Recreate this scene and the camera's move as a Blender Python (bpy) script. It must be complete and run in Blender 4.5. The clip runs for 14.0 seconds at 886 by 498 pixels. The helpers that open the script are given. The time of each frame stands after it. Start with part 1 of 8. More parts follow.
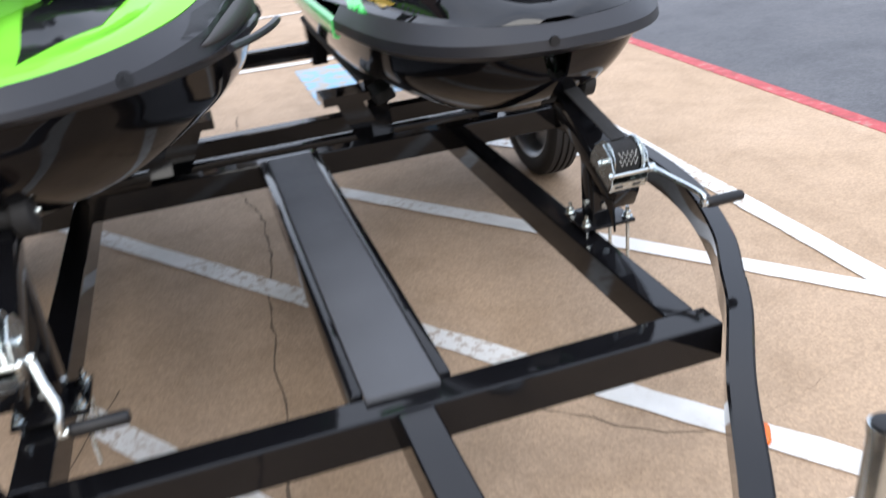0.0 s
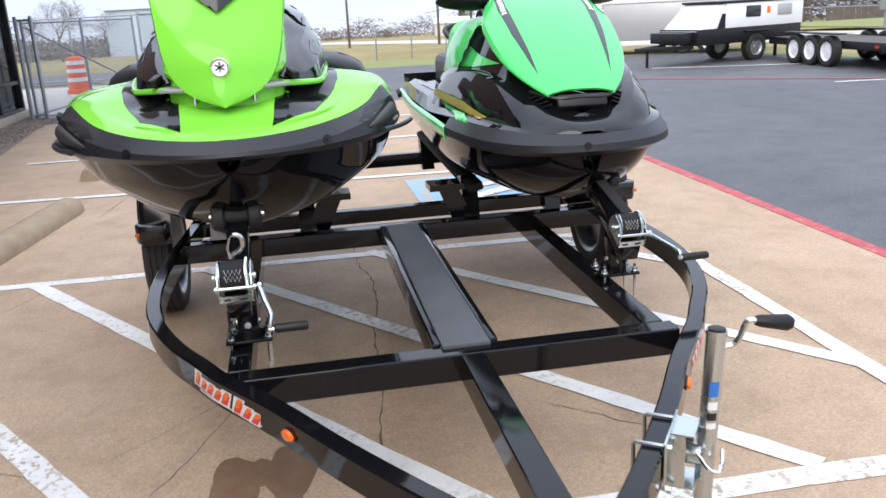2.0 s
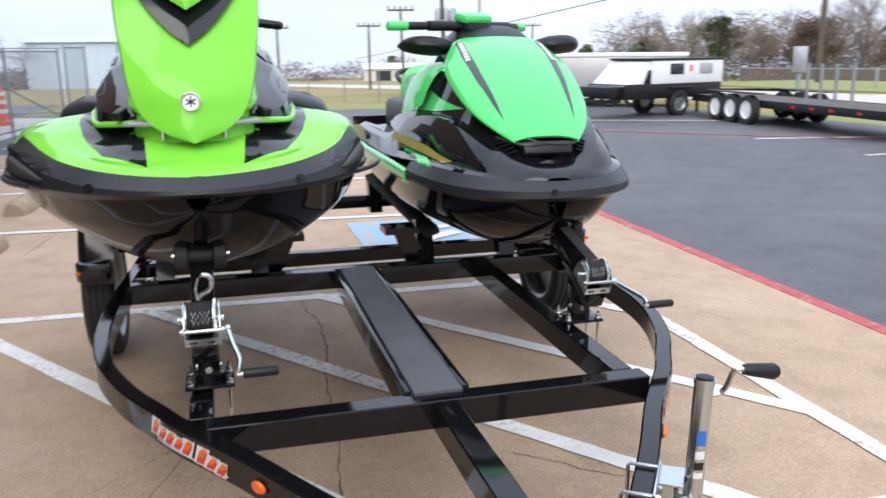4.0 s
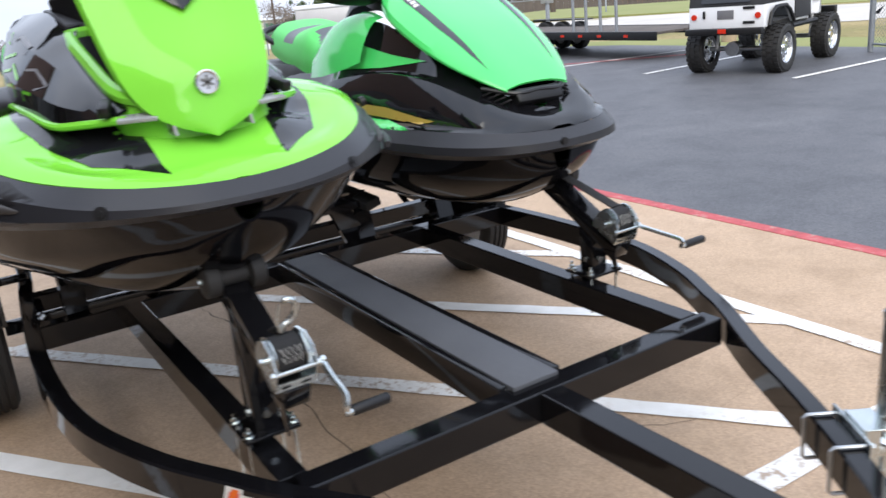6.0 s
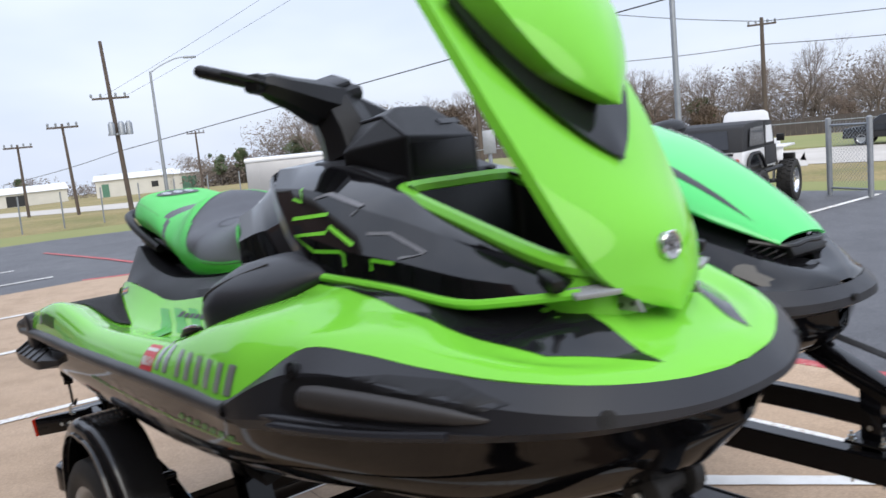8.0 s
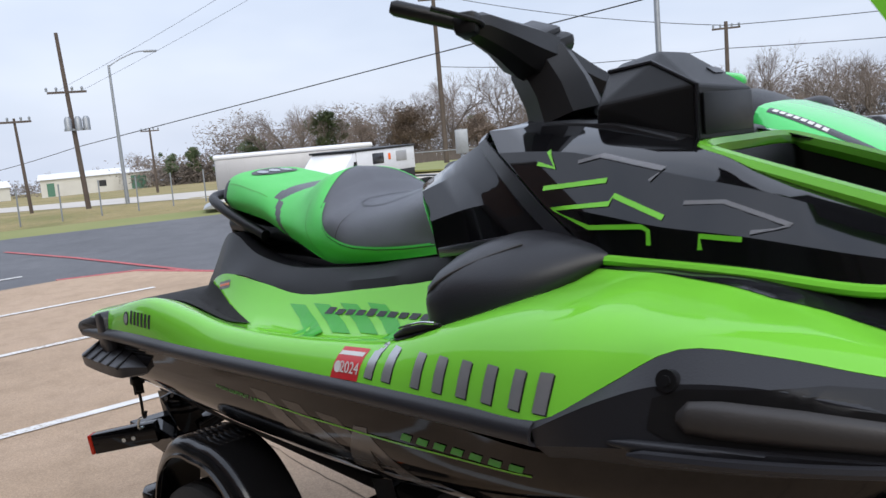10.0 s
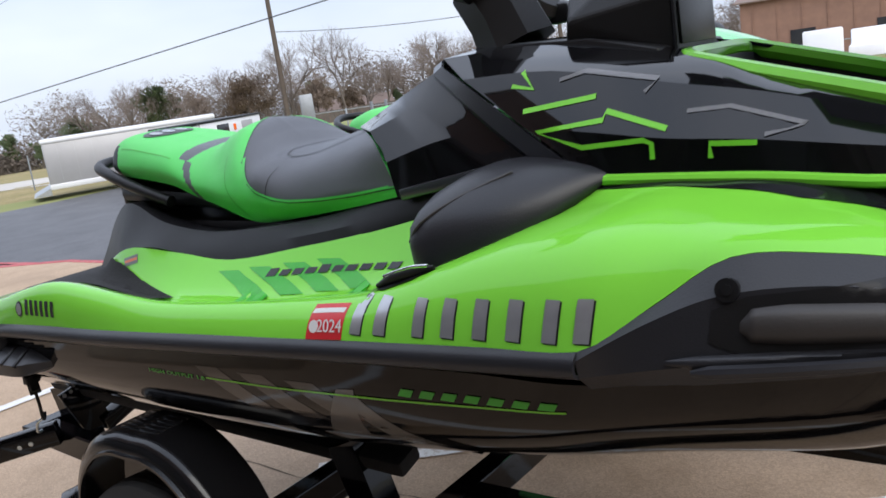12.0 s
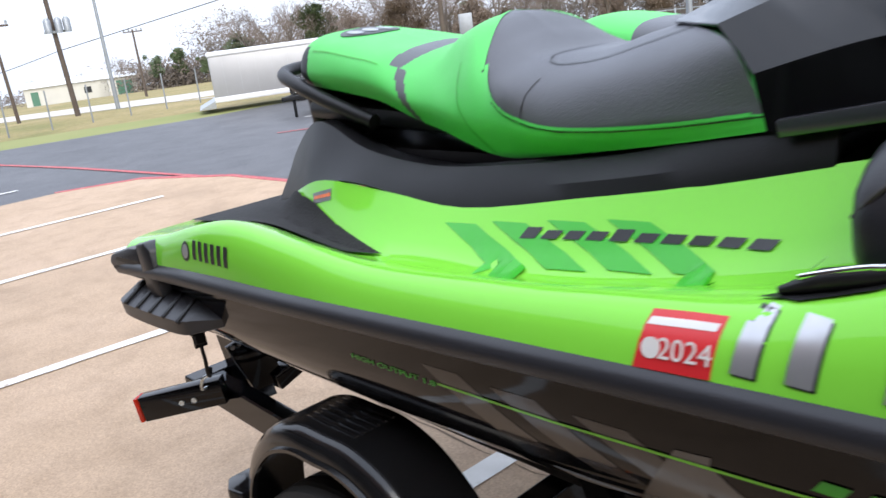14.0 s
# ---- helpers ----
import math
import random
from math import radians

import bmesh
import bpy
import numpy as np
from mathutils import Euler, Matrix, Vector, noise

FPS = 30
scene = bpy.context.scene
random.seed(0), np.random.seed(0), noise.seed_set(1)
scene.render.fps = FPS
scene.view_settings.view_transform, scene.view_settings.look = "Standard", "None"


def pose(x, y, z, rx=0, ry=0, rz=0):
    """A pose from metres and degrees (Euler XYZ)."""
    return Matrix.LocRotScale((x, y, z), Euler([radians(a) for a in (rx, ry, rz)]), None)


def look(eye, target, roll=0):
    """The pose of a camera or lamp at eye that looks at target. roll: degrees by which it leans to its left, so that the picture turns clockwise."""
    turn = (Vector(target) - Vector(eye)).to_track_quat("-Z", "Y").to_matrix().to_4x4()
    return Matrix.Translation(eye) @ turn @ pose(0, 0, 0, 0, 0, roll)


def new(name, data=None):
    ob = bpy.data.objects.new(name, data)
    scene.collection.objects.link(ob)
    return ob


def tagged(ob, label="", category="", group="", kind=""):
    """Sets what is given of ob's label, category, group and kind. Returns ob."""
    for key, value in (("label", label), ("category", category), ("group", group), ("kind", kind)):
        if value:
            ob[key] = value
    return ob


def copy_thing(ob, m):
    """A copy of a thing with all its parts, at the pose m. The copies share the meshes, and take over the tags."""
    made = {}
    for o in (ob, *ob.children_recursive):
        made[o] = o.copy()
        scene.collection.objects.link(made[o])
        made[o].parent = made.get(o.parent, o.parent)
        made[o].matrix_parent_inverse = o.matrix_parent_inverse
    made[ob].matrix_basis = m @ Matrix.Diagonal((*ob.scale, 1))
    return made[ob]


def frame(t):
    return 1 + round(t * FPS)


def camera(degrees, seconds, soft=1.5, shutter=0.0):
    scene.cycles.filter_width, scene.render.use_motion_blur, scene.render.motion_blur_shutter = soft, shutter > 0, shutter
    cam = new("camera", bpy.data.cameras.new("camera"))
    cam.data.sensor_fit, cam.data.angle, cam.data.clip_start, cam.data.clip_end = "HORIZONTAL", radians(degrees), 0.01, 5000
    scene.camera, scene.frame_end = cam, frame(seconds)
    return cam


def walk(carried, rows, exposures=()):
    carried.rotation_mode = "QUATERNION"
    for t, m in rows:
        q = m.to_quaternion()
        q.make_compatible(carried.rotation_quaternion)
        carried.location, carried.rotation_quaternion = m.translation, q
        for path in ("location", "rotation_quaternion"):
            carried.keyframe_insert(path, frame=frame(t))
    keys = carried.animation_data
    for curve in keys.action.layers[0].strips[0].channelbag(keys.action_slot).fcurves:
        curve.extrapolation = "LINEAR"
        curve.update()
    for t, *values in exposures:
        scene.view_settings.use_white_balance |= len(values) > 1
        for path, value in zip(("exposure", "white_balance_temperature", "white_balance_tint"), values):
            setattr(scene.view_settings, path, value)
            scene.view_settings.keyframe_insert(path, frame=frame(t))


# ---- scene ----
cam = camera(56.0, 14.0, shutter=0.5)
PATH = [
    (0, (-0.240, -1.425, 1.625), (0.226, 0.312, 0.750), -6.5),
    (0.5, (-0.289, -1.734, 1.598), (0.053, 0.006, 0.673), -3.1),
    (1, (-0.376, -2.066, 1.631), (-0.097, -0.288, 0.758), -3.3),
    (1.5, (-0.494, -2.366, 1.681), (-0.261, -0.516, 0.956), -6.7),
    (2, (-0.474, -2.579, 1.698), (-0.157, -0.686, 1.135), -3.0),
    (2.5, (-0.369, -2.731, 1.693), (-0.184, -0.831, 1.094), -2.2),
    (3, (-0.376, -2.749, 1.683), (-0.325, -0.844, 1.077), -0.9),
    (3.5, (-0.488, -2.634, 1.689), (-0.203, -0.721, 1.178), 1.0),
    (3.7, (-0.547, -2.582, 1.688), (-0.169, -0.677, 1.214), 0.5),
    (5.8, (-1.247, -1.822, 1.703), (-0.263, -0.181, 1.118), -5.2),
    (6, (-1.353, -1.741, 1.705), (-0.356, -0.114, 1.108), -5.4),
    (6.5, (-1.538, -1.452, 1.723), (-0.535, 0.218, 1.269), -7.3),
    (7, (-1.636, -1.126, 1.764), (-0.56, 0.499, 1.317), -7.7),
    (7.5, (-1.867, -0.892, 1.827), (-0.645, 0.672, 1.579), -6.5),
    (8, (-2.113, -0.659, 1.806), (-0.879, 0.89, 1.527), -5.6),
    (8.5, (-2.227, -0.344, 1.768), (-1.023, 1.224, 1.461), -5.8),
    (9, (-2.302, -0.072, 1.756), (-1.053, 1.455, 1.426), -4.2),
    (9.2, (-2.378, -0.014, 1.783), (-1.071, 1.476, 1.514), -4.2),
    (11.3, (-2.381, 0.319, 1.702), (-1.038, 1.762, 1.367), -5.5),
    (11.5, (-2.419, 0.348, 1.726), (-1.003, 1.714, 1.365), -7.4),
    (12, (-2.466, 0.433, 1.712), (-0.923, 1.638, 1.303), -8.6),
    (12.5, (-2.473, 0.517, 1.707), (-0.948, 1.717, 1.226), -7.4),
    (13, (-2.363, 0.697, 1.698), (-0.936, 2.014, 1.22), -9.0),
    (13.5, (-2.201, 0.91, 1.699), (-0.889, 2.336, 1.202), -6.9),
    (14, (-2.148, 1.105, 1.665), (-0.872, 2.55, 1.133), -7.6),
]
walk(cam, [(t, look(eye, target, roll)) for t, eye, target, roll in PATH], [(0.0, 0.80), (1.5, 0.72), (3.5, 0.55), (6, 0.62), (7.5, 0.40), (9, 0.15), (11.5, 0.25), (12.5, 0.45), (14, 0.8)])

# ---- world and sun ----
world = bpy.data.worlds.new("overcast_sky")
scene.world = world
world.use_nodes = True
wn, wl = world.node_tree.nodes, world.node_tree.links
wn.clear()
w_out, w_bg = wn.new("ShaderNodeOutputWorld"), wn.new("ShaderNodeBackground")
w_sky, w_mix = wn.new("ShaderNodeTexSky"), wn.new("ShaderNodeMix")
w_co, w_map, w_noise, w_ramp = wn.new("ShaderNodeTexCoord"), wn.new("ShaderNodeMapping"), wn.new("ShaderNodeTexNoise"), wn.new("ShaderNodeValToRGB")
w_sky.sky_type, w_sky.sun_disc = "NISHITA", False
w_sky.sun_elevation, w_sky.sun_rotation = radians(35), radians(208)
w_sky.air_density, w_sky.dust_density = 1.0, 2.0
w_mix.data_type = "RGBA"
w_mix.inputs[0].default_value = 0.84
w_map.inputs["Scale"].default_value = (1.0, 1.0, 3.0)
w_noise.inputs["Scale"].default_value, w_noise.inputs["Detail"].default_value = 2.2, 4.0
w_ramp.color_ramp.elements[0].position, w_ramp.color_ramp.elements[0].color = 0.32, (6.8, 7.7, 9.6, 1)
w_ramp.color_ramp.elements[1].position, w_ramp.color_ramp.elements[1].color = 0.66, (8.9, 9.6, 11.3, 1)
wl.new(w_co.outputs["Generated"], w_map.inputs["Vector"])
wl.new(w_map.outputs["Vector"], w_noise.inputs["Vector"])
wl.new(w_noise.outputs["Fac"], w_ramp.inputs["Fac"])
wl.new(w_sky.outputs["Color"], w_mix.inputs[6])
wl.new(w_ramp.outputs["Color"], w_mix.inputs[7])
w_sep, w_grad, w_mul = wn.new("ShaderNodeSeparateXYZ"), wn.new("ShaderNodeMapRange"), wn.new("ShaderNodeVectorMath")
w_grad.inputs["From Min"].default_value, w_grad.inputs["From Max"].default_value = 0.15, 1.0
w_grad.inputs["To Min"].default_value, w_grad.inputs["To Max"].default_value = 0.92, 1.75  # an overcast sky is brightest overhead
w_mul.operation = "MULTIPLY"
wl.new(w_co.outputs["Generated"], w_sep.inputs[0])
wl.new(w_sep.outputs["Z"], w_grad.inputs["Value"])
wl.new(w_mix.outputs[2], w_mul.inputs[0])
wl.new(w_grad.outputs[0], w_mul.inputs[1])
wl.new(w_mul.outputs[0], w_bg.inputs["Color"])
w_bg.inputs["Strength"].default_value = 0.10
wl.new(w_bg.outputs["Background"], w_out.inputs["Surface"])

sun_data = bpy.data.lights.new("sun", "SUN")
sun_data.energy, sun_data.angle, sun_data.color = 2.0, radians(60), (1.0, 0.945, 0.84)
sun = new("sun", sun_data)
sun.matrix_world = look((-8, -15, 12), (0, 0, 0))


# ---- materials ----
def material(name, color, rough=0.5, metal=0.0, color2=None, scale=6.0, fine=60.0, bump=0.0, coat=0.0, rough_var=0.08, spec=0.5, flake=False, grain=0.35, island=0.0):
    """A surface whose colour and gloss vary at two scales, in object space."""
    m = bpy.data.materials.new(name)
    m.use_nodes = True
    n, l = m.node_tree.nodes, m.node_tree.links
    b = n["Principled BSDF"]
    b.inputs["Metallic"].default_value = metal
    b.inputs["Specular IOR Level"].default_value = spec
    b.inputs["Coat Weight"].default_value = coat
    b.inputs["Coat Roughness"].default_value = 0.04
    co = n.new("ShaderNodeTexCoord")
    big, small = n.new("ShaderNodeTexNoise"), n.new("ShaderNodeTexNoise")
    big.inputs["Scale"].default_value, big.inputs["Detail"].default_value = scale, 5.0
    small.inputs["Scale"].default_value, small.inputs["Detail"].default_value = fine, 3.0
    l.new(co.outputs["Object"], big.inputs["Vector"])
    l.new(co.outputs["Object"], small.inputs["Vector"])
    blend = n.new("ShaderNodeMath")
    blend.operation = "MULTIPLY_ADD"
    blend.inputs[1].default_value = grain
    l.new(small.outputs["Fac"], blend.inputs[0])
    half = n.new("ShaderNodeMath")
    half.operation = "MULTIPLY_ADD"
    half.inputs[1].default_value, half.inputs[2].default_value = 1.6, -0.3 - grain / 2
    l.new(big.outputs["Fac"], half.inputs[0])
    l.new(half.outputs[0], blend.inputs[2])
    mix = n.new("ShaderNodeMix")
    mix.data_type, mix.clamp_factor = "RGBA", True
    c2 = color2 or tuple(c * 0.8 for c in color)
    mix.inputs[6].default_value, mix.inputs[7].default_value = (*color, 1), (*c2, 1)
    l.new(blend.outputs[0], mix.inputs[0])
    l.new(mix.outputs[2], b.inputs["Base Color"])
    rr = n.new("ShaderNodeMapRange")
    rr.inputs["To Min"].default_value, rr.inputs["To Max"].default_value = max(0.02, rough - rough_var), rough + rough_var
    l.new(big.outputs["Fac"], rr.inputs["Value"])
    l.new(rr.outputs[0], b.inputs["Roughness"])
    if bump:
        bp = n.new("ShaderNodeBump")
        bp.inputs["Strength"].default_value, bp.inputs["Distance"].default_value = bump, 0.004
        l.new(small.outputs["Fac"], bp.inputs["Height"])
        l.new(bp.outputs["Normal"], b.inputs["Normal"])
    return m


def nodes_of(m):
    return m.node_tree.nodes, m.node_tree.links, m.node_tree.nodes["Principled BSDF"]


LIME = material("lime_gelcoat", (0.212, 0.65, 0.058), 0.075, color2=(0.200, 0.62, 0.052), scale=2, coat=0.0, rough_var=0.02, spec=0.30)
LIME_DARK = material("dark_green_decal", (0.03, 0.42, 0.012), 0.3, color2=(0.03, 0.38, 0.012), rough_var=0.03)
GREEN_K = material("green_gelcoat", (0.075, 0.64, 0.150), 0.14, color2=(0.067, 0.60, 0.138), scale=2, coat=0.3, rough_var=0.03)
HULL_BLACK = material("black_hull_gelcoat", (0.003, 0.003, 0.004), 0.06, color2=(0.005, 0.005, 0.006), scale=2, rough_var=0.02, spec=0.24)
BLACK_GLOSS = material("black_gelcoat", (0.004, 0.004, 0.005), 0.05, color2=(0.006, 0.006, 0.007), scale=2, coat=0.0, rough_var=0.02, spec=0.5)
CHARCOAL = material("charcoal_gelcoat", (0.013, 0.014, 0.016), 0.10, color2=(0.010, 0.010, 0.012), scale=3, coat=0.0, rough_var=0.04)
GREY_GLOSS = material("grey_panel_gelcoat", (0.040, 0.042, 0.050), 0.18, color2=(0.034, 0.036, 0.042), scale=3, coat=0.0, rough_var=0.04)
RUBBER = material("dark_grey_moulding", (0.021, 0.0215, 0.026), 0.36, color2=(0.016, 0.0165, 0.020), scale=5, fine=300, bump=0.12, spec=0.4)
SEAT_BASE = material("black_seat_base_moulding", (0.009, 0.009, 0.011), 0.42, color2=(0.007, 0.007, 0.008), scale=5, fine=300, bump=0.1, spec=0.22)
BLACK_PANEL = material("black_gloss_panel", (0.004, 0.004, 0.005), 0.05, color2=(0.006, 0.006, 0.007), scale=2, rough_var=0.02, spec=0.42)
PLASTIC = material("black_plastic", (0.006, 0.006, 0.007), 0.42, color2=(0.009, 0.009, 0.010), scale=6, fine=400, bump=0.12, spec=0.35)
INSERT = material("brown_grey_insert", (0.036, 0.033, 0.032), 0.5, color2=(0.030, 0.027, 0.026), scale=5, fine=200, bump=0.1)
VINYL_GREY = material("grey_vinyl", (0.092, 0.096, 0.112), 0.40, color2=(0.080, 0.084, 0.098), scale=4, fine=350, bump=0.25)
VINYL_GREEN = material("green_vinyl", (0.095, 0.64, 0.125), 0.48, color2=(0.085, 0.58, 0.11), scale=4, fine=350, bump=0.25)
MAT_PAD = material("black_traction_mat", (0.008, 0.008, 0.009), 0.85, color2=(0.014, 0.014, 0.015), scale=8, fine=160, bump=0.6)
STEEL_BLACK = material("black_painted_steel", (0.004, 0.004, 0.005), 0.06, color2=(0.006, 0.006, 0.007), scale=4, fine=90, bump=0.012, rough_var=0.03, spec=0.32)
FENDER = material("black_moulded_fender", (0.006, 0.006, 0.007), 0.15, color2=(0.009, 0.009, 0.010), scale=5, fine=120, bump=0.04)
DECK_GREY = material("grey_grit_walkboard", (0.085, 0.088, 0.097), 0.6, color2=(0.070, 0.073, 0.081), scale=5, fine=420, bump=0.6)
ZINC = material("zinc_plated_steel", (0.62, 0.66, 0.66), 0.26, 1.0, color2=(0.50, 0.55, 0.56), scale=14, fine=120, bump=0.08)
GALV = material("galvanised_steel", (0.50, 0.52, 0.53), 0.42, 1.0, color2=(0.38, 0.40, 0.42), scale=22, fine=90, bump=0.08)
CHROME = material("bright_chrome", (0.80, 0.81, 0.82), 0.10, 1.0, color2=(0.72, 0.73, 0.75), scale=8, rough_var=0.04)
TYRE = material("tyre_rubber", (0.010, 0.010, 0.011), 0.7, color2=(0.019, 0.018, 0.017), scale=10, fine=150, bump=0.25)
WHITE_PAINT = material("white_paint", (0.72, 0.72, 0.70), 0.4, color2=(0.62, 0.62, 0.61), scale=3)
AMBER = material("amber_lens", (0.85, 0.16, 0.01), 0.15, color2=(0.7, 0.11, 0.01), scale=30)
RED_LENS = material("red_lens", (0.55, 0.03, 0.01), 0.15, color2=(0.45, 0.02, 0.01), scale=30)
SILVER = material("silver_letter_film", (0.55, 0.56, 0.58), 0.3, 0.7, color2=(0.42, 0.43, 0.45), scale=20)
GREY_DECAL = material("grey_decal", (0.16, 0.16, 0.17), 0.3, color2=(0.13, 0.13, 0.14), scale=6)
GREY_DECAL_PALE = material("pale_grey_decal", (0.30, 0.30, 0.32), 0.3, color2=(0.26, 0.26, 0.27), scale=6)
HULL_FILM = material("dark_hull_film", (0.060, 0.055, 0.052), 0.12, color2=(0.052, 0.047, 0.044), scale=4)
HULL_FILM_PALE = material("pale_hull_film", (0.12, 0.115, 0.11), 0.2, color2=(0.10, 0.095, 0.09), scale=4)
GOLD = material("gold_decal", (0.50, 0.34, 0.07), 0.3, 0.2, color2=(0.42, 0.28, 0.06), scale=6)
RED_DECAL = material("red_decal", (0.62, 0.025, 0.03), 0.35, color2=(0.55, 0.02, 0.025), scale=9)
BLUE_DECAL = material("blue_decal", (0.03, 0.16, 0.52), 0.35, scale=9)
INK = material("black_ink", (0.010, 0.010, 0.011), 0.35, scale=9)
WEB = material("black_webbing", (0.012, 0.012, 0.013), 0.85, scale=40, fine=300, bump=0.4)


# ---- mesh helpers ----
def link(name, bm, mat, parent=None, smooth=False, label=""):
    me = bpy.data.meshes.new(name)
    bmesh.ops.recalc_face_normals(bm, faces=bm.faces)
    bm.to_mesh(me)
    bm.free()
    if smooth:
        me.polygons.foreach_set("use_smooth", [True] * len(me.polygons))
        me.set_sharp_from_angle(angle=radians(38))
    if mat:
        me.materials.append(mat)
    ob = new(name, me)
    if parent:
        ob.parent = parent
    if label:
        ob["label"] = label
    return ob


def part(name, bm, mat, parent, label="", smooth=True):
    return link(name, bm, mat, parent, smooth, label)


def creased(ob, degrees):
    """Keeps the edges sharp that bend by more than this."""
    ob.data.set_sharp_from_angle(angle=radians(degrees))
    return ob


def thing(name, label, category, at=(0, 0, 0), group="", kind="", turn=0):
    e = new(name)
    e.empty_display_size = 0.1
    e.matrix_world = pose(*at, 0, 0, turn)
    return tagged(e, label, category, group, kind)


def add_box(bm, size, m=Matrix(), bevel=0.0, segs=2):
    r = bmesh.ops.create_cube(bm, size=1.0, matrix=m @ Matrix.Diagonal((*size, 1)))
    if bevel:
        vs = set(r["verts"])
        es = [e for e in bm.edges if e.verts[0] in vs and e.verts[1] in vs]
        bmesh.ops.bevel(bm, geom=es, offset=bevel, segments=segs, affect="EDGES", profile=0.5)
    return bm


def box(size, at=(0, 0, 0), rot=(0, 0, 0), bevel=0.0, segs=2):
    return add_box(bmesh.new(), size, pose(*at, *rot), bevel, segs)


def beam(a, b, w, h, bevel=0.004, up=(0, 0, 1), bm=None):
    """A square tube from a to b; w across, h along up."""
    a, b = Vector(a), Vector(b)
    d = (b - a).normalized()
    side = d.cross(Vector(up)).normalized()
    top = side.cross(d)
    m = Matrix((side, d, top)).transposed().to_4x4()
    m.translation = (a + b) / 2
    return add_box(bm or bmesh.new(), (w, (b - a).length, h), m, bevel)


def add_tube(bm, pts, r, n=10, cap=True):
    """A round tube through pts; r is a number or one per point."""
    pts = [Vector(p) for p in pts]
    rs = r if isinstance(r, (list, tuple)) else [r] * len(pts)
    rings, ref = [], None
    for i, p in enumerate(pts):
        d = (pts[min(i + 1, len(pts) - 1)] - pts[max(i - 1, 0)]).normalized()
        if ref is None:
            ref = d.orthogonal().normalized()
        ref = (ref - d * ref.dot(d)).normalized()
        s = d.cross(ref)
        rings.append([bm.verts.new(p + (ref * math.cos(k * math.tau / n) + s * math.sin(k * math.tau / n)) * rs[i]) for k in range(n)])
    for a, b in zip(rings, rings[1:]):
        for k in range(n):
            bm.faces.new((a[k], a[(k + 1) % n], b[(k + 1) % n], b[k]))
    if cap:
        bm.faces.new(rings[0][::-1])
        bm.faces.new(rings[-1])
    return bm


def tube(pts, r, n=10):
    return add_tube(bmesh.new(), pts, r, n)


def disc(a, b, r, n=24):
    return add_tube(bmesh.new(), [a, b], r, n)


def curve_pts(pts, per=6):
    """Catmull-Rom through pts."""
    pts = [Vector(p) for p in pts]
    out = []
    for i in range(len(pts) - 1):
        p0, p1, p2, p3 = pts[max(i - 1, 0)], pts[i], pts[i + 1], pts[min(i + 2, len(pts) - 1)]
        for k in range(per):
            t = k / per
            out.append(0.5 * (2 * p1 + (p2 - p0) * t + (2 * p0 - 5 * p1 + 4 * p2 - p3) * t * t + (3 * p1 - p0 - 3 * p2 + p3) * t ** 3))
    return out + [pts[-1]]


def skin(rows, bm=None, close=False):
    """Faces between rows of equally many points."""
    bm = bm or bmesh.new()
    vs = [[bm.verts.new(p) for p in r] for r in rows]
    for a, b in zip(vs, vs[1:]):
        n = len(a)
        for k in range(n if close else n - 1):
            q = (a[k], a[(k + 1) % n], b[(k + 1) % n], b[k])
            try:
                bm.faces.new(q)
            except ValueError:
                pass
    return bm


def smooth_rows(rows, along=5, across=3):
    """Rows of points, refined to a smooth sheet."""
    cross = [curve_pts(r, across) if across > 1 else [Vector(p) for p in r] for r in rows]
    if along < 2:
        return cross
    cols = [curve_pts(c, along) for c in zip(*cross)]
    return [list(r) for r in zip(*cols)]


def shell(rows, cx, along=5, across=3, thick=0.008, slim=1.0):
    """A sheet given for one side as (u, y, z); mirrored about the craft's middle, with thickness. slim draws in the port flank past 0.5 m."""
    bm = bmesh.new()
    sheet = smooth_rows(rows, along, across)
    for sgn in (-1, 1):
        k = slim if sgn > 0 else 1.0
        skin([[(cx + sgn * (min(p[0], 0.5) + k * max(0.0, p[0] - 0.5)), p[1], p[2]) for p in r] for r in sheet], bm)
    bmesh.ops.remove_doubles(bm, verts=bm.verts, dist=0.0008)
    bmesh.ops.recalc_face_normals(bm, faces=bm.faces)
    if thick:
        bmesh.ops.solidify(bm, geom=bm.faces[:], thickness=thick)
    return bm


def prism(outline, depth, m=Matrix(), bevel=0.0):
    """A flat outline (x, y) raised by depth along z, then placed by m."""
    bm = bmesh.new()
    f = bm.faces.new([bm.verts.new((x, y, 0)) for x, y in outline])
    r = bmesh.ops.extrude_face_region(bm, geom=[f])
    bmesh.ops.translate(bm, verts=[v for v in r["geom"] if isinstance(v, bmesh.types.BMVert)], vec=(0, 0, depth))
    if bevel:
        bmesh.ops.bevel(bm, geom=bm.edges[:], offset=bevel, segments=2, affect="EDGES", profile=0.5)
    bm.transform(m)
    return bm


def merge(*bms):
    out = bmesh.new()
    for b in bms:
        me = bpy.data.meshes.new("piece")
        b.to_mesh(me)
        b.free()
        out.from_mesh(me)
        bpy.data.meshes.remove(me)
    return out


def side_prism(outline, x0, x1, bevel=0.0):
    """An outline in (y, z) drawn out from x0 to x1."""
    m = Matrix(((0, 0, 1, x0), (1, 0, 0, 0), (0, 1, 0, 0), (0, 0, 0, 1)))
    return prism(outline, x1 - x0, m, bevel)


def front_prism(outline, y0, y1, bevel=0.0):
    """An outline in (x, z) drawn out from y0 to y1."""
    m = Matrix(((1, 0, 0, 0), (0, 0, 1, y0), (0, 1, 0, 0), (0, 0, 0, 1)))
    return prism(outline, y1 - y0, m, bevel)

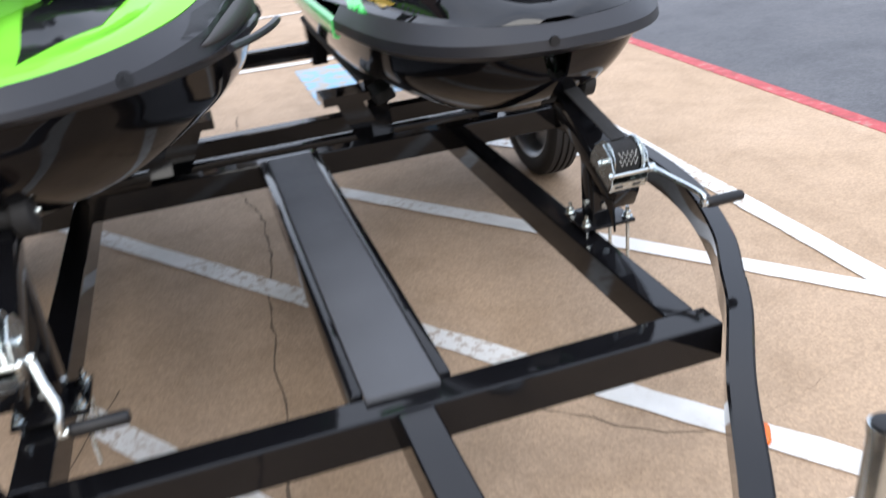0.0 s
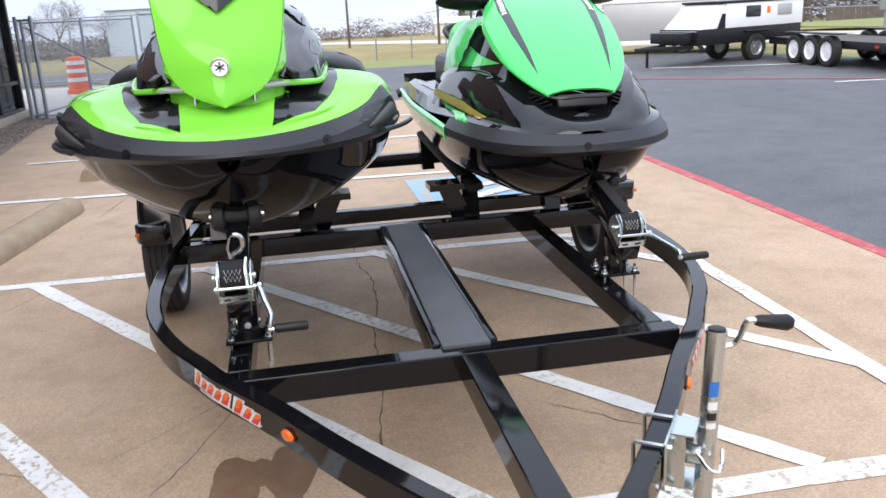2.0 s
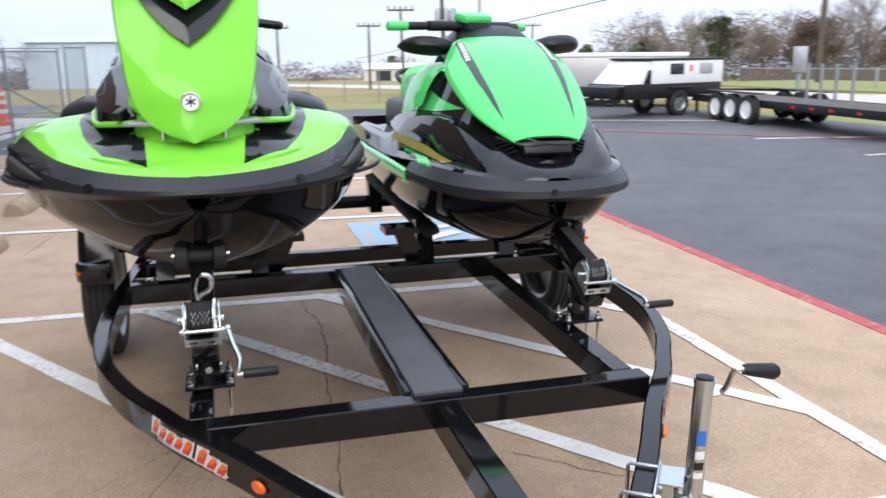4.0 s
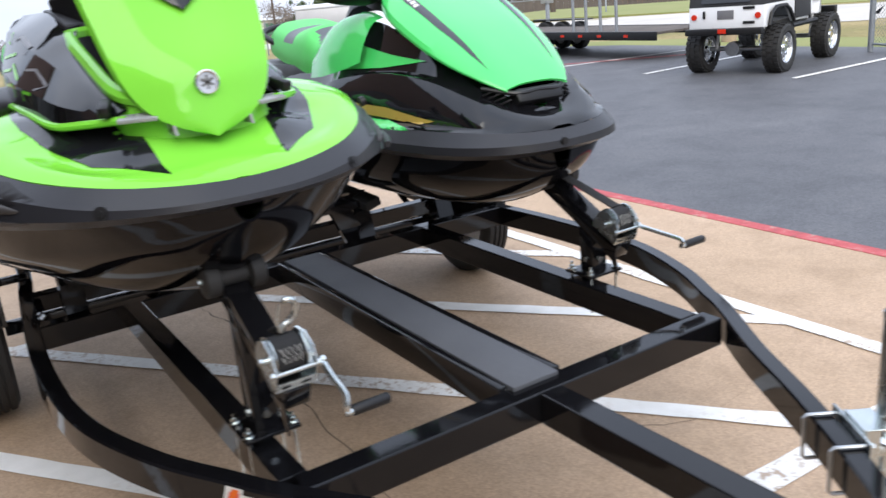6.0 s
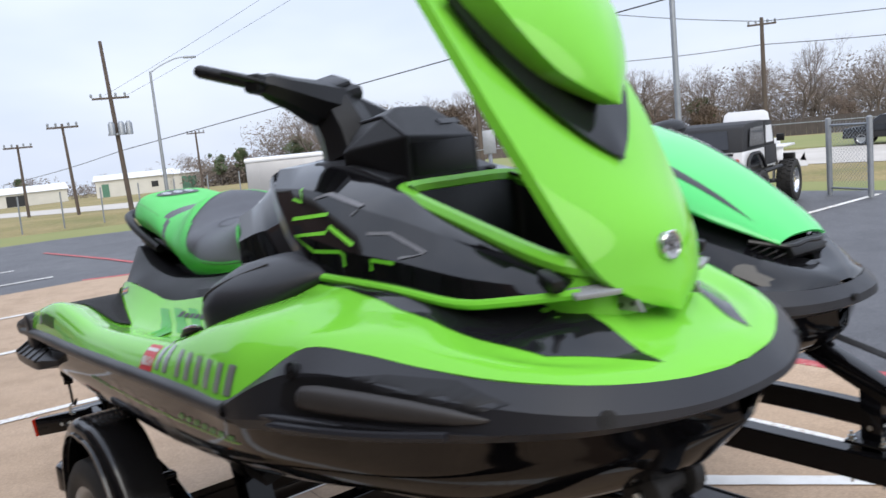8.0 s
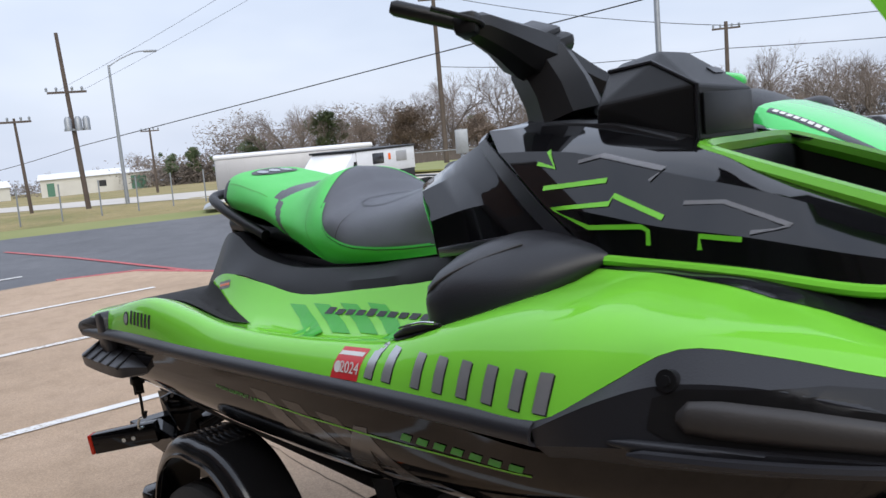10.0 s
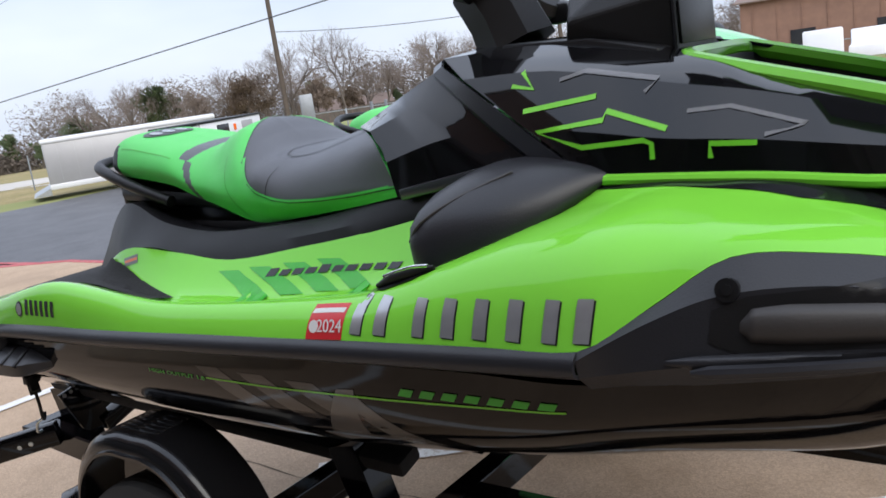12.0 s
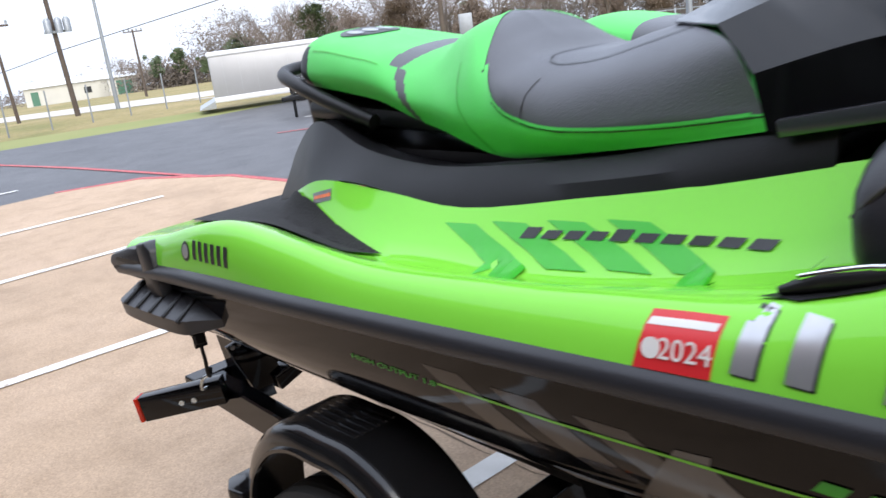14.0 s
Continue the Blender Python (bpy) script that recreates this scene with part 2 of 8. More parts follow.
# ---- ground ----
def ground_material(name, kind):
    m = bpy.data.materials.new(name)
    m.use_nodes = True
    n, l, b = nodes_of(m)
    co = n.new("ShaderNodeTexCoord")

    def noise_tex(scale, detail=6.0, rough=0.6):
        t = n.new("ShaderNodeTexNoise")
        t.inputs["Scale"].default_value, t.inputs["Detail"].default_value, t.inputs["Roughness"].default_value = scale, detail, rough
        l.new(co.outputs["Object"], t.inputs["Vector"])
        return t

    def ramp(src, stops):
        r = n.new("ShaderNodeValToRGB")
        e = r.color_ramp.elements
        e[0].position, e[0].color = stops[0][0], (*stops[0][1], 1)
        e[1].position, e[1].color = stops[-1][0], (*stops[-1][1], 1)
        for p, c in stops[1:-1]:
            x = e.new(p)
            x.color = (*c, 1)
        l.new(src, r.inputs["Fac"])
        return r

    def mixed(a, c, fac, mode="MULTIPLY"):
        x = n.new("ShaderNodeMix")
        x.data_type, x.blend_type = "RGBA", mode
        x.inputs[0].default_value = fac
        l.new(a, x.inputs[6])
        l.new(c, x.inputs[7])
        return x.outputs[2]

    if kind == "pavement":
        base = ramp(noise_tex(0.7).outputs["Fac"], [(0.3, (0.355, 0.250, 0.165)), (0.45, (0.415, 0.295, 0.196)), (0.58, (0.440, 0.315, 0.214)), (0.72, (0.485, 0.355, 0.25))])
        blot = ramp(noise_tex(3.5, 8).outputs["Fac"], [(0.30, (0.84, 0.825, 0.80)), (0.52, (1, 1, 1)), (0.8, (1.05, 1.04, 1.03))])
        vor = n.new("ShaderNodeTexVoronoi")
        vor.inputs["Scale"].default_value = 130
        l.new(co.outputs["Object"], vor.inputs["Vector"])
        peb = ramp(vor.outputs["Color"], [(0.1, (0.60, 0.56, 0.52)), (0.55, (1, 1, 1)), (0.9, (1.35, 1.32, 1.25))])
        col = mixed(mixed(base.outputs["Color"], blot.outputs["Color"], 1.0), peb.outputs["Color"], 0.45)
        height, dist, rough = vor.outputs["Distance"], 0.0018, 0.72
    elif kind == "asphalt":
        base = ramp(noise_tex(0.35).outputs["Fac"], [(0.3, (0.070, 0.071, 0.078)), (0.55, (0.088, 0.089, 0.097)), (0.75, (0.110, 0.111, 0.119))])
        vor = n.new("ShaderNodeTexVoronoi")
        vor.inputs["Scale"].default_value = 110
        l.new(co.outputs["Object"], vor.inputs["Vector"])
        peb = ramp(vor.outputs["Color"], [(0.1, (0.6, 0.6, 0.6)), (0.9, (1.4, 1.4, 1.4))])
        patch = ramp(noise_tex(1.6, 9, 0.68).outputs["Fac"], [(0.32, (0.72, 0.72, 0.73)), (0.52, (1.0, 1.0, 1.0)), (0.72, (1.22, 1.2, 1.16))])
        grit = ramp(noise_tex(45, 4, 0.7).outputs["Fac"], [(0.32, (0.74, 0.74, 0.74)), (0.5, (1.0, 1.0, 1.0)), (0.7, (1.3, 1.29, 1.26))])
        col = mixed(mixed(mixed(base.outputs["Color"], peb.outputs["Color"], 0.6), patch.outputs["Color"], 1.0), grit.outputs["Color"], 1.0)
        height, dist, rough = vor.outputs["Distance"], 0.003, 0.62
    elif kind == "stripe":
        base = ramp(noise_tex(5, 6).outputs["Fac"], [(0.3, (0.66, 0.65, 0.62)), (0.7, (0.80, 0.79, 0.77))])
        worn = ramp(noise_tex(26, 8, 0.7).outputs["Fac"], [(0.525, (0, 0, 0)), (0.57, (1, 1, 1))])
        zone = ramp(noise_tex(0.9, 2).outputs["Fac"], [(0.40, (0.0, 0.0, 0.0)), (0.58, (1, 1, 1))])
        under = n.new("ShaderNodeRGB")
        under.outputs[0].default_value = (0.39, 0.30, 0.225, 1)
        both = mixed(worn.outputs["Color"], zone.outputs["Color"], 1.0)
        x = n.new("ShaderNodeMix")
        x.data_type = "RGBA"
        l.new(both, x.inputs[0])
        l.new(base.outputs["Color"], x.inputs[6])
        l.new(under.outputs[0], x.inputs[7])
        col, height, dist, rough = x.outputs[2], noise_tex(120, 3).outputs["Fac"], 0.002, 0.65
    elif kind == "grass":
        base = ramp(noise_tex(0.25).outputs["Fac"], [(0.3, (0.16, 0.155, 0.045)), (0.5, (0.25, 0.20, 0.085)), (0.72, (0.34, 0.265, 0.135))])
        fine = ramp(noise_tex(9, 8).outputs["Fac"], [(0.3, (0.7, 0.72, 0.66)), (0.7, (1.2, 1.18, 1.1))])
        col = mixed(base.outputs["Color"], fine.outputs["Color"], 1.0)
        height, dist, rough = noise_tex(40, 4).outputs["Fac"], 0.03, 0.9
    elif kind == "road":
        base = ramp(noise_tex(0.5).outputs["Fac"], [(0.3, (0.40, 0.37, 0.33)), (0.7, (0.50, 0.47, 0.43))])
        col, height, dist, rough = base.outputs["Color"], noise_tex(60, 4).outputs["Fac"], 0.003, 0.75
    elif kind == "red":
        base = ramp(noise_tex(9, 8, 0.72).outputs["Fac"], [(0.34, (0.20, 0.075, 0.065)), (0.44, (0.38, 0.05, 0.055)), (0.56, (0.46, 0.075, 0.08)), (0.63, (0.40, 0.20, 0.165)), (0.72, (0.36, 0.27, 0.215))])
        col, height, dist, rough = base.outputs["Color"], noise_tex(90, 4).outputs["Fac"], 0.002, 0.6
    elif kind == "blue":
        worn = ramp(noise_tex(7, 8, 0.7).outputs["Fac"], [(0.45, (0.20, 0.42, 0.62)), (0.56, (0.40, 0.36, 0.31))])
        col, height, dist, rough = worn.outputs["Color"], noise_tex(90, 4).outputs["Fac"], 0.002, 0.6
    else:
        base = ramp(noise_tex(40, 6).outputs["Fac"], [(0.3, (0.12, 0.085, 0.065)), (0.5, (0.24, 0.18, 0.14)), (0.72, (0.36, 0.29, 0.24))])
        col, height, dist, rough = base.outputs["Color"], noise_tex(60, 6).outputs["Fac"], 0.02, 0.85
    l.new(col, b.inputs["Base Color"])
    b.inputs["Roughness"].default_value = rough
    bp = n.new("ShaderNodeBump")
    bp.inputs["Strength"].default_value, bp.inputs["Distance"].default_value = 0.5, dist
    l.new(height, bp.inputs["Height"])
    l.new(bp.outputs["Normal"], b.inputs["Normal"])
    return m


PAVING, ASPHALT, STRIPE = ground_material("exposed_aggregate_concrete", "pavement"), ground_material("asphalt", "asphalt"), ground_material("worn_white_paint", "stripe")
GRASS, ROAD, RED_PAINT = ground_material("dry_winter_grass", "grass"), ground_material("pale_concrete_road", "road"), ground_material("worn_red_paint", "red")
BLUE_PAINT, GRAVEL = ground_material("worn_blue_paint", "blue"), ground_material("brown_gravel", "gravel")


def slab(name, outline, z0, z1, mat, label, category, bevel=0.0):
    ob = link(name, prism(outline, z1 - z0, pose(0, 0, z0), bevel), mat, None, False)
    return tagged(ob, label, category, kind="structure")


EDGE = 3.26  # the pavement's edge, along y


def ground_z(x, y):
    """The land falls gently away beyond the lot."""
    d = math.hypot(x + 1.8, y + 0.3)
    return -0.06 - 0.030 * max(0.0, d - 34.0)


rings = [0.5, 12, 24, 34, 40, 50, 65, 85, 110, 150, 220, 400, 900]
rows = [[(-1.8 + r * math.cos(k * math.tau / 72), -0.3 + r * math.sin(k * math.tau / 72)) for k in range(72)] for r in rings]
bm = skin([[(x, y, ground_z(x, y)) for x, y in row] for row in rows], close=True)
bm.verts.ensure_lookup_table()
bm.faces.new(bm.verts[:72])
tagged(link("ground", bm, GRASS, None, True), "dry yellow-green winter grass field", "ground", kind="structure")
slab("asphalt_lot", [(EDGE - 1, -60), (13.6, -60), (13.6, 13.4), (11.8, 21.2), (8.3, 21.2), (3.6, 22.8), (-6.0, 23.5), (-6.0, 12.6), (EDGE - 1, 12.6)], -0.2, -0.03, ASPHALT, "dark grey asphalt parking lot", "asphalt")
slab("pavement", [(-5.55, -60), (EDGE - 0.11, -60), (EDGE - 0.11, 11.2), (2.6, 12.8), (1.6, 13.3), (-5.55, 13.3)], -0.15, 0.0, PAVING, "tan exposed-aggregate concrete parking pavement", "pavement")
slab("kerb_edge", [(EDGE - 0.11, -60), (EDGE, -60), (EDGE, 11.25), (2.71, 12.9), (1.62, 13.42), (1.6, 13.3), (2.6, 12.8), (EDGE - 0.11, 11.2)], -0.15, 0.004, RED_PAINT, "pavement edge with worn red paint", "kerb")


laid = []


def stripe(parent, a, b, w=0.105):
    laid.append(1)
    lift = 0.003 + 0.0004 * len(laid)
    a, b = Vector((*a, 0)), Vector((*b, 0))
    d = (b - a).normalized() * 1.0
    s = Vector((-d.y, d.x, 0)) * w / 2
    n = max(2, int((b - a).length / 0.12))
    rows = []
    for i in range(n + 1):
        p = a.lerp(b, i / n)
        j = [random.uniform(-0.004, 0.004) for _ in range(2)]
        rows.append([p - s * (1 + j[0] * 20) + Vector((0, 0, lift)), p + s * (1 + j[1] * 20) + Vector((0, 0, lift))])
    return part("painted_line", skin(rows), STRIPE, parent, smooth=False)


markings = thing("parking_lines", "worn white painted parking and hatching lines on the pavement", "road marking", kind="structure")
FAR_Y, NEAR_Y, SIDE_X = 3.245, -0.135, 2.01
stripe(markings, (-5.0, 3.285), (SIDE_X, 3.145))
stripe(markings, (-3.9, -0.095), (SIDE_X, -0.205), 0.12)
for x0, run in ((-4.62, 2.40), (-3.49, 2.40), (-2.343, 2.43), (-1.215, 2.52)):
    stripe(markings, (x0, FAR_Y), (x0 + run, NEAR_Y))
for x0 in (-0.055, 1.15):
    stripe(markings, (x0, FAR_Y), (SIDE_X, FAR_Y - (SIDE_X - x0) / 0.776))
stripe(markings, (SIDE_X, NEAR_Y - 0.05), (SIDE_X, FAR_Y + 0.05), 0.105)
for y, x1, y1 in ((6.30, 2.05, 5.87), (8.75, 2.05, 8.62), (11.15, 2.08, 10.9), (-2.9, 2.0, -2.9), (-5.6, 2.0, -5.6)):
    stripe(markings, (-3.9, y), (x1, y1))
lot_lines = thing("lot_lines", "white painted bay lines on the asphalt lot", "road marking", kind="structure")
for a, b in (((9.4, 8.65), (13.0, 8.75)), ((9.3, 11.4), (13.0, 10.6)), ((9.6, 5.9), (13.0, 5.9)), ((-4.5, 14.6), (1.5, 14.7)), ((-4.5, 16.6), (1.3, 16.7)), ((-4.5, 18.8), (1.0, 18.9)), ((8.0, 16.5), (11.0, 15.2))):
    ob = stripe(lot_lines, a, b, 0.11)
    ob.location.z = -0.03
red_line = thing("red_lane_line", "faded red painted line on the asphalt", "road marking", kind="structure")
for a, b in (((3.2, 10.4), (2.85, 16.1)), ((2.85, 16.1), (2.5, 19.4)), ((6.2, 14.8), (12.5, 9.6))):
    ob = stripe(red_line, a, b, 0.1)
    ob.data.materials[0] = RED_PAINT
    ob.location.z = -0.03
sign = thing("blue_bay_marking", "worn blue accessible-bay panel painted on the pavement", "road marking", kind="structure")
part("blue_panel", prism([(0.55, 4.5), (1.75, 4.5), (1.75, 5.7), (0.55, 5.7)], 0.003, pose(0, 0, 0.001)), BLUE_PAINT, sign, smooth=False)
stripe(sign, (0.98, 4.62), (1.5, 4.95), 0.16)
stripe(sign, (1.1, 5.1), (1.55, 5.25), 0.12)

# ---- trailer ----
TX, TZ = 0.042, 0.55  # its middle and the top of its frame
trailer = thing("boat_trailer", "black-painted steel trailer for two watercraft, parked on its jack", "trailer", (TX, 0, 0))
trailer.matrix_world = Matrix()
H = 0.10
zc = TZ - H / 2


def bar(name, a, b, w=0.075, h=H, z=zc):
    return part(name, beam((*a, z), (*b, z), w, h, 0.005), STEEL_BLACK, trailer, smooth=False)


bar("front_crossbar", (-0.745, 0.045), (0.80, 0.045), 0.085)
bar("middle_crossbar", (-1.12, 1.835), (1.20, 1.835), 0.075)
bar("rear_crossbar", (-1.12, 2.33), (1.20, 2.33), 0.075, 0.08)
bar("end_crossbar", (-1.12, 3.60), (1.20, 3.60), 0.075, 0.09, 0.595)
bar("centre_tongue_bar", (TX + 0.008, -1.16), (TX, 0.0), 0.085)
bar("inner_rail", (-0.745, 0.09), (-0.745, 1.80), 0.08)
bar("inner_rail", (0.735, 0.09), (0.735, 1.80), 0.08)


def rise(y):
    """The rear of the frame stands a little higher than its front."""
    return 0.09 * max(0.0, min(1.0, (y - 2.2) / 1.35))


def side_rail(sgn):
    """From the coupler out along the tongue, round the bend, and back to the rear."""
    line = curve_pts([(TX + sgn * u, v, 0) for u, v in RAIL], 6)
    w, rows = 0.031, []
    for i, p in enumerate(line):
        d = (line[min(i + 1, len(line) - 1)] - line[max(i - 1, 0)]).normalized()
        s = Vector((-d.y, d.x, 0)) * w
        q, c = [], 0.006
        for a, z in ((-1, TZ - H + c), (-1, TZ - c), (-1 + c / w, TZ), (1 - c / w, TZ), (1, TZ - c), (1, TZ - H + c), (1 - c / w, TZ - H), (-1 + c / w, TZ - H)):
            v = p + s * a
            q.append((v.x, v.y, z + 0.001 + rise(p.y)))
        rows.append(q)
    bm = skin(rows, close=True)
    bm.faces.new([v for v in bm.verts[:8]])
    return part("side_rail", bm, STEEL_BLACK, trailer)


RAIL = [(0.02, -1.20), (0.09, -1.06), (0.28, -0.80), (0.48, -0.50), (0.655, -0.21), (0.835, 0.05), (0.92, 0.20), (1.04, 0.42), (1.15, 0.73), (1.195, 1.05), (1.20, 1.45), (1.17, 1.95), (1.14, 2.3), (1.10, 2.7), (1.09, 3.55)]


def rail_face(sgn, y, z):
    """A point on the rail's outer face at y, and the way it faces."""
    line = curve_pts([(TX + sgn * u, v, 0) for u, v in RAIL], 12)
    i = min(range(1, len(line) - 1), key=lambda k: abs(line[k].y - y))
    i = i if line[i].y <= y else i - 1
    p = line[i].lerp(line[i + 1], (y - line[i].y) / (line[i + 1].y - line[i].y))
    d = (line[i + 1] - line[i]).normalized()
    nrm = Vector((d.y, -d.x, 0)) * sgn
    return p + nrm * 0.0312 + Vector((0, 0, z)), nrm


for sgn in (-1, 1):
    side_rail(sgn)
part("coupler", merge(box((0.12, 0.26, 0.09), (TX, -1.26, TZ - 0.045), bevel=0.02), disc((TX, -1.37, TZ - 0.07), (TX, -1.37, TZ + 0.02), 0.05)), STEEL_BLACK, trailer)

# walkboard between the crossbars
part("walkboard_frame", merge(beam((-0.068, 0.09, TZ - 0.04), (-0.068, 1.80, TZ - 0.04), 0.03, 0.10, 0.004), beam((0.137, 0.09, TZ - 0.04), (0.137, 1.80, TZ - 0.04), 0.03, 0.10, 0.004)), STEEL_BLACK, trailer)
part("walkboard", box((0.172, 1.735, 0.02), (0.034, 0.9275, TZ + 0.004), bevel=0.004), DECK_GREY, trailer, "grey grit-covered walkboard")

# bunk brackets and the bunks that carry the hulls
for cx in (-0.703, 0.70):
    for du in (-0.24, 0.24):
        part("bunk", merge(box((0.09, 1.75, 0.05), (cx + du, 2.72, 0.748), (2.2, math.copysign(16, du), 0), 0.012)), WEB, trailer, "black carpeted bunk")
        for y in (1.98, 3.50):
            part("bunk_bracket", side_prism([(y - 0.05, TZ - 0.02), (y + 0.05, TZ - 0.02), (y + 0.12, 0.74), (y + 0.02, 0.76)], cx + du - 0.045, cx + du + 0.045), STEEL_BLACK, trailer)
# swept bracket plates with bolt holes behind the middle crossbar
for x0, dx in ((-0.42, 0.10), (0.42, -0.10)):
    br = part("tilted_bracket", merge(front_prism([(x0 - 0.06, 0.50), (x0 + 0.06, 0.50), (x0 + 0.06 + dx, 0.72), (x0 - 0.06 + dx, 0.74)], 1.95, 1.99), front_prism([(x0 - 0.10 + dx, 0.70), (x0 + 0.10 + dx, 0.70), (x0 + 0.10 + dx, 0.735), (x0 - 0.10 + dx, 0.735)], 1.9, 2.06)), STEEL_BLACK, trailer)


def winch_stand(cx, y0, front, roller, crank_end):
    """Post clamped to the rail, a sloping arm with the bow roller at its upper end and a hand winch on its lower end."""
    st = thing("winch_stand", "black steel winch stand with zinc hand winch on the trailer", "winch stand", group="winch stands")
    F, R = Vector((cx, *front)), Vector((cx, *roller))
    along = (F - R).normalized()
    lift = Vector((1, 0, 0)).cross(along).normalized()
    lift = lift if lift.z > 0 else -lift
    mid = F + (R - F) * ((y0 - F.y) / (R.y - F.y))
    part("post", beam((cx, y0, TZ + 0.002), (cx, y0, mid.z), 0.075, 0.075, 0.006, up=(0, 1, 0)), STEEL_BLACK, st)
    part("arm", beam(F, R - along * 0.02, 0.076, 0.07, 0.006, up=tuple(lift)), STEEL_BLACK, st)
    part("arm_gusset", side_prism([(F.y - 0.006, F.z - 0.09), (F.y + 0.022, F.z - 0.035), (F.y + 0.075, F.z + 0.0), (F.y + 0.0, F.z + 0.0)], cx - 0.040, cx - 0.034), STEEL_BLACK, st)
    part("clamp_plate", box((0.165, 0.15, 0.012), (cx, y0, TZ + 0.022), bevel=0.003), STEEL_BLACK, st)
    part("post_bolt", merge(tube([(cx - 0.044, y0, TZ + 0.075), (cx + 0.044, y0, TZ + 0.075)], 0.011, 6), tube([(cx, y0 - 0.044, TZ + 0.075), (cx, y0 - 0.036, TZ + 0.075)], 0.013, 6)), ZINC, st)
    for dx in (-0.066, 0.066):
        for dy in (-0.055, 0.055):
            x, y = cx + dx, y0 + dy
            part("bolt", merge(tube([(x, y, TZ - 0.13), (x, y, TZ + 0.062)], 0.0055, 8), disc((x, y, TZ + 0.029), (x, y, TZ + 0.033), 0.016, 12), disc((x, y, TZ + 0.033), (x, y, TZ + 0.046), 0.0115, 6)), ZINC, st, "zinc-plated clamp bolt")
    # rubber bow stop: two wheels on a spool between fork plates
    rc = R + lift * 0.045
    part("bow_roller", merge(*[tube([rc + Vector((s * q, 0, 0)) for q in (0.040, 0.046, 0.080, 0.086)], [0.040, 0.050, 0.050, 0.040], 20) for s in (-1, 1)], tube([rc - Vector((0.05, 0, 0)), rc + Vector((0.05, 0, 0))], 0.028, 16)), TYRE, st, "black rubber bow roller")
    part("roller_pin", tube([rc - Vector((0.096, 0, 0)), rc + Vector((0.096, 0, 0))], 0.009, 8), ZINC, st)
    for s in (-1, 1):
        p, q = R - along * 0.06 + Vector((s * 0.036, 0, 0)), rc + Vector((s * 0.036, 0, 0))
        part("fork_plate", beam(p - lift * 0.03, q + lift * 0.02, 0.006, 0.07, 0.002, up=tuple(along)), STEEL_BLACK, st)
    # winch, in its own frame: across, down the arm, away from the arm
    m = Matrix((Vector((1, 0, 0)), along, lift)).transposed().to_4x4()
    m = m @ Matrix.Scale(0.88, 4)
    m.translation = F - along * 0.068 + lift * 0.036

    def put(name, bm, mat, label="", smooth=True):
        bm.transform(m)
        return part(name, bm, mat, st, label, smooth)

    cheek = [(-0.070, 0.0), (0.066, 0.0), (0.074, 0.022), (0.062, 0.078), (0.030, 0.108), (-0.030, 0.112), (-0.064, 0.080), (-0.076, 0.030)]
    put("winch_frame", merge(side_prism(cheek, -0.064, -0.060), side_prism(cheek, 0.056, 0.060), box((0.124, 0.14, 0.005), (-0.002, -0.002, 0.003)), box((0.124, 0.005, 0.034), (-0.002, 0.069, 0.017)), tube([(-0.076, 0.060, 0.062), (0.072, 0.060, 0.062)], 0.0075, 10), tube([(-0.072, 0.0, 0.062), (0.070, 0.0, 0.062)], 0.011, 10)), ZINC, "zinc winch frame", smooth=False)
    for x in (-0.034, 0.026):
        put("slot", box((0.026, 0.002, 0.009), (x, 0.0725, 0.017), bevel=0.0008), INK)
    put("webbing_drum", tube([(-0.050, -0.004, 0.068), (-0.048, -0.004, 0.068), (0.030, -0.004, 0.068), (0.032, -0.004, 0.068)], [0.052, 0.055, 0.055, 0.052], 24), WEB, "rolled black webbing with white stitching")
    for k in range(2):
        zig = [(-0.036 + 0.0075 * i, -0.004 + 0.0562 * math.cos(a), 0.068 + 0.0562 * math.sin(a)) for i in range(9) for a in [radians((18 if i % 2 else 40) + 24 * k)]]
        put("stitching", tube(zig, 0.0011, 5), WHITE_PAINT)
    gear = [(math.cos(i * math.tau / 96) * (0.063 if i % 2 else 0.0585), math.sin(i * math.tau / 96) * (0.063 if i % 2 else 0.0585)) for i in range(96)]
    put("gear_wheel", merge(prism(gear, 0.007, Matrix(((0, 0, 1, 0.040), (1, 0, 0, -0.004), (0, 1, 0, 0.068), (0, 0, 0, 1)))), tube([(0.036, -0.004, 0.068), (0.040, -0.004, 0.068)], 0.057, 28)), ZINC)
    put("drum_flange", tube([(-0.056, -0.004, 0.068), (-0.053, -0.004, 0.068)], 0.060, 28), ZINC)
    put("pawl", box((0.006, 0.05, 0.012), (0.050, 0.036, 0.088), (32, 0, 0), 0.002), ZINC)
    for x, a, h in ((-0.080, 0.0, 0.062), (0.068, 0.0, 0.062), (-0.070, 0.060, 0.062), (0.066, 0.060, 0.062)):
        put("nut", disc((x - 0.004, a, h), (x + 0.005, a, h), 0.0115, 6), ZINC)
    pivot = m @ Vector((0.078, 0.044, 0.050))
    put("pinion_shaft", merge(tube([(0.050, 0.044, 0.050), (0.092, 0.044, 0.050)], 0.007, 10), disc((0.082, 0.044, 0.050), (0.092, 0.044, 0.050), 0.0125, 6)), ZINC)
    end = Vector(crank_end)
    d = end - pivot
    bend = pivot + d * 0.72 + Vector((0.012, -0.006, 0.012))
    rod = curve_pts([pivot - d * 0.05, pivot + d * 0.04 + Vector((0.004, 0, 0)), pivot.lerp(bend, 0.5), bend, end + Vector((0.0, 0, 0.022)), end], 4)
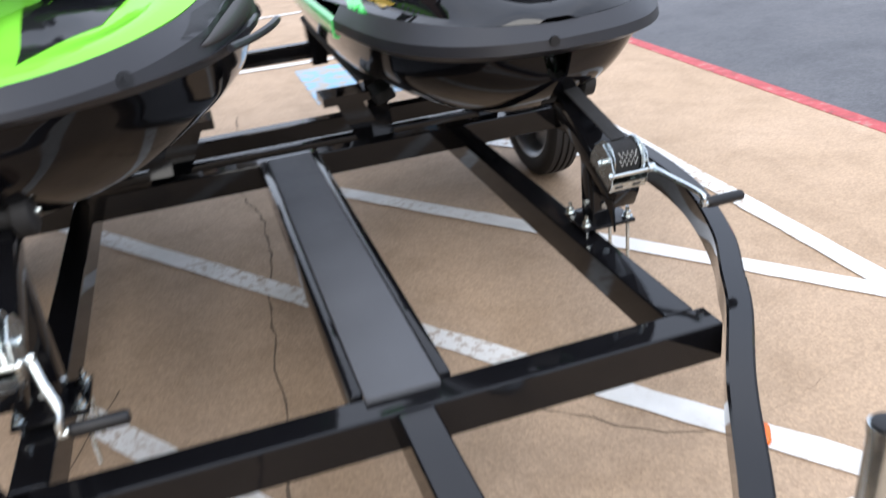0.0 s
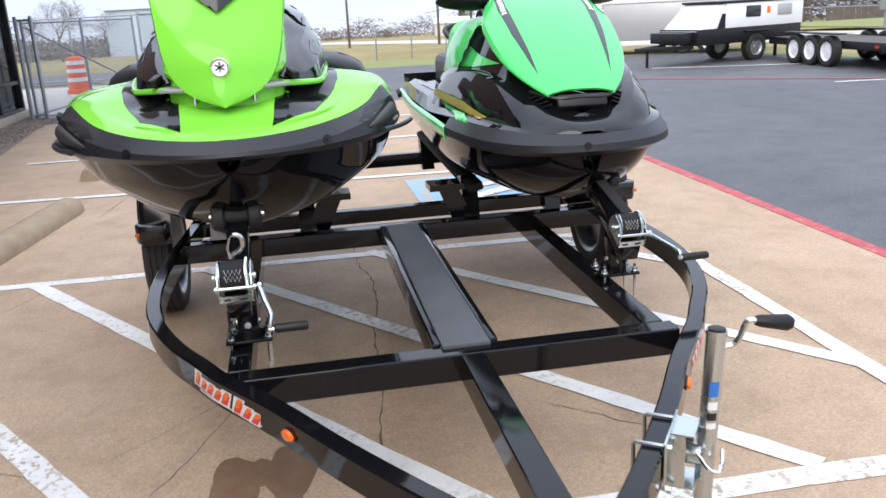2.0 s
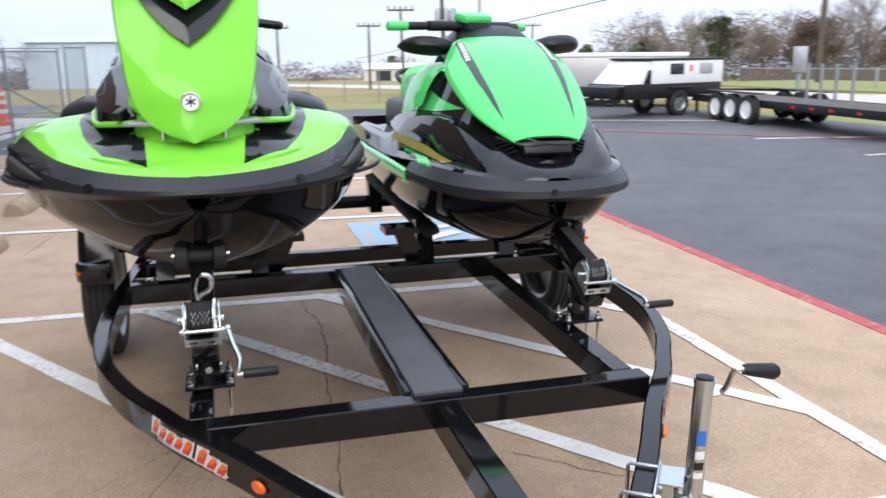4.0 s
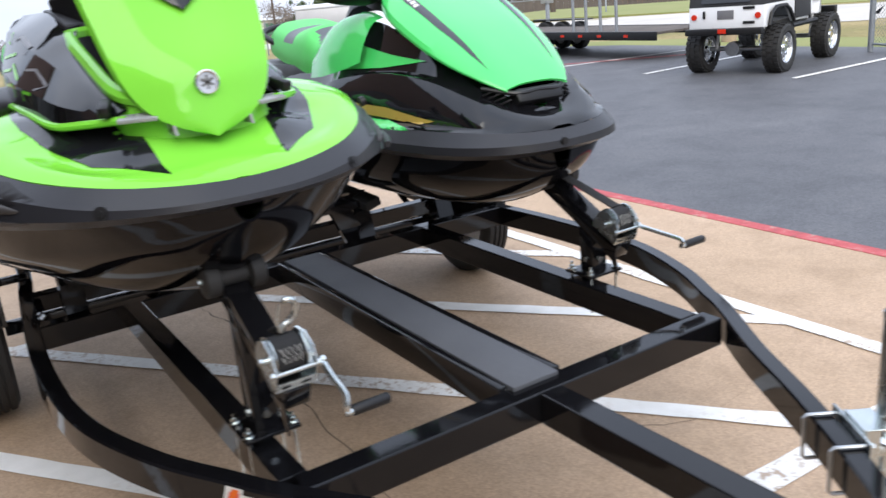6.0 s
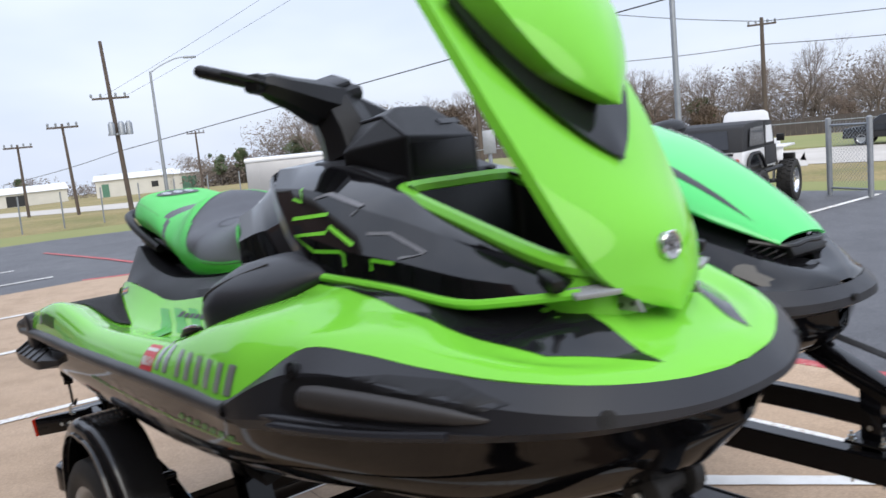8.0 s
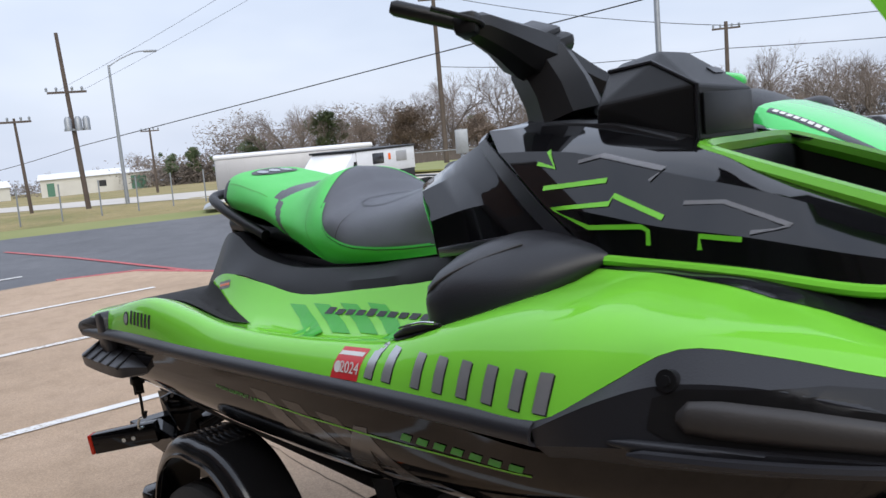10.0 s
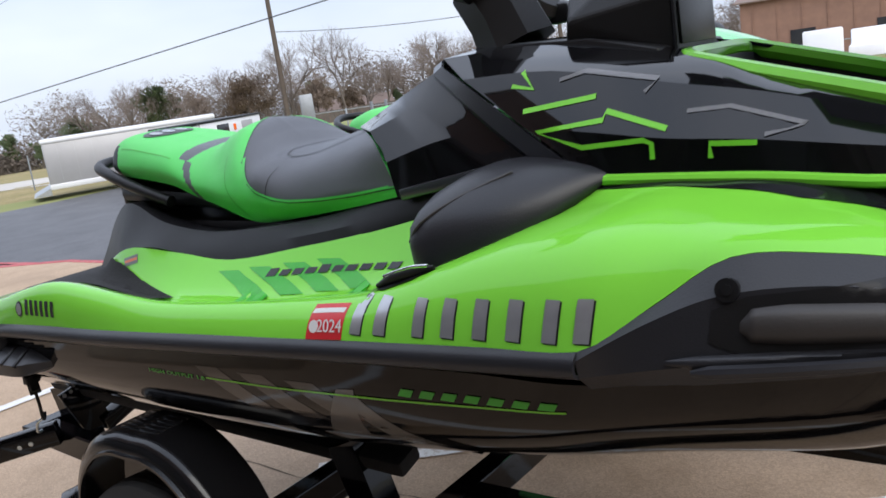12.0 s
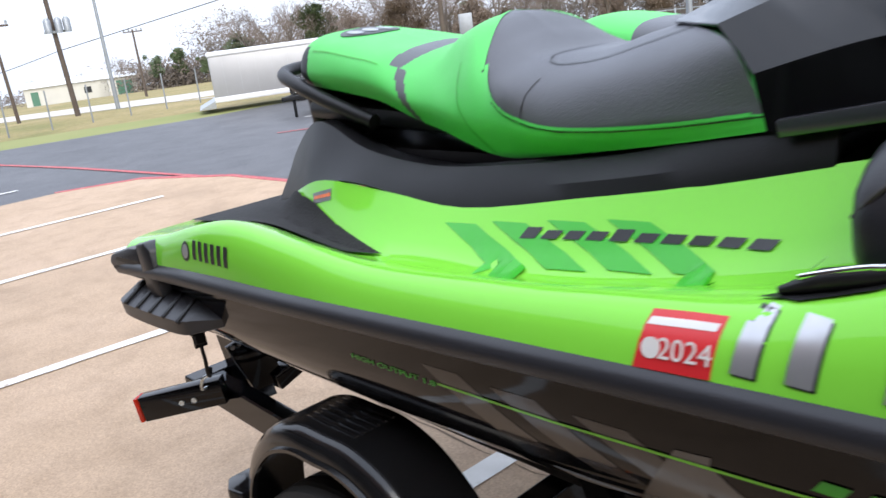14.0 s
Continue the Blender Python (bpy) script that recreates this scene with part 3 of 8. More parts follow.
    part("crank", merge(tube(rod, 0.0088, 8), disc(end + Vector((-0.006, 0, 0.0)), end + Vector((0.014, 0, 0)), 0.0095, 10)), ZINC, st, "bright crank arm")
    part("crank_grip", tube([end + Vector((q, 0.002, 0.0)) for q in (0.010, 0.013, 0.020, 0.112, 0.118, 0.120)], [0.010, 0.0135, 0.0150, 0.0150, 0.0125, 0.006], 14), PLASTIC, st)
    return st, m


stand_a, frame_a = winch_stand(-0.715, 0.355, (0.05, 0.775), (0.43, 0.972), (-0.618, -0.022, 0.728))
stand_b, frame_b = winch_stand(0.805, 0.640, (0.475, 0.690), (0.865, 0.895), (0.928, 0.292, 0.715))
# loose snap hook on its strap end, lying on the first drum
top = frame_a @ Vector((0.0, -0.035, 0.130))
hook = [(-0.006, -0.034), (0.000, -0.020), (0.016, -0.010), (0.031, 0.006), (0.036, 0.026), (0.028, 0.044), (0.012, 0.050), (0.000, 0.044)]
hk = curve_pts([top + Vector((x, -0.012 * z / 0.05, 0.026 + z)) for x, z in hook], 4)
part("hook", tube(hk, [0.0085] * (len(hk) - 4) + [0.0075, 0.006, 0.0045, 0.003], 10), ZINC, stand_a, "bright zinc open hook lying free on its strap")
part("hook_latch", tube([top + Vector((-0.010, 0, -0.006)), top + Vector((-0.014, 0, 0.030)), top + Vector((-0.004, -0.004, 0.066))], 0.004, 8), ZINC, stand_a)
part("strap", beam(frame_a @ Vector((-0.008, -0.058, 0.085)), top + Vector((0.0, 0.006, -0.006)), 0.050, 0.005, 0.001, up=(0, -1, 0.4)), WEB, stand_a)
# the second winch's strap runs up to the bow eye
eye_b = Vector((0.775, 0.900, 1.010))
part("strap", beam(frame_b @ Vector((-0.008, -0.035, 0.118)), eye_b + Vector((0.004, -0.045, -0.04)), 0.046, 0.005, 0.001, up=(0, -0.6, 1)), WEB, stand_b)
part("hook", tube(curve_pts([eye_b + Vector((0.002, -0.055, -0.050)), eye_b + Vector((0.016, -0.035, -0.030)), eye_b + Vector((0.012, -0.006, -0.004)), eye_b + Vector((-0.008, -0.004, 0.004)), eye_b + Vector((-0.014, -0.02, -0.016))], 5), 0.0075, 8), ZINC, stand_b, "zinc winch hook on the bow eye")

# wheels, fenders, tail lights
for sgn in (-1, 1):
    fx, fy = TX + sgn * 1.350, 2.450
    n = 40
    wprof = [(-0.38, 0.70), (-0.48, 0.76), (-0.5, 0.84), (-0.5, 0.91), (-0.38, 0.985), (-0.24, 0.994), (-0.23, 0.968), (-0.17, 0.968), (-0.16, 0.997), (-0.04, 1.0), (-0.03, 0.97), (0.03, 0.97), (0.04, 1.0), (0.16, 0.997), (0.17, 0.968), (0.23, 0.968), (0.24, 0.994), (0.38, 0.985), (0.5, 0.91), (0.5, 0.84), (0.48, 0.76), (0.38, 0.70)]
    R, W = 0.375, 0.165
    bm = skin([[(fx + u * W, fy + q * R * math.cos(k * math.tau / n), R + q * R * math.sin(k * math.tau / n)) for k in range(n)] for u, q in wprof], close=True)
    tyre = part("tyre", bm, TYRE, trailer, "black trailer tyre with grooved tread")
    rp = [(-0.45, 0.735), (-0.42, 0.70), (-0.36, 0.675), (-0.20, 0.64), (0.20, 0.64), (0.36, 0.675), (0.42, 0.70), (0.45, 0.735)]
    bm = skin([[(fx + u * W, fy + q * R * math.cos(k * math.tau / n), R + q * R * math.sin(k * math.tau / n)) for k in range(n)] for u, q in rp], close=True)
    add_tube(bm, [(fx + sgn * 0.010, fy, R), (fx + sgn * 0.022, fy, R)], R * 0.65, 32)
    for k in range(5):
        a = (k + 0.5) * math.tau / 5
        add_box(bm, (0.026, 0.105, 0.060), Matrix.Translation((fx + sgn * 0.030, fy + 0.165 * math.cos(a), R + 0.165 * math.sin(a))) @ Matrix.Rotation(a, 4, "X"), 0.008)
    add_tube(bm, [(fx + sgn * 0.02, fy, R), (fx + sgn * 0.055, fy, R), (fx + sgn * 0.06, fy, R)], [0.055, 0.05, 0.035], 20)
    for k in range(5):
        a = k * math.tau / 5
        add_tube(bm, [(fx + sgn * 0.02, fy + 0.082 * math.cos(a), R + 0.082 * math.sin(a)), (fx + sgn * 0.045, fy + 0.082 * math.cos(a), R + 0.082 * math.sin(a))], 0.012, 6)
    part("rim", bm, GALV, tyre, "galvanised spoked rim")
    # fender: flat band, rounded shoulder and a rolled outer lip
    half = [(0.0, 0.895), (0.09, 0.893), (0.18, 0.864), (0.255, 0.810), (0.317, 0.738), (0.356, 0.650), (0.371, 0.565), (0.373, 0.500)]
    arc = [(-y, z) for y, z in reversed(half[1:])] + half
    arc = [Vector((0, y, z)) for y, z in arc]
    arc = curve_pts(arc, 4)
    ctr = Vector((0, 0, 0.50))
    rows = []
    for u, k in ((-0.10, 0.0), (0.035, 0.0), (0.056, -0.006), (0.068, -0.022), (0.072, -0.046), (0.082, -0.049), (0.082, -0.057), (0.068, -0.056)):
        row = []
        for p in arc:
            d = (p - ctr).normalized()
            q = p + d * k
            row.append((fx + sgn * u, fy + q.y, q.z))
        rows.append(row)
    bm = skin(rows)
    bmesh.ops.recalc_face_normals(bm, faces=bm.faces)
    bmesh.ops.solidify(bm, geom=bm.faces[:], thickness=0.006)
    fender = part("fender", bm, FENDER, trailer, "glossy black rounded fender")
    for k in range(6):
        x = fx + sgn * (-0.080 + k * 0.019)
        part("rib", merge(beam((x, fy - 0.085, 0.894), (x, fy, 0.898), 0.009, 0.012, 0.003), beam((x, fy, 0.898), (x, fy + 0.085, 0.894), 0.009, 0.012, 0.003)), FENDER, fender)
    for e in (-1, 1):
        y = fy + e * 0.415
        part("fender_step", prism([(-sgn * 0.08, -0.05 * e), (sgn * 0.075, -0.05 * e), (sgn * 0.085, 0.0), (sgn * 0.055, 0.05 * e), (-sgn * 0.08, 0.05 * e)], 0.105, pose(fx, y, 0.53), 0.010), FENDER, fender, "black moulded fender step")
    part("step_reflector", box((0.026, 0.006, 0.018), (fx + sgn * 0.066, fy - 0.462, 0.585), (0, 0, -sgn * 22), 0.002), AMBER, fender, "small orange reflector")
    part("fender_bracket", merge(box((0.16, 0.05, 0.03), (TX + sgn * 1.185, fy, 0.60), bevel=0.004), box((0.012, 0.05, 0.285), (fx - sgn * 0.085, fy, 0.745), bevel=0.003)), STEEL_BLACK, trailer)
    # tail light arm
    x0, x1 = TX + sgn * 1.13, TX + sgn * 1.315
    lamp = part("tail_light_box", beam((x0, 3.42, 0.635), (x1, 3.625, 0.595), 0.05, 0.085, 0.005), STEEL_BLACK, trailer, "black tail light box")
    part("lens", beam((x1 + sgn * 0.001, 3.626, 0.5948), (x1 + sgn * 0.010, 3.637, 0.593), 0.052, 0.083, 0.004), RED_LENS, lamp, "orange-red lens")
    for k in (0.35, 0.5):
        q = Vector((x0, 3.42, 0.63)).lerp(Vector((x1, 3.625, 0.59)), k)
        d2 = Vector((sgn * 0.74, -0.67, 0))
        part("screw", disc(q + d2 * 0.022, q + d2 * 0.029, 0.009, 8), ZINC, lamp)
    # tilted plate with bolt holes that carries the rear bunk end
    tx = TX + sgn * 1.03
    pl = part("bunk_plate", front_prism([(tx - sgn * 0.10, 0.60), (tx + sgn * 0.015, 0.60), (tx + sgn * 0.085, 0.775), (tx - sgn * 0.03, 0.80)], 3.385, 3.40, 0.002), STEEL_BLACK, trailer)
    for k in range(4):
        part("hole_rim", disc((tx + sgn * (0.065 - k * 0.026), 3.382, 0.768 + k * 0.005), (tx + sgn * (0.065 - k * 0.026), 3.388, 0.768 + k * 0.005), 0.008, 10), GALV, pl)
    part("bunk_strut", beam((tx - sgn * 0.06, 3.40, 0.60), (tx - sgn * 0.36, 3.40, 0.70), 0.06, 0.06, 0.004), STEEL_BLACK, trailer)
    tie = thing("tie_down", "black webbing tie-down strap with hook at the stern", "strap", group="tie-downs")
    sx = TX + sgn * 1.235
    part("webbing", merge(beam((sx, 3.30, 0.955), (sx, 3.285, 0.845), 0.038, 0.010, 0.002, up=(0, 1, 0)), beam((sx + 0.004, 3.30, 0.93), (sx - 0.006, 3.27, 0.86), 0.03, 0.014, 0.002, up=(0, 1, 0.2))), WEB, tie)
    part("buckle", box((0.05, 0.028, 0.03), (sx, 3.29, 0.90), (8, 0, 4), 0.004), PLASTIC, tie)
    part("hook", tube(curve_pts([(sx, 3.287, 0.85), (sx - sgn * 0.004, 3.29, 0.80), (sx - sgn * 0.008, 3.30, 0.755), (sx - sgn * 0.02, 3.315, 0.74), (sx - sgn * 0.03, 3.325, 0.76)], 5), 0.006, 8), PLASTIC, tie)
    part("eye", tube(curve_pts([(sx - sgn * 0.012, 3.31, 0.745), (sx - sgn * 0.0, 3.33, 0.73), (sx - sgn * 0.006, 3.36, 0.69), (sx - sgn * 0.03, 3.38, 0.68)], 5), 0.005, 8), ZINC, tie)
part("axle_beam", beam((TX - 1.25, 2.45, 0.375), (TX + 1.25, 2.45, 0.375), 0.06, 0.06, 0.006), STEEL_BLACK, trailer)
for sgn in (-1, 1):
    part("leaf_spring", tube(curve_pts([(TX + sgn * 1.09, 2.135, 0.47), (TX + sgn * 1.09, 2.295, 0.41), (TX + sgn * 1.09, 2.455, 0.395), (TX + sgn * 1.09, 2.615, 0.41), (TX + sgn * 1.09, 2.775, 0.49)], 4), 0.018, 8), STEEL_BLACK, trailer)
    # maker's script sticker on the rail's outer face: ragged slanting shapes with a white edge
    strip = [rail_face(sgn, v, 0.0) for v in np.linspace(0.205, -0.165, 37)]

    def slanted(k0, k1, z0, z1, off, lean=2):
        """A leaning patch on the rail between two steps of the strip."""
        (p, a), (q, b) = strip[k0], strip[k1]
        (pt, at), (qt, bt) = strip[min(36, k0 + lean)], strip[min(36, k1 + lean)]
        return skin([[p + a * off + Vector((0, 0, z0)), q + b * off + Vector((0, 0, z0))], [pt + at * off + Vector((0, 0, z1)), qt + bt * off + Vector((0, 0, z1))]])

    for i, tall in enumerate((1.0, 0.5, 0.6, 0.5, 0.85, 0.0, 1.0, 0.55, 0.5)):
        if tall:
            k, mid = 1 + 4 * (i if i < 5 else i - 0.5), 0.500 - 0.0025 * i
            k = int(k)
            hi = mid + 0.014 + 0.028 * tall
            part("sticker_edge", slanted(k - 1, k + 4, mid - 0.018, hi + 0.004, 0.0007), WHITE_PAINT, trailer, smooth=False)
            part("sticker_red", slanted(k, k + 3, mid - 0.013, hi - 0.010, 0.0014), RED_DECAL, trailer, smooth=False)
            part("sticker_orange", slanted(k + 1, k + 3, mid + 0.004, hi, 0.0021), AMBER, trailer, smooth=False)
    part("sticker_swash", skin([[p + nrm * 0.0009 + Vector((0, 0, z)) for p, nrm in strip[4:]] for z in (0.470, 0.475)]), WHITE_PAINT, trailer, smooth=False)

# jack
jack = thing("trailer_jack", "zinc swivel trailer jack with cranked handle clamped to the tongue", "jack", (0, 0, 0))
jx, jy = 0.545, -0.72
jd = Vector((-0.05, -0.02, 0)) / 0.83


def jp(z):
    return Vector((jx, jy, z * 1.035)) + jd * (0.83 - z)


part("outer_tube", merge(tube([jp(0.36), jp(0.825)], 0.0255, 20)), ZINC, jack)
part("inner_tube", tube([jp(0.01), jp(0.42)], 0.0205, 18), GALV, jack)
part("cap", tube([jp(0.82), jp(0.83), jp(0.832)], [0.0235, 0.0235, 0.018], 20), PLASTIC, jack)
part("collar", tube([jp(0.812), jp(0.826)], 0.0275, 20), ZINC, jack)
part("foot", tube([jp(0.0), jp(0.012)], 0.07, 20), GALV, jack)
part("crank_rod", tube(curve_pts([(jx + 0.02, jy, 0.805), (jx + 0.045, jy - 0.005, 0.812), (jx + 0.055, jy - 0.015, 0.83), (jx + 0.062, jy - 0.03, 0.875), (jx + 0.072, jy - 0.035, 0.886), (jx + 0.09, jy - 0.04, 0.884)], 4), 0.008, 8), ZINC, jack)
part("crank_knob", tube([(jx + 0.085, jy - 0.038, 0.884), (jx + 0.095, jy - 0.04, 0.883), (jx + 0.165, jy - 0.05, 0.874), (jx + 0.178, jy - 0.052, 0.872)], [0.013, 0.016, 0.022, 0.015], 16), PLASTIC, jack)
for z, h, mt in ((0.675, 0.040, BLUE_DECAL), (0.630, 0.022, WHITE_PAINT), (0.600, 0.020, INK), (0.575, 0.016, WHITE_PAINT)):
    rows = [[jp(z + k * h / 2) + Vector((0.0262 * math.sin(a), -0.0262 * math.cos(a), 0)) for a in np.linspace(-0.75, 0.25, 7)] for k in (-1, 1)]
    part("maker_label", skin(rows), mt, jack, smooth=False)
# clamp: backing plate on the rail's outer face, channel with two ears, two straps over the rail, spring pin
jp0, jn = rail_face(1, -0.668, 0.0)
jt = Vector((-jn.y, jn.x, 0))


def on_rail(a, out, z):
    """Along the rail, out from its face, up."""
    return jp0 + jt * a + jn * out + Vector((0, 0, z))


def slab_on_rail(a0, a1, o0, o1, z0, z1):
    c = (on_rail(a0, o0, z0) + on_rail(a1, o1, z1)) / 2
    m = Matrix((jt, jn, Vector((0, 0, 1)))).transposed().to_4x4()
    m.translation = c
    return add_box(bmesh.new(), (abs(a1 - a0), abs(o1 - o0), abs(z1 - z0)), m, 0.002)


part("clamp_plate", slab_on_rail(-0.105, 0.105, 0.001, 0.008, 0.435, 0.575), ZINC, jack)
part("swivel_bracket", merge(slab_on_rail(-0.055, 0.055, 0.008, 0.014, 0.425, 0.585), slab_on_rail(-0.058, 0.050, 0.012, 0.075, 0.579, 0.585), slab_on_rail(-0.058, 0.050, 0.012, 0.075, 0.425, 0.431), slab_on_rail(-0.058, -0.053, 0.012, 0.050, 0.425, 0.585), slab_on_rail(0.045, 0.050, 0.012, 0.060, 0.47, 0.585)), ZINC, jack, "zinc swivel bracket", smooth=False)
for da in (-0.082, 0.082):
    pts = [on_rail(da, 0.012, TZ + 0.006), on_rail(da, 0.004, TZ + 0.0085), on_rail(da, -0.074, TZ + 0.0085), on_rail(da, -0.0815, TZ + 0.001), on_rail(da, -0.0815, TZ - 0.112), on_rail(da, -0.074, TZ - 0.1195), on_rail(da, 0.020, TZ - 0.1195)]
    part("u_bolt", tube(pts, 0.0055, 8), GALV, jack)
    for z in (TZ + 0.004, TZ - 0.1195):
        part("u_bolt_nut", disc(on_rail(da, 0.008, z), on_rail(da, 0.020, z), 0.011, 6), ZINC, jack)
part("pull_ring", tube(curve_pts([on_rail(-0.01, 0.02, 0.535), on_rail(-0.035, 0.075, 0.525), on_rail(-0.060, 0.110, 0.500), on_rail(-0.050, 0.135, 0.488), on_rail(-0.015, 0.140, 0.500), on_rail(0.0, 0.138, 0.530)], 5), 0.0058, 8), CHROME, jack)
part("swivel_hub", merge(disc(on_rail(0.0, 0.014, 0.505), on_rail(0.0, 0.085, 0.505), 0.030, 20), disc(on_rail(0.0, 0.030, 0.505), on_rail(0.0, 0.036, 0.505), 0.048, 24)), ZINC, jack)

# side markers: flat oval amber lenses on a black base
for sgn in (-1, 1):
    p, nrm = rail_face(sgn, -0.305, 0.505)
    t = Vector((-nrm.y, nrm.x, 0))
    for nm, mt, rx, rz, o0, o1 in (("marker_base", PLASTIC, 0.036, 0.021, 0.0, 0.006), ("side_marker", AMBER, 0.031, 0.017, 0.005, 0.017)):
        rows = []
        for k, o in ((1.0, o0), (1.0, (o0 + o1) / 2), (0.8, o1 - 0.001), (0.3, o1)):
            rows.append([p + nrm * o + t * (rx * k * math.cos(a)) + Vector((0, 0, rz * k * math.sin(a))) for a in np.linspace(0, math.tau, 21)[:-1]])
        bm = skin(rows, close=True)
        bm.faces.new(bm.verts[-20:])
        part(nm, bm, mt, trailer, "amber side marker lens" if mt is AMBER else "")

# ---- first watercraft: lime green with black hull, front hood raised ----
from mathutils.bvhtree import BVHTree


def bvh_of(*obs):
    vs, fs = [], []
    for o in obs:
        k = len(vs)
        vs += [v.co.copy() for v in o.data.vertices]
        fs += [[i + k for i in p.vertices] for p in o.data.polygons]
    return BVHTree.FromPolygons(vs, fs)


def drape(outline, tree, way, lift=0.0016, cuts=5, far=3.0):
    """Lays an outline on a surface. way 'down': (x, y) points; 'side+' / 'side-': (y, z) points, laid on from -x / +x; 'front': (x, z) from -y."""
    bm = bmesh.new()
    bm.faces.new([bm.verts.new((a, b, 0)) for a, b in outline])
    bmesh.ops.triangulate(bm, faces=bm.faces)
    for _ in range(cuts):
        long_ = [e for e in bm.edges if e.calc_length() > 0.02]
        if not long_:
            break
        bmesh.ops.subdivide_edges(bm, edges=long_, cuts=1)
        bmesh.ops.triangulate(bm, faces=[f for f in bm.faces if len(f.verts) > 3])
    gone = []
    for v in bm.verts:
        a, b = v.co.x, v.co.y
        o, d = {"down": (Vector((a, b, far)), Vector((0, 0, -1))), "side+": (Vector((-far, a, b)), Vector((1, 0, 0))), "side-": (Vector((far, a, b)), Vector((-1, 0, 0))), "front": (Vector((a, -far, b)), Vector((0, 1, 0))), "wall+": (Vector((C1 - 0.5, a, b)), Vector((1, 0, 0))), "wall-": (Vector((C1 + 0.5, a, b)), Vector((-1, 0, 0)))}[way]
        hit, nrm, _, _ = tree.ray_cast(o, d)
        if hit is None:
            gone.append(v)
        else:
            if nrm.dot(d) > 0:
                nrm = -nrm
            v.co = hit + nrm * lift
    bmesh.ops.delete(bm, geom=gone, context="VERTS")
    return bm


def drape_line(pts, width, tree, way, lift=0.0016, far=3.0):
    """A band of even width along a bent line, laid on a surface."""
    out = []
    pts = [Vector(p) for p in pts]
    left, right = [], []
    for i, p in enumerate(pts):
        d = (pts[min(i + 1, len(pts) - 1)] - pts[max(i - 1, 0)]).normalized()
        s = Vector((-d.y, d.x)) * width / 2
        left.append(p + s)
        right.append(p - s)
    return drape([tuple(p) for p in left + right[::-1]], tree, way, lift, far=far)


C1 = -0.703
craft = thing("watercraft", "lime green watercraft with black hull and raised front hood", "watercraft", group="watercraft on the trailer")


def sh(name, rows, mat, along=5, across=3, thick=0.008, parent=None, label="", cx=C1):
    return part(name, shell(rows, cx, along, across, thick, 0.75), mat, parent or craft, label)


def eased(y, steps):
    """How far back the bow lines are drawn at y."""
    for (a, da), (b, db) in zip(steps, steps[1:]):
        if y <= b:
            return da + (db - da) * max(0.0, (y - a) / (b - a))
    return 0.0


BOW_LOW = ((0.11, 0.072), (0.19, 0.060), (0.29, 0.047), (0.41, 0.055), (0.54, 0.035), (0.68, 0.015), (0.82, 0.0))
BOW_TOP = ((0.16, 0.062), (0.24, 0.055), (0.32, 0.038), (0.43, 0.037), (0.55, 0.030), (0.68, 0.015), (0.82, 0.0))
hull_rows = [[(u, y, z) for u, z in sec] for y, sec in (
    (0.14, [(0.04, 1.245), (0.035, 1.225), (0.025, 1.21), (0.015, 1.20), (0, 1.195)]),
    (0.212, [(0.22, 1.242), (0.17, 1.205), (0.12, 1.165), (0.06, 1.14), (0, 1.13)]),
    (0.305, [(0.36, 1.238), (0.29, 1.185), (0.22, 1.13), (0.11, 1.075), (0, 1.05)]),
    (0.49, [(0.49, 1.230), (0.43, 1.165), (0.36, 1.10), (0.19, 1.00), (0, 0.957)]),
    (0.72, [(0.585, 1.220), (0.535, 1.145), (0.47, 1.08), (0.26, 0.95), (0, 0.885)]),
    (1.03, [(0.685, 1.208), (0.630, 1.115), (0.54, 1.045), (0.32, 0.925), (0, 0.845)]),
    (1.30, [(0.675, 1.20), (0.648, 1.085), (0.55, 0.992), (0.33, 0.88), (0, 0.80)]),
    (1.80, [(0.66, 1.175), (0.638, 1.05), (0.545, 0.94), (0.33, 0.83), (0, 0.76)]),
    (2.40, [(0.64, 1.14), (0.620, 1.02), (0.525, 0.92), (0.32, 0.80), (0, 0.74)]),
    (3.00, [(0.62, 1.11), (0.602, 1.01), (0.515, 0.925), (0.32, 0.80), (0, 0.74)]),
    (3.32, [(0.60, 1.09), (0.585, 1.00), (0.505, 0.925), (0.32, 0.80), (0, 0.74)]))]
hull_rows = [[(u, y + eased(y, BOW_LOW), z) for u, y, z in r] for r in hull_rows]
hull = sh("hull", hull_rows, HULL_BLACK, 5, 4, 0.01, label="glossy black hull")
part("transom", front_prism([(C1 - 0.59, 1.16), (C1 + 0.59, 1.16), (C1 + 0.55, 1.0), (C1 + 0.49, 0.93), (C1 + 0.3, 0.8), (C1, 0.745), (C1 - 0.3, 0.8), (C1 - 0.49, 0.93), (C1 - 0.55, 1.0)], 3.27, 3.30), BLACK_GLOSS, craft)

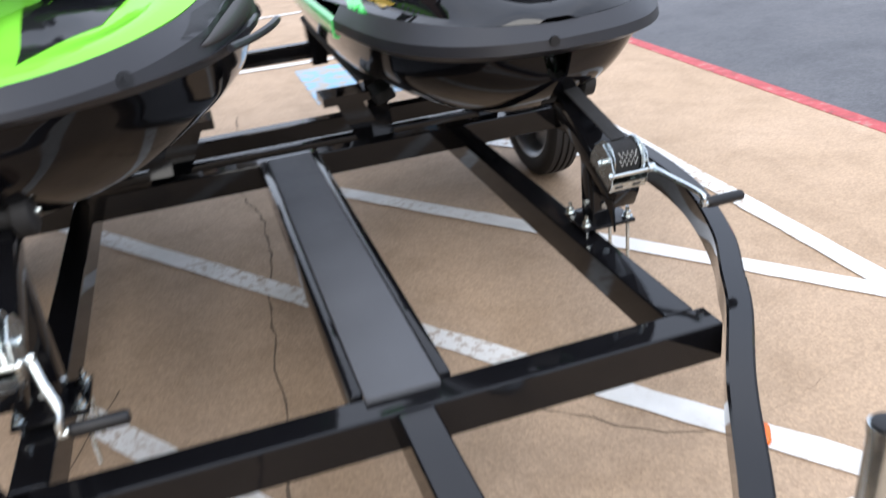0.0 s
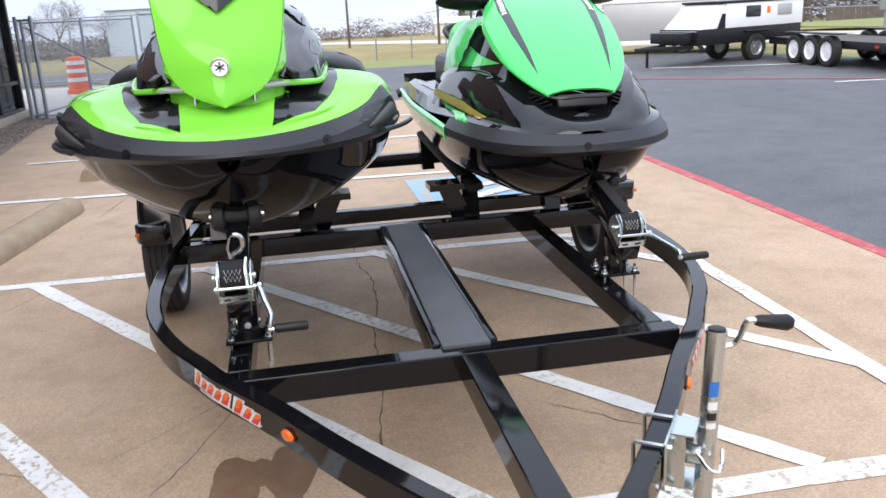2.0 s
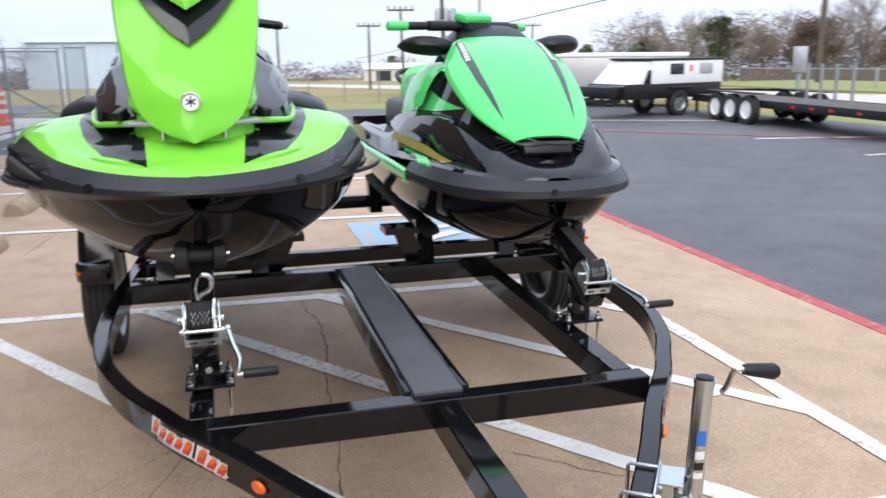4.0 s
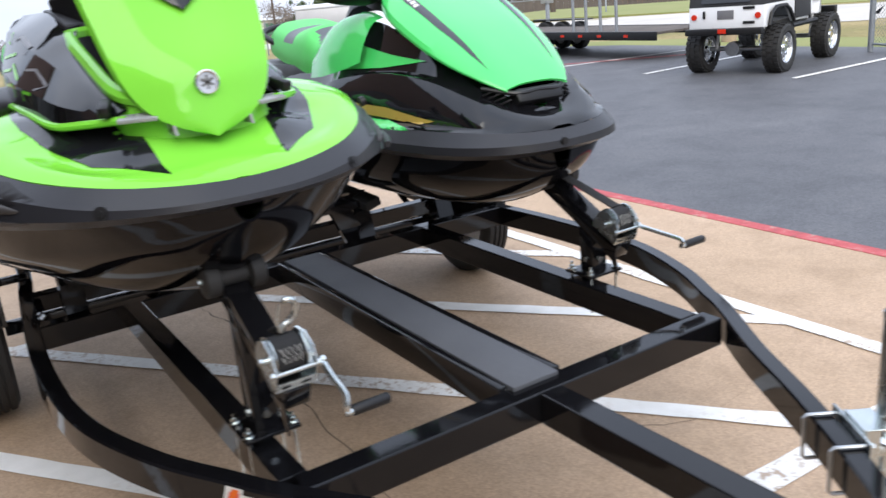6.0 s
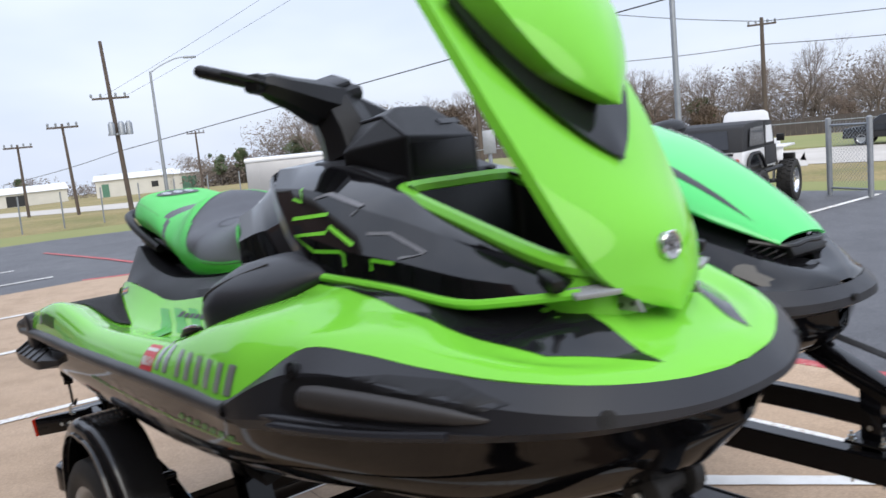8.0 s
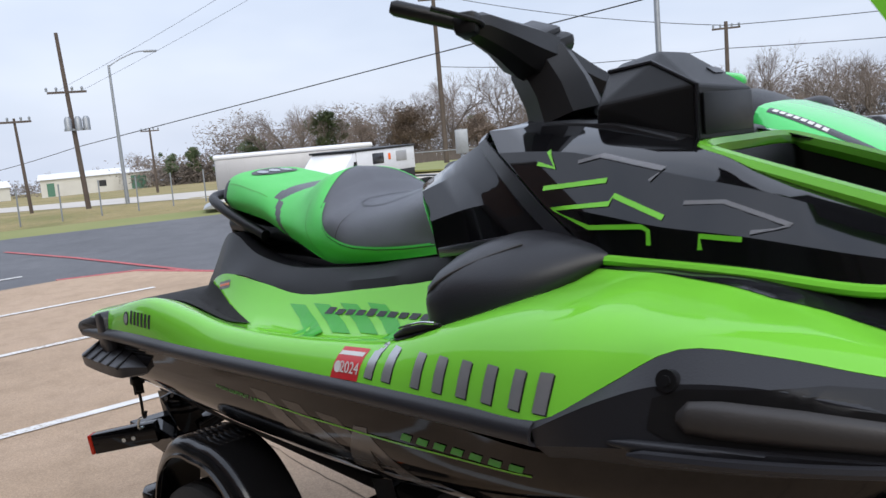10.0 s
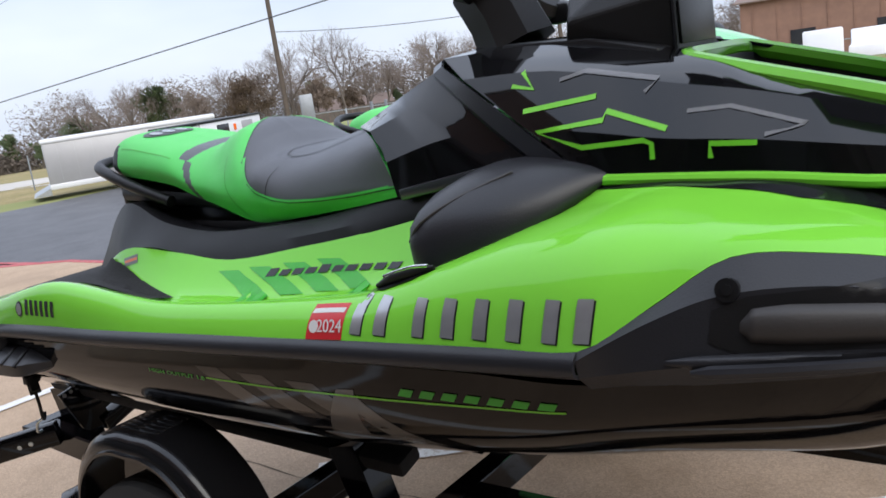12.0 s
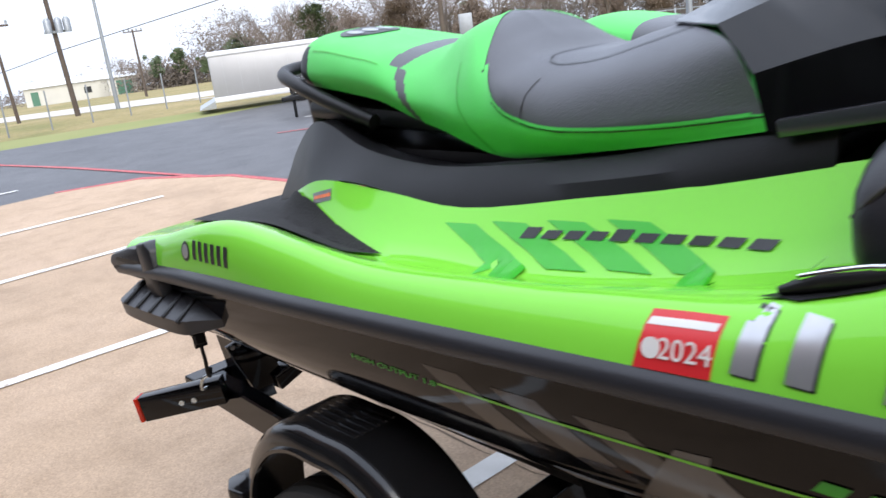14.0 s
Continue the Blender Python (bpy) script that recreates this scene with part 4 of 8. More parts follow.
bump_rows = [
    [(0, 0.16, 1.306), (0, 0.117, 1.270), (0, 0.113, 1.256), (0, 0.145, 1.24)],
    [(0.12, 0.172, 1.311), (0.125, 0.128, 1.271), (0.125, 0.125, 1.256), (0.12, 0.157, 1.24)],
    [(0.24, 0.223, 1.319), (0.252, 0.178, 1.276), (0.255, 0.176, 1.258), (0.235, 0.206, 1.238)],
    [(0.345, 0.302, 1.332), (0.378, 0.266, 1.290), (0.385, 0.264, 1.262), (0.345, 0.288, 1.235)],
    [(0.44, 0.414, 1.347), (0.493, 0.386, 1.316), (0.505, 0.386, 1.266), (0.45, 0.403, 1.23)],
    [(0.51, 0.55, 1.37), (0.565, 0.54, 1.34), (0.58, 0.54, 1.27), (0.52, 0.55, 1.222)],
    [(0.562, 0.68, 1.392), (0.612, 0.68, 1.36), (0.632, 0.68, 1.268), (0.575, 0.68, 1.215)],
    [(0.612, 0.82, 1.398), (0.655, 0.82, 1.355), (0.675, 0.82, 1.26), (0.62, 0.82, 1.21)],
    [(0.665, 0.92, 1.338), (0.69, 0.92, 1.32), (0.7, 0.92, 1.25), (0.65, 0.92, 1.205)],
    [(0.713, 1.03, 1.274), (0.722, 1.03, 1.262), (0.715, 1.03, 1.232), (0.68, 1.03, 1.2)]]
bump_rows = [[(u, y + eased(y, BOW_TOP if k == 0 else BOW_LOW), z) for k, (u, y, z) in enumerate(r)] for r in bump_rows]
bumper = creased(sh("front_bumper", bump_rows, RUBBER, 5, 1, 0.01, label="dark grey moulded front bumper"), 20)
rail_line = [(1.03, 0.713, 1.272), (1.25, 0.70, 1.258), (1.6, 0.686, 1.238), (2.0, 0.674, 1.215), (2.5, 0.656, 1.187), (3.0, 0.637, 1.165), (3.40, 0.615, 1.133)]
sh("gunwale_rail", [[(u - 0.004, y, z + 0.004), (u + 0.014, y, z - 0.008), (u + 0.016, y, z - 0.034), (u - 0.022, y, z - 0.052)] for y, u, z in rail_line], RUBBER, 4, 3, 0.006, label="dark grey gunwale rail")

deck_rows = [[(u, y, z) for u, z in sec] for y, sec in (
    (0.163, [(0.03, 1.306), (0.024, 1.307), (0.018, 1.308), (0.012, 1.308), (0.006, 1.309), (0, 1.309)]),
    (0.184, [(0.155, 1.312), (0.12, 1.316), (0.09, 1.319), (0.06, 1.320), (0.03, 1.321), (0, 1.321)]),
    (0.231, [(0.252, 1.320), (0.20, 1.329), (0.15, 1.333), (0.10, 1.339), (0.05, 1.341), (0, 1.342)]),
    (0.302, [(0.345, 1.333), (0.29, 1.343), (0.22, 1.343), (0.15, 1.352), (0.07, 1.360), (0, 1.362)]),
    (0.414, [(0.44, 1.350), (0.385, 1.366), (0.31, 1.356), (0.19, 1.408), (0.10, 1.410), (0, 1.408)]),
    (0.55, [(0.51, 1.371), (0.455, 1.391), (0.375, 1.388), (0.30, 1.392), (0.19, 1.456), (0, 1.435)]),
    (0.68, [(0.562, 1.393), (0.51, 1.414), (0.44, 1.422), (0.36, 1.428), (0.30, 1.455), (0.15, 1.455)]),
    (0.82, [(0.612, 1.399), (0.585, 1.417), (0.53, 1.430), (0.43, 1.445), (0.36, 1.465), (0.30, 1.47)]),
    (0.92, [(0.665, 1.339), (0.635, 1.392), (0.58, 1.427), (0.48, 1.447), (0.39, 1.465), (0.33, 1.473)]),
    (1.03, [(0.713, 1.274), (0.68, 1.365), (0.62, 1.423), (0.52, 1.447), (0.42, 1.462), (0.36, 1.475)]),
    (1.21, [(0.702, 1.261), (0.677, 1.34), (0.62, 1.399), (0.53, 1.42), (0.43, 1.43), (0.37, 1.47)]),
    (1.36, [(0.695, 1.252), (0.672, 1.318), (0.62, 1.364), (0.54, 1.37), (0.45, 1.36), (0.37, 1.45)]),
    (1.54, [(0.688, 1.242), (0.667, 1.287), (0.62, 1.315), (0.54, 1.308), (0.45, 1.308), (0.36, 1.42)]),
    (1.76, [(0.681, 1.230), (0.66, 1.27), (0.62, 1.292), (0.55, 1.28), (0.45, 1.262), (0.355, 1.375)]),
    (1.97, [(0.674, 1.218), (0.655, 1.256), (0.615, 1.277), (0.55, 1.26), (0.45, 1.235), (0.35, 1.342)]),
    (2.27, [(0.664, 1.201), (0.645, 1.242), (0.61, 1.263), (0.55, 1.245), (0.45, 1.222), (0.35, 1.302)]),
    (2.51, [(0.655, 1.188), (0.64, 1.246), (0.605, 1.279), (0.54, 1.255), (0.44, 1.207), (0.34, 1.317)]),
    (2.76, [(0.645, 1.177), (0.635, 1.252), (0.60, 1.294), (0.52, 1.27), (0.40, 1.215), (0.33, 1.328)]),
    (2.93, [(0.64, 1.170), (0.63, 1.24), (0.595, 1.27), (0.50, 1.25), (0.36, 1.22), (0.30, 1.285)]),
    (3.12, [(0.632, 1.158), (0.62, 1.206), (0.585, 1.229), (0.48, 1.225), (0.32, 1.22), (0.20, 1.225)]),
    (3.38, [(0.615, 1.136), (0.60, 1.165), (0.56, 1.185), (0.45, 1.19), (0.30, 1.19), (0, 1.19)]))]
deck_rows = [[(u, y + eased(y, BOW_TOP), z) for u, y, z in r] for r in deck_rows]
deck = sh("deck", deck_rows, LIME, 4, 3, 0.008, label="lime green gelcoat deck")

console_rows = [[(u, y, z) for u, z in sec] for y, sec in (
    (0.47, [(0.235, 1.462), (0.22, 1.472), (0.20, 1.482), (0.19, 1.486), (0.185, 1.487)]),
    (0.64, [(0.328, 1.447), (0.312, 1.498), (0.255, 1.540), (0.23, 1.548), (0.21, 1.548)]),
    (0.85, [(0.355, 1.468), (0.350, 1.530), (0.285, 1.602), (0.240, 1.618), (0.21, 1.618)]),
    (1.00, [(0.368, 1.472), (0.368, 1.545), (0.305, 1.635), (0.240, 1.672), (0.17, 1.68)]))]
console_rows.append([(0.375, 1.06, 1.472), (0.370, 1.13, 1.565), (0.305, 1.24, 1.685), (0.20, 1.30, 1.736), (0.06, 1.31, 1.745)])
RIDGE = [(0.380, 1.125, 1.470), (0.366, 1.28, 1.585), (0.308, 1.45, 1.692), (0.235, 1.545, 1.742), (0, 1.565, 1.76)]
console_rows.append(RIDGE)
console = creased(sh("console", console_rows, BLACK_GLOSS, 4, 1, 0.008, label="glossy black steering console"), 24)
rear_rows = [
    [(0.376, 1.135, 1.468), (0.362, 1.29, 1.583), (0.304, 1.458, 1.688), (0.232, 1.553, 1.738), (0, 1.573, 1.757)],
    [(0.370, 1.19, 1.463), (0.354, 1.335, 1.567), (0.298, 1.49, 1.672), (0.228, 1.580, 1.726), (0, 1.600, 1.746)],
    [(0.356, 1.20, 1.460), (0.340, 1.345, 1.557), (0.286, 1.498, 1.662), (0.218, 1.586, 1.716), (0, 1.607, 1.738)]]
# grey instead of console black: the edge band's sky reflection is put into its colour
creased(part("console_rear", shell(rear_rows, C1, 1, 3, 0.006), GREY_GLOSS, craft, "console edge band, greyed to stand in for its sky sheen"), 20)
panel_rows = [
    [(0.356, 1.20, 1.460), (0.324, 1.392, 1.589), (0.286, 1.498, 1.662), (0.218, 1.586, 1.716), (0, 1.607, 1.738)],
    [(0.352, 1.43, 1.462), (0.338, 1.53, 1.570), (0.274, 1.635, 1.640), (0.20, 1.70, 1.675), (0, 1.765, 1.690)],
    [(0.342, 1.65, 1.455), (0.334, 1.672, 1.535), (0.285, 1.750, 1.604), (0.14, 1.91, 1.608), (0, 1.98, 1.599)]]
creased(part("console_panel", shell(panel_rows, C1, 5, 1, 0.006), BLACK_PANEL, craft, "flat glossy black console panel"), 22)
for sgn in (-1, 1):
    part("console_ledge", skin([[(C1 + sgn * (u - du), y, z) for u, y, z in curve_pts(line, 4)] for du, line in ((0.02, ((0.362, 1.335, 1.528), (0.352, 1.48, 1.498), (0.344, 1.61, 1.474))), (0.0, ((0.368, 1.335, 1.523), (0.358, 1.48, 1.493), (0.350, 1.61, 1.469))), (0.0, ((0.369, 1.338, 1.508), (0.359, 1.482, 1.478), (0.351, 1.612, 1.454))), (0.03, ((0.366, 1.338, 1.503), (0.356, 1.482, 1.473), (0.348, 1.612, 1.449))))]), GREY_GLOSS, craft, "dark grey ledge under the console panel")
tree_c = bvh_of(console)
tree_d = bvh_of(deck, bumper)
tree_b = bvh_of(bumper)
tree_h = bvh_of(hull)


def both_sides(name, outline, tree, mat, lift=0.0014, label="", parent=None):
    """The same (y, z) patch on both flanks."""
    for way in ("side+", "side-"):
        part(name, drape(outline, tree, way, lift), mat, parent or craft, label)


# lime and pale line work on the console flank


def line_work(pts, w, mat, lift):
    lift *= 0.7
    for way in ("side+", "side-"):
        part("decal_line", drape_line(pts, w, tree_c, way, lift), mat, craft)


line_work([(1.325, 1.665), (1.275, 1.655), (1.305, 1.69)], 0.008, LIME, 0.003)
line_work([(1.29, 1.615), (1.14, 1.628)], 0.0095, LIME, 0.003)
line_work([(1.00, 1.56), (1.115, 1.60), (1.12, 1.585), (1.255, 1.575), (1.16, 1.54), (1.04, 1.545), (1.025, 1.538), (1.025, 1.51)], 0.0095, LIME, 0.003)
line_work([(0.925, 1.505), (0.925, 1.53), (0.85, 1.525)], 0.0095, LIME, 0.003)
line_work([(1.22, 1.665), (1.17, 1.675), (1.03, 1.645), (1.05, 1.625)], 0.007, GREY_DECAL, 0.0036)
line_work([(0.97, 1.585), (0.90, 1.585), (0.78, 1.545), (0.84, 1.535)], 0.007, GREY_DECAL, 0.0036)
# slanting ridge between flank and rear panel
for sgn in (-1, 1):
    part("side_strip", beam((C1 + sgn * 0.350, 1.63, 1.462), (C1 + sgn * 0.366, 1.33, 1.512), 0.012, 0.026, 0.004), GREY_GLOSS, craft)

# pointed dark darts on the fore deck and the shadow line under the flank
for sgn in (-1, 1):
    part("dart_decal", drape([(C1 + sgn * u, y) for u, y in ((0.150, 0.288), (0.163, 0.434), (0.175, 0.578), (0.269, 0.649), (0.33, 0.72), (0.36, 0.90), (0.372, 1.10), (0.384, 1.17), (0.402, 1.02), (0.410, 0.88), (0.406, 0.77), (0.382, 0.65), (0.347, 0.56), (0.301, 0.449), (0.212, 0.356))], tree_d, "down", 0.0016), CHARCOAL, craft, "dark grey pointed deck panel")
    # the lime lip that runs under the flank panel
    part("deck_lip", tube(curve_pts([(C1 + sgn * 0.20, 0.44, 1.462), (C1 + sgn * 0.29, 0.56, 1.452), (C1 + sgn * 0.338, 0.66, 1.449), (C1 + sgn * 0.365, 0.85, 1.468), (C1 + sgn * 0.378, 1.12, 1.478)], 5), 0.011, 8), LIME, craft)

# bumper: recessed insert and fixing plugs
for sgn in (-1, 1):
    way = "side+" if sgn < 0 else "side-"
    part("insert_recess", drape([(0.835, 1.335), (0.79, 1.352), (0.62, 1.362), (0.50, 1.350), (0.40, 1.315), (0.50, 1.288), (0.62, 1.280), (0.80, 1.272), (0.84, 1.29)], tree_b, way, 0.0015), PLASTIC, craft)
    for nm, mt, lb, run in (("bumper_insert", INSERT, "brown-grey bumper insert", ((0.80, 1.311, 0.006, 0.0), (0.785, 1.312, 0.023, 0.012), (0.74, 1.312, 0.027, 0.017), (0.64, 1.308, 0.026, 0.017), (0.55, 1.302, 0.022, 0.015), (0.48, 1.297, 0.015, 0.011), (0.435, 1.292, 0.007, 0.005), (0.42, 1.291, 0.002, 0.0))), ("insert_ledge", RUBBER, "", ((0.90, 1.262, 0.003, 0.0), (0.86, 1.263, 0.009, 0.009), (0.74, 1.264, 0.012, 0.013), (0.62, 1.262, 0.012, 0.013), (0.50, 1.262, 0.010, 0.010), (0.40, 1.262, 0.003, 0.0)))):
        rows = []
        for p in curve_pts([(y, z, 0) for y, z, _, _ in run], 6):
            k = min(range(len(run) - 1), key=lambda i: (not run[i + 1][0] - 1e-6 <= p.x <= run[i][0] + 1e-6, i))
            f = (run[k][0] - p.x) / (run[k][0] - run[k + 1][0])
            hh, lift = (run[k][i] + (run[k + 1][i] - run[k][i]) * f for i in (2, 3))
            row = []
            for a in np.linspace(-1.0, 1.0, 9):
                hit, nrm, _, _ = tree_b.ray_cast(Vector((sgn * 3 + C1, p.x, p.y + a * hh)), Vector((-sgn, 0, 0)))
                if hit is None:
                    continue
                nrm = nrm if nrm.x * sgn > 0 else -nrm
                row.append(hit + nrm * (0.0025 + lift * math.sqrt(max(0.0, 1 - a * a))))
            if len(row) == 9:
                rows.append(row)
        part(nm, skin(rows), mt, craft, lb)
    part("lower_lip", tube(curve_pts([(C1 + sgn * 0.545, 0.47, 1.268), (C1 + sgn * 0.61, 0.59, 1.262), (C1 + sgn * 0.663, 0.72, 1.258), (C1 + sgn * 0.70, 0.86, 1.252)], 4), [0.010] * 12 + [0.004], 8), RUBBER, craft)
    for u, y, z, nx, ny in ((0.328, 0.282, 1.276, 0.5, -0.85), (0.652, 0.815, 1.362, 0.95, -0.1)):
        d = Vector((sgn * nx, ny, 0.25)).normalized()
        p = Vector((C1 + sgn * u, y, z))
        part("fixing_plug", merge(tube([p - d * 0.01, p + d * 0.006], 0.017, 16), tube([p + d * 0.0, p + d * 0.010], 0.008, 10)), PLASTIC, craft)

# storage bin under the raised hood
bin_z = lambda y: 1.515 + (y - 0.5) * 0.295
loop = [(0.0, 0.43), (0.10, 0.44), (0.17, 0.48), (0.195, 0.56), (0.20, 0.75), (0.20, 0.95), (0.17, 1.022), (0.0, 1.03)]
half = [(u, y) for u, y in loop]
ring = [(C1 - u, y) for u, y in half] + [(C1 + u, y) for u, y in half[::-1][1:-1]]
ring = curve_pts([(x, y, bin_z(y)) for x, y in ring + ring[:1]], 4)
part("bin_rim", add_tube(bmesh.new(), ring, 0.021, 8, cap=False), LIME, craft, "lime rim of the open storage bin")
inner = [[(C1 + (p.x - C1) * k, 0.70 + (p.y - 0.70) * k, p.z - d) for p in ring] for k, d in ((0.95, 0.01), (0.9, 0.08), (0.8, 0.22), (0.02, 0.24))]
part("storage_bin", skin(inner), PLASTIC, craft, "open black storage bin")
outer = [[(C1 + (p.x - C1) * k, 0.70 + (p.y - 0.70) * k, p.z - d) for p in ring] for k, d in ((1.02, 0.006), (1.04, 0.05), (1.05, 0.12))]
part("bin_collar", skin(outer), LIME, craft)
for sgn in (-1, 1):
    part("hinge_pin", tube([(C1 + sgn * 0.215, 0.99, 1.655), (C1 + sgn * 0.235, 0.99, 1.655)], 0.012, 10), PLASTIC, craft)
    part("rubber_stop", box((0.03, 0.07, 0.03), (C1 + sgn * 0.235, 0.485, 1.492), (15, 0, sgn * 20), 0.008), PLASTIC, craft)
    part("clear_tab", box((0.10, 0.05, 0.012), (C1 + sgn * 0.17, 0.43, 1.463), (10, 0, sgn * 25), 0.004), GREY_DECAL_PALE, craft)

# raised hood
hood_rows = [
    [(0.004, 0.405, 1.400), (0.004, 0.357, 1.398), (0.003, 0.352, 1.398), (0.002, 0.351, 1.398), (0, 0.350, 1.398)],
    [(0.105, 0.430, 1.440), (0.100, 0.378, 1.436), (0.07, 0.366, 1.436), (0.035, 0.357, 1.436), (0, 0.355, 1.436)],
    [(0.178, 0.475, 1.490), (0.172, 0.410, 1.486), (0.12, 0.390, 1.490), (0.06, 0.369, 1.492), (0, 0.365, 1.492)],
    [(0.215, 0.525, 1.570), (0.208, 0.450, 1.566), (0.15, 0.425, 1.572), (0.075, 0.390, 1.574), (0, 0.384, 1.574)],
    [(0.238, 0.600, 1.700), (0.230, 0.522, 1.694), (0.17, 0.500, 1.700), (0.085, 0.485, 1.700), (0, 0.478, 1.70)],
    [(0.256, 0.690, 1.840), (0.248, 0.605, 1.834), (0.18, 0.585, 1.84), (0.09, 0.580, 1.84), (0, 0.575, 1.84)],
    [(0.262, 0.800, 2.000), (0.254, 0.710, 1.990), (0.18, 0.690, 2.00), (0.09, 0.690, 2.00), (0, 0.685, 2.00)],
    [(0.255, 0.910, 2.150), (0.248, 0.820, 2.140), (0.18, 0.800, 2.15), (0.09, 0.80, 2.15), (0, 0.795, 2.15)],
    [(0.235, 0.985, 2.250), (0.228, 0.900, 2.240), (0.16, 0.880, 2.25), (0.08, 0.88, 2.25), (0, 0.875, 2.25)]]
hood_rows = [[((u - 0.012) if u > 0.15 else u, (y - 0.62 * (y - r[1][1])) if k == 0 else y, z) for k, (u, y, z) in enumerate(r)] for r in hood_rows]
hood = sh("hood", hood_rows, LIME, 4, 1, 0.008, label="raised lime green front hood")
cowl_rows = [
    [(0.004, 0.52, 1.828), (0.003, 0.474, 1.826), (0.002, 0.470, 1.826), (0, 0.468, 1.826)],
    [(0.110, 0.60, 1.902), (0.102, 0.530, 1.898), (0.05, 0.500, 1.898), (0, 0.488, 1.896)],
    [(0.165, 0.66, 1.99), (0.157, 0.578, 1.985), (0.08, 0.54, 1.985), (0, 0.527, 1.985)],
    [(0.195, 0.73, 2.08), (0.187, 0.632, 2.072), (0.09, 0.59, 2.072), (0, 0.575, 2.07)],
    [(0.205, 0.84, 2.20), (0.197, 0.73, 2.19), (0.10, 0.68, 2.19), (0, 0.665, 2.19)],
    [(0.19, 0.93, 2.29), (0.182, 0.83, 2.28), (0.09, 0.78, 2.28), (0, 0.765, 2.28)]]
sh("hood_cowl", cowl_rows, LIME, 4, 1, 0.008, parent=hood, label="pointed lime cowl on the hood")
v_rows = [
    [(0.004, 0.474, 1.712), (0.003, 0.470, 1.712), (0.002, 0.470, 1.712), (0, 0.470, 1.712)],
    [(0.075, 0.512, 1.772), (0.05, 0.510, 1.772), (0.025, 0.505, 1.770), (0, 0.502, 1.77)],
    [(0.155, 0.578, 1.872), (0.10, 0.574, 1.872), (0.05, 0.570, 1.87), (0, 0.568, 1.87)],
    [(0.205, 0.658, 1.985), (0.14, 0.655, 1.985), (0.07, 0.652, 1.98), (0, 0.650, 1.98)],
    [(0.225, 0.745, 2.10), (0.15, 0.742, 2.09), (0.075, 0.738, 2.08), (0, 0.735, 2.08)]]
sh("hood_vent", v_rows, CHARCOAL, 4, 1, 0.006, parent=hood, label="dark grey V-shaped vent")
visor = [[(u, y, z) for u, y, z in r] for r in ([(0.19, 0.90, 2.24), (0.12, 0.79, 2.25), (0, 0.765, 2.26)], [(0.20, 1.0, 2.32), (0.13, 0.92, 2.34), (0, 0.90, 2.35)], [(0.19, 1.10, 2.36), (0.12, 1.06, 2.42), (0, 1.05, 2.43)])]
sh("visor", visor, CHARCOAL, 5, 4, 0.008, parent=hood)
part("emblem", merge(tube([(C1 - 0.004, 0.372, 1.531), (C1 - 0.004, 0.362, 1.533)], [0.030, 0.028], 28)), SILVER, hood, "round silver emblem")
part("emblem_ring", add_tube(bmesh.new(), [(C1 - 0.004 + 0.028 * math.cos(a), 0.361, 1.533 + 0.028 * math.sin(a)) for a in np.linspace(0, math.tau, 25)], 0.0035, 6, cap=False), CHROME, hood)
part("emblem_spokes", merge(*[box((0.006, 0.003, 0.036), (C1 - 0.004, 0.360, 1.533), (0, a, 0)) for a in (0, 60, 120)]), GREY_DECAL, hood)
for sgn in (-1, 1):
    hp = part("hinge_plate", side_prism([(0.365, 1.412), (0.380, 1.440), (0.42, 1.462), (0.475, 1.490), (0.500, 1.470), (0.500, 1.412)], C1 + sgn * 0.100 - 0.003, C1 + sgn * 0.100 + 0.003, 0.001), GREY_DECAL_PALE, craft, "pale grey drilled hinge plate")
    for hy, hz in ((0.39, 1.428), (0.42, 1.445), (0.45, 1.460), (0.42, 1.422), (0.45, 1.430), (0.48, 1.468), (0.48, 1.430)):
        part("bolt_hole", disc((C1 + sgn * 0.1032, hy, hz), (C1 + sgn * 0.1042, hy, hz), 0.0055, 10), INK, hp)
hood_inner = [[(u * 0.86, y + 0.03, z) for u, y, z in r[1:]] for r in hood_rows[1:]]
sh("hood_liner", hood_inner, PLASTIC, 4, 3, 0.004, parent=hood)

# instrument box and handlebar
def hull_solid(pts, bevel):
    """A convex housing over the given corners."""
    bm = bmesh.new()
    for p in pts:
        bm.verts.new(p)
    bmesh.ops.convex_hull(bm, input=bm.verts)
    bmesh.ops.delete(bm, geom=[v for v in bm.verts if not v.link_faces], context="VERTS")
    bmesh.ops.dissolve_limit(bm, angle_limit=radians(4), verts=bm.verts, edges=bm.edges)
    bmesh.ops.bevel(bm, geom=bm.edges[:], offset=bevel, segments=2, affect="EDGES", profile=0.5)
    return bm


part("instrument_box", hull_solid([(C1 + x, y, z) for x, y, z in ((-0.125, 1.058, 1.685), (0.112, 1.056, 1.685), (-0.122, 1.060, 1.803), (0.108, 1.058, 1.788), (-0.195, 1.255, 1.775), (-0.185, 1.27, 1.71), (-0.112, 1.17, 1.858), (-0.106, 1.285, 1.848), (-0.055, 1.185, 1.884), (0.055, 1.185, 1.882), (0.098, 1.17, 1.850), (0.10, 1.285, 1.842), (0.165, 1.255, 1.768), (0.155, 1.27, 1.71), (-0.05, 1.29, 1.868), (0.05, 1.29, 1.866))], 0.006), PLASTIC, craft, "black faceted instrument housing", smooth=False)
part("housing_frame", add_tube(bmesh.new(), [(C1 + x, y, z) for x, y, z in ((-0.127, 1.057, 1.690), (-0.124, 1.058, 1.802), (-0.114, 1.168, 1.859), (-0.108, 1.283, 1.850))], 0.005, 6), RUBBER, craft)
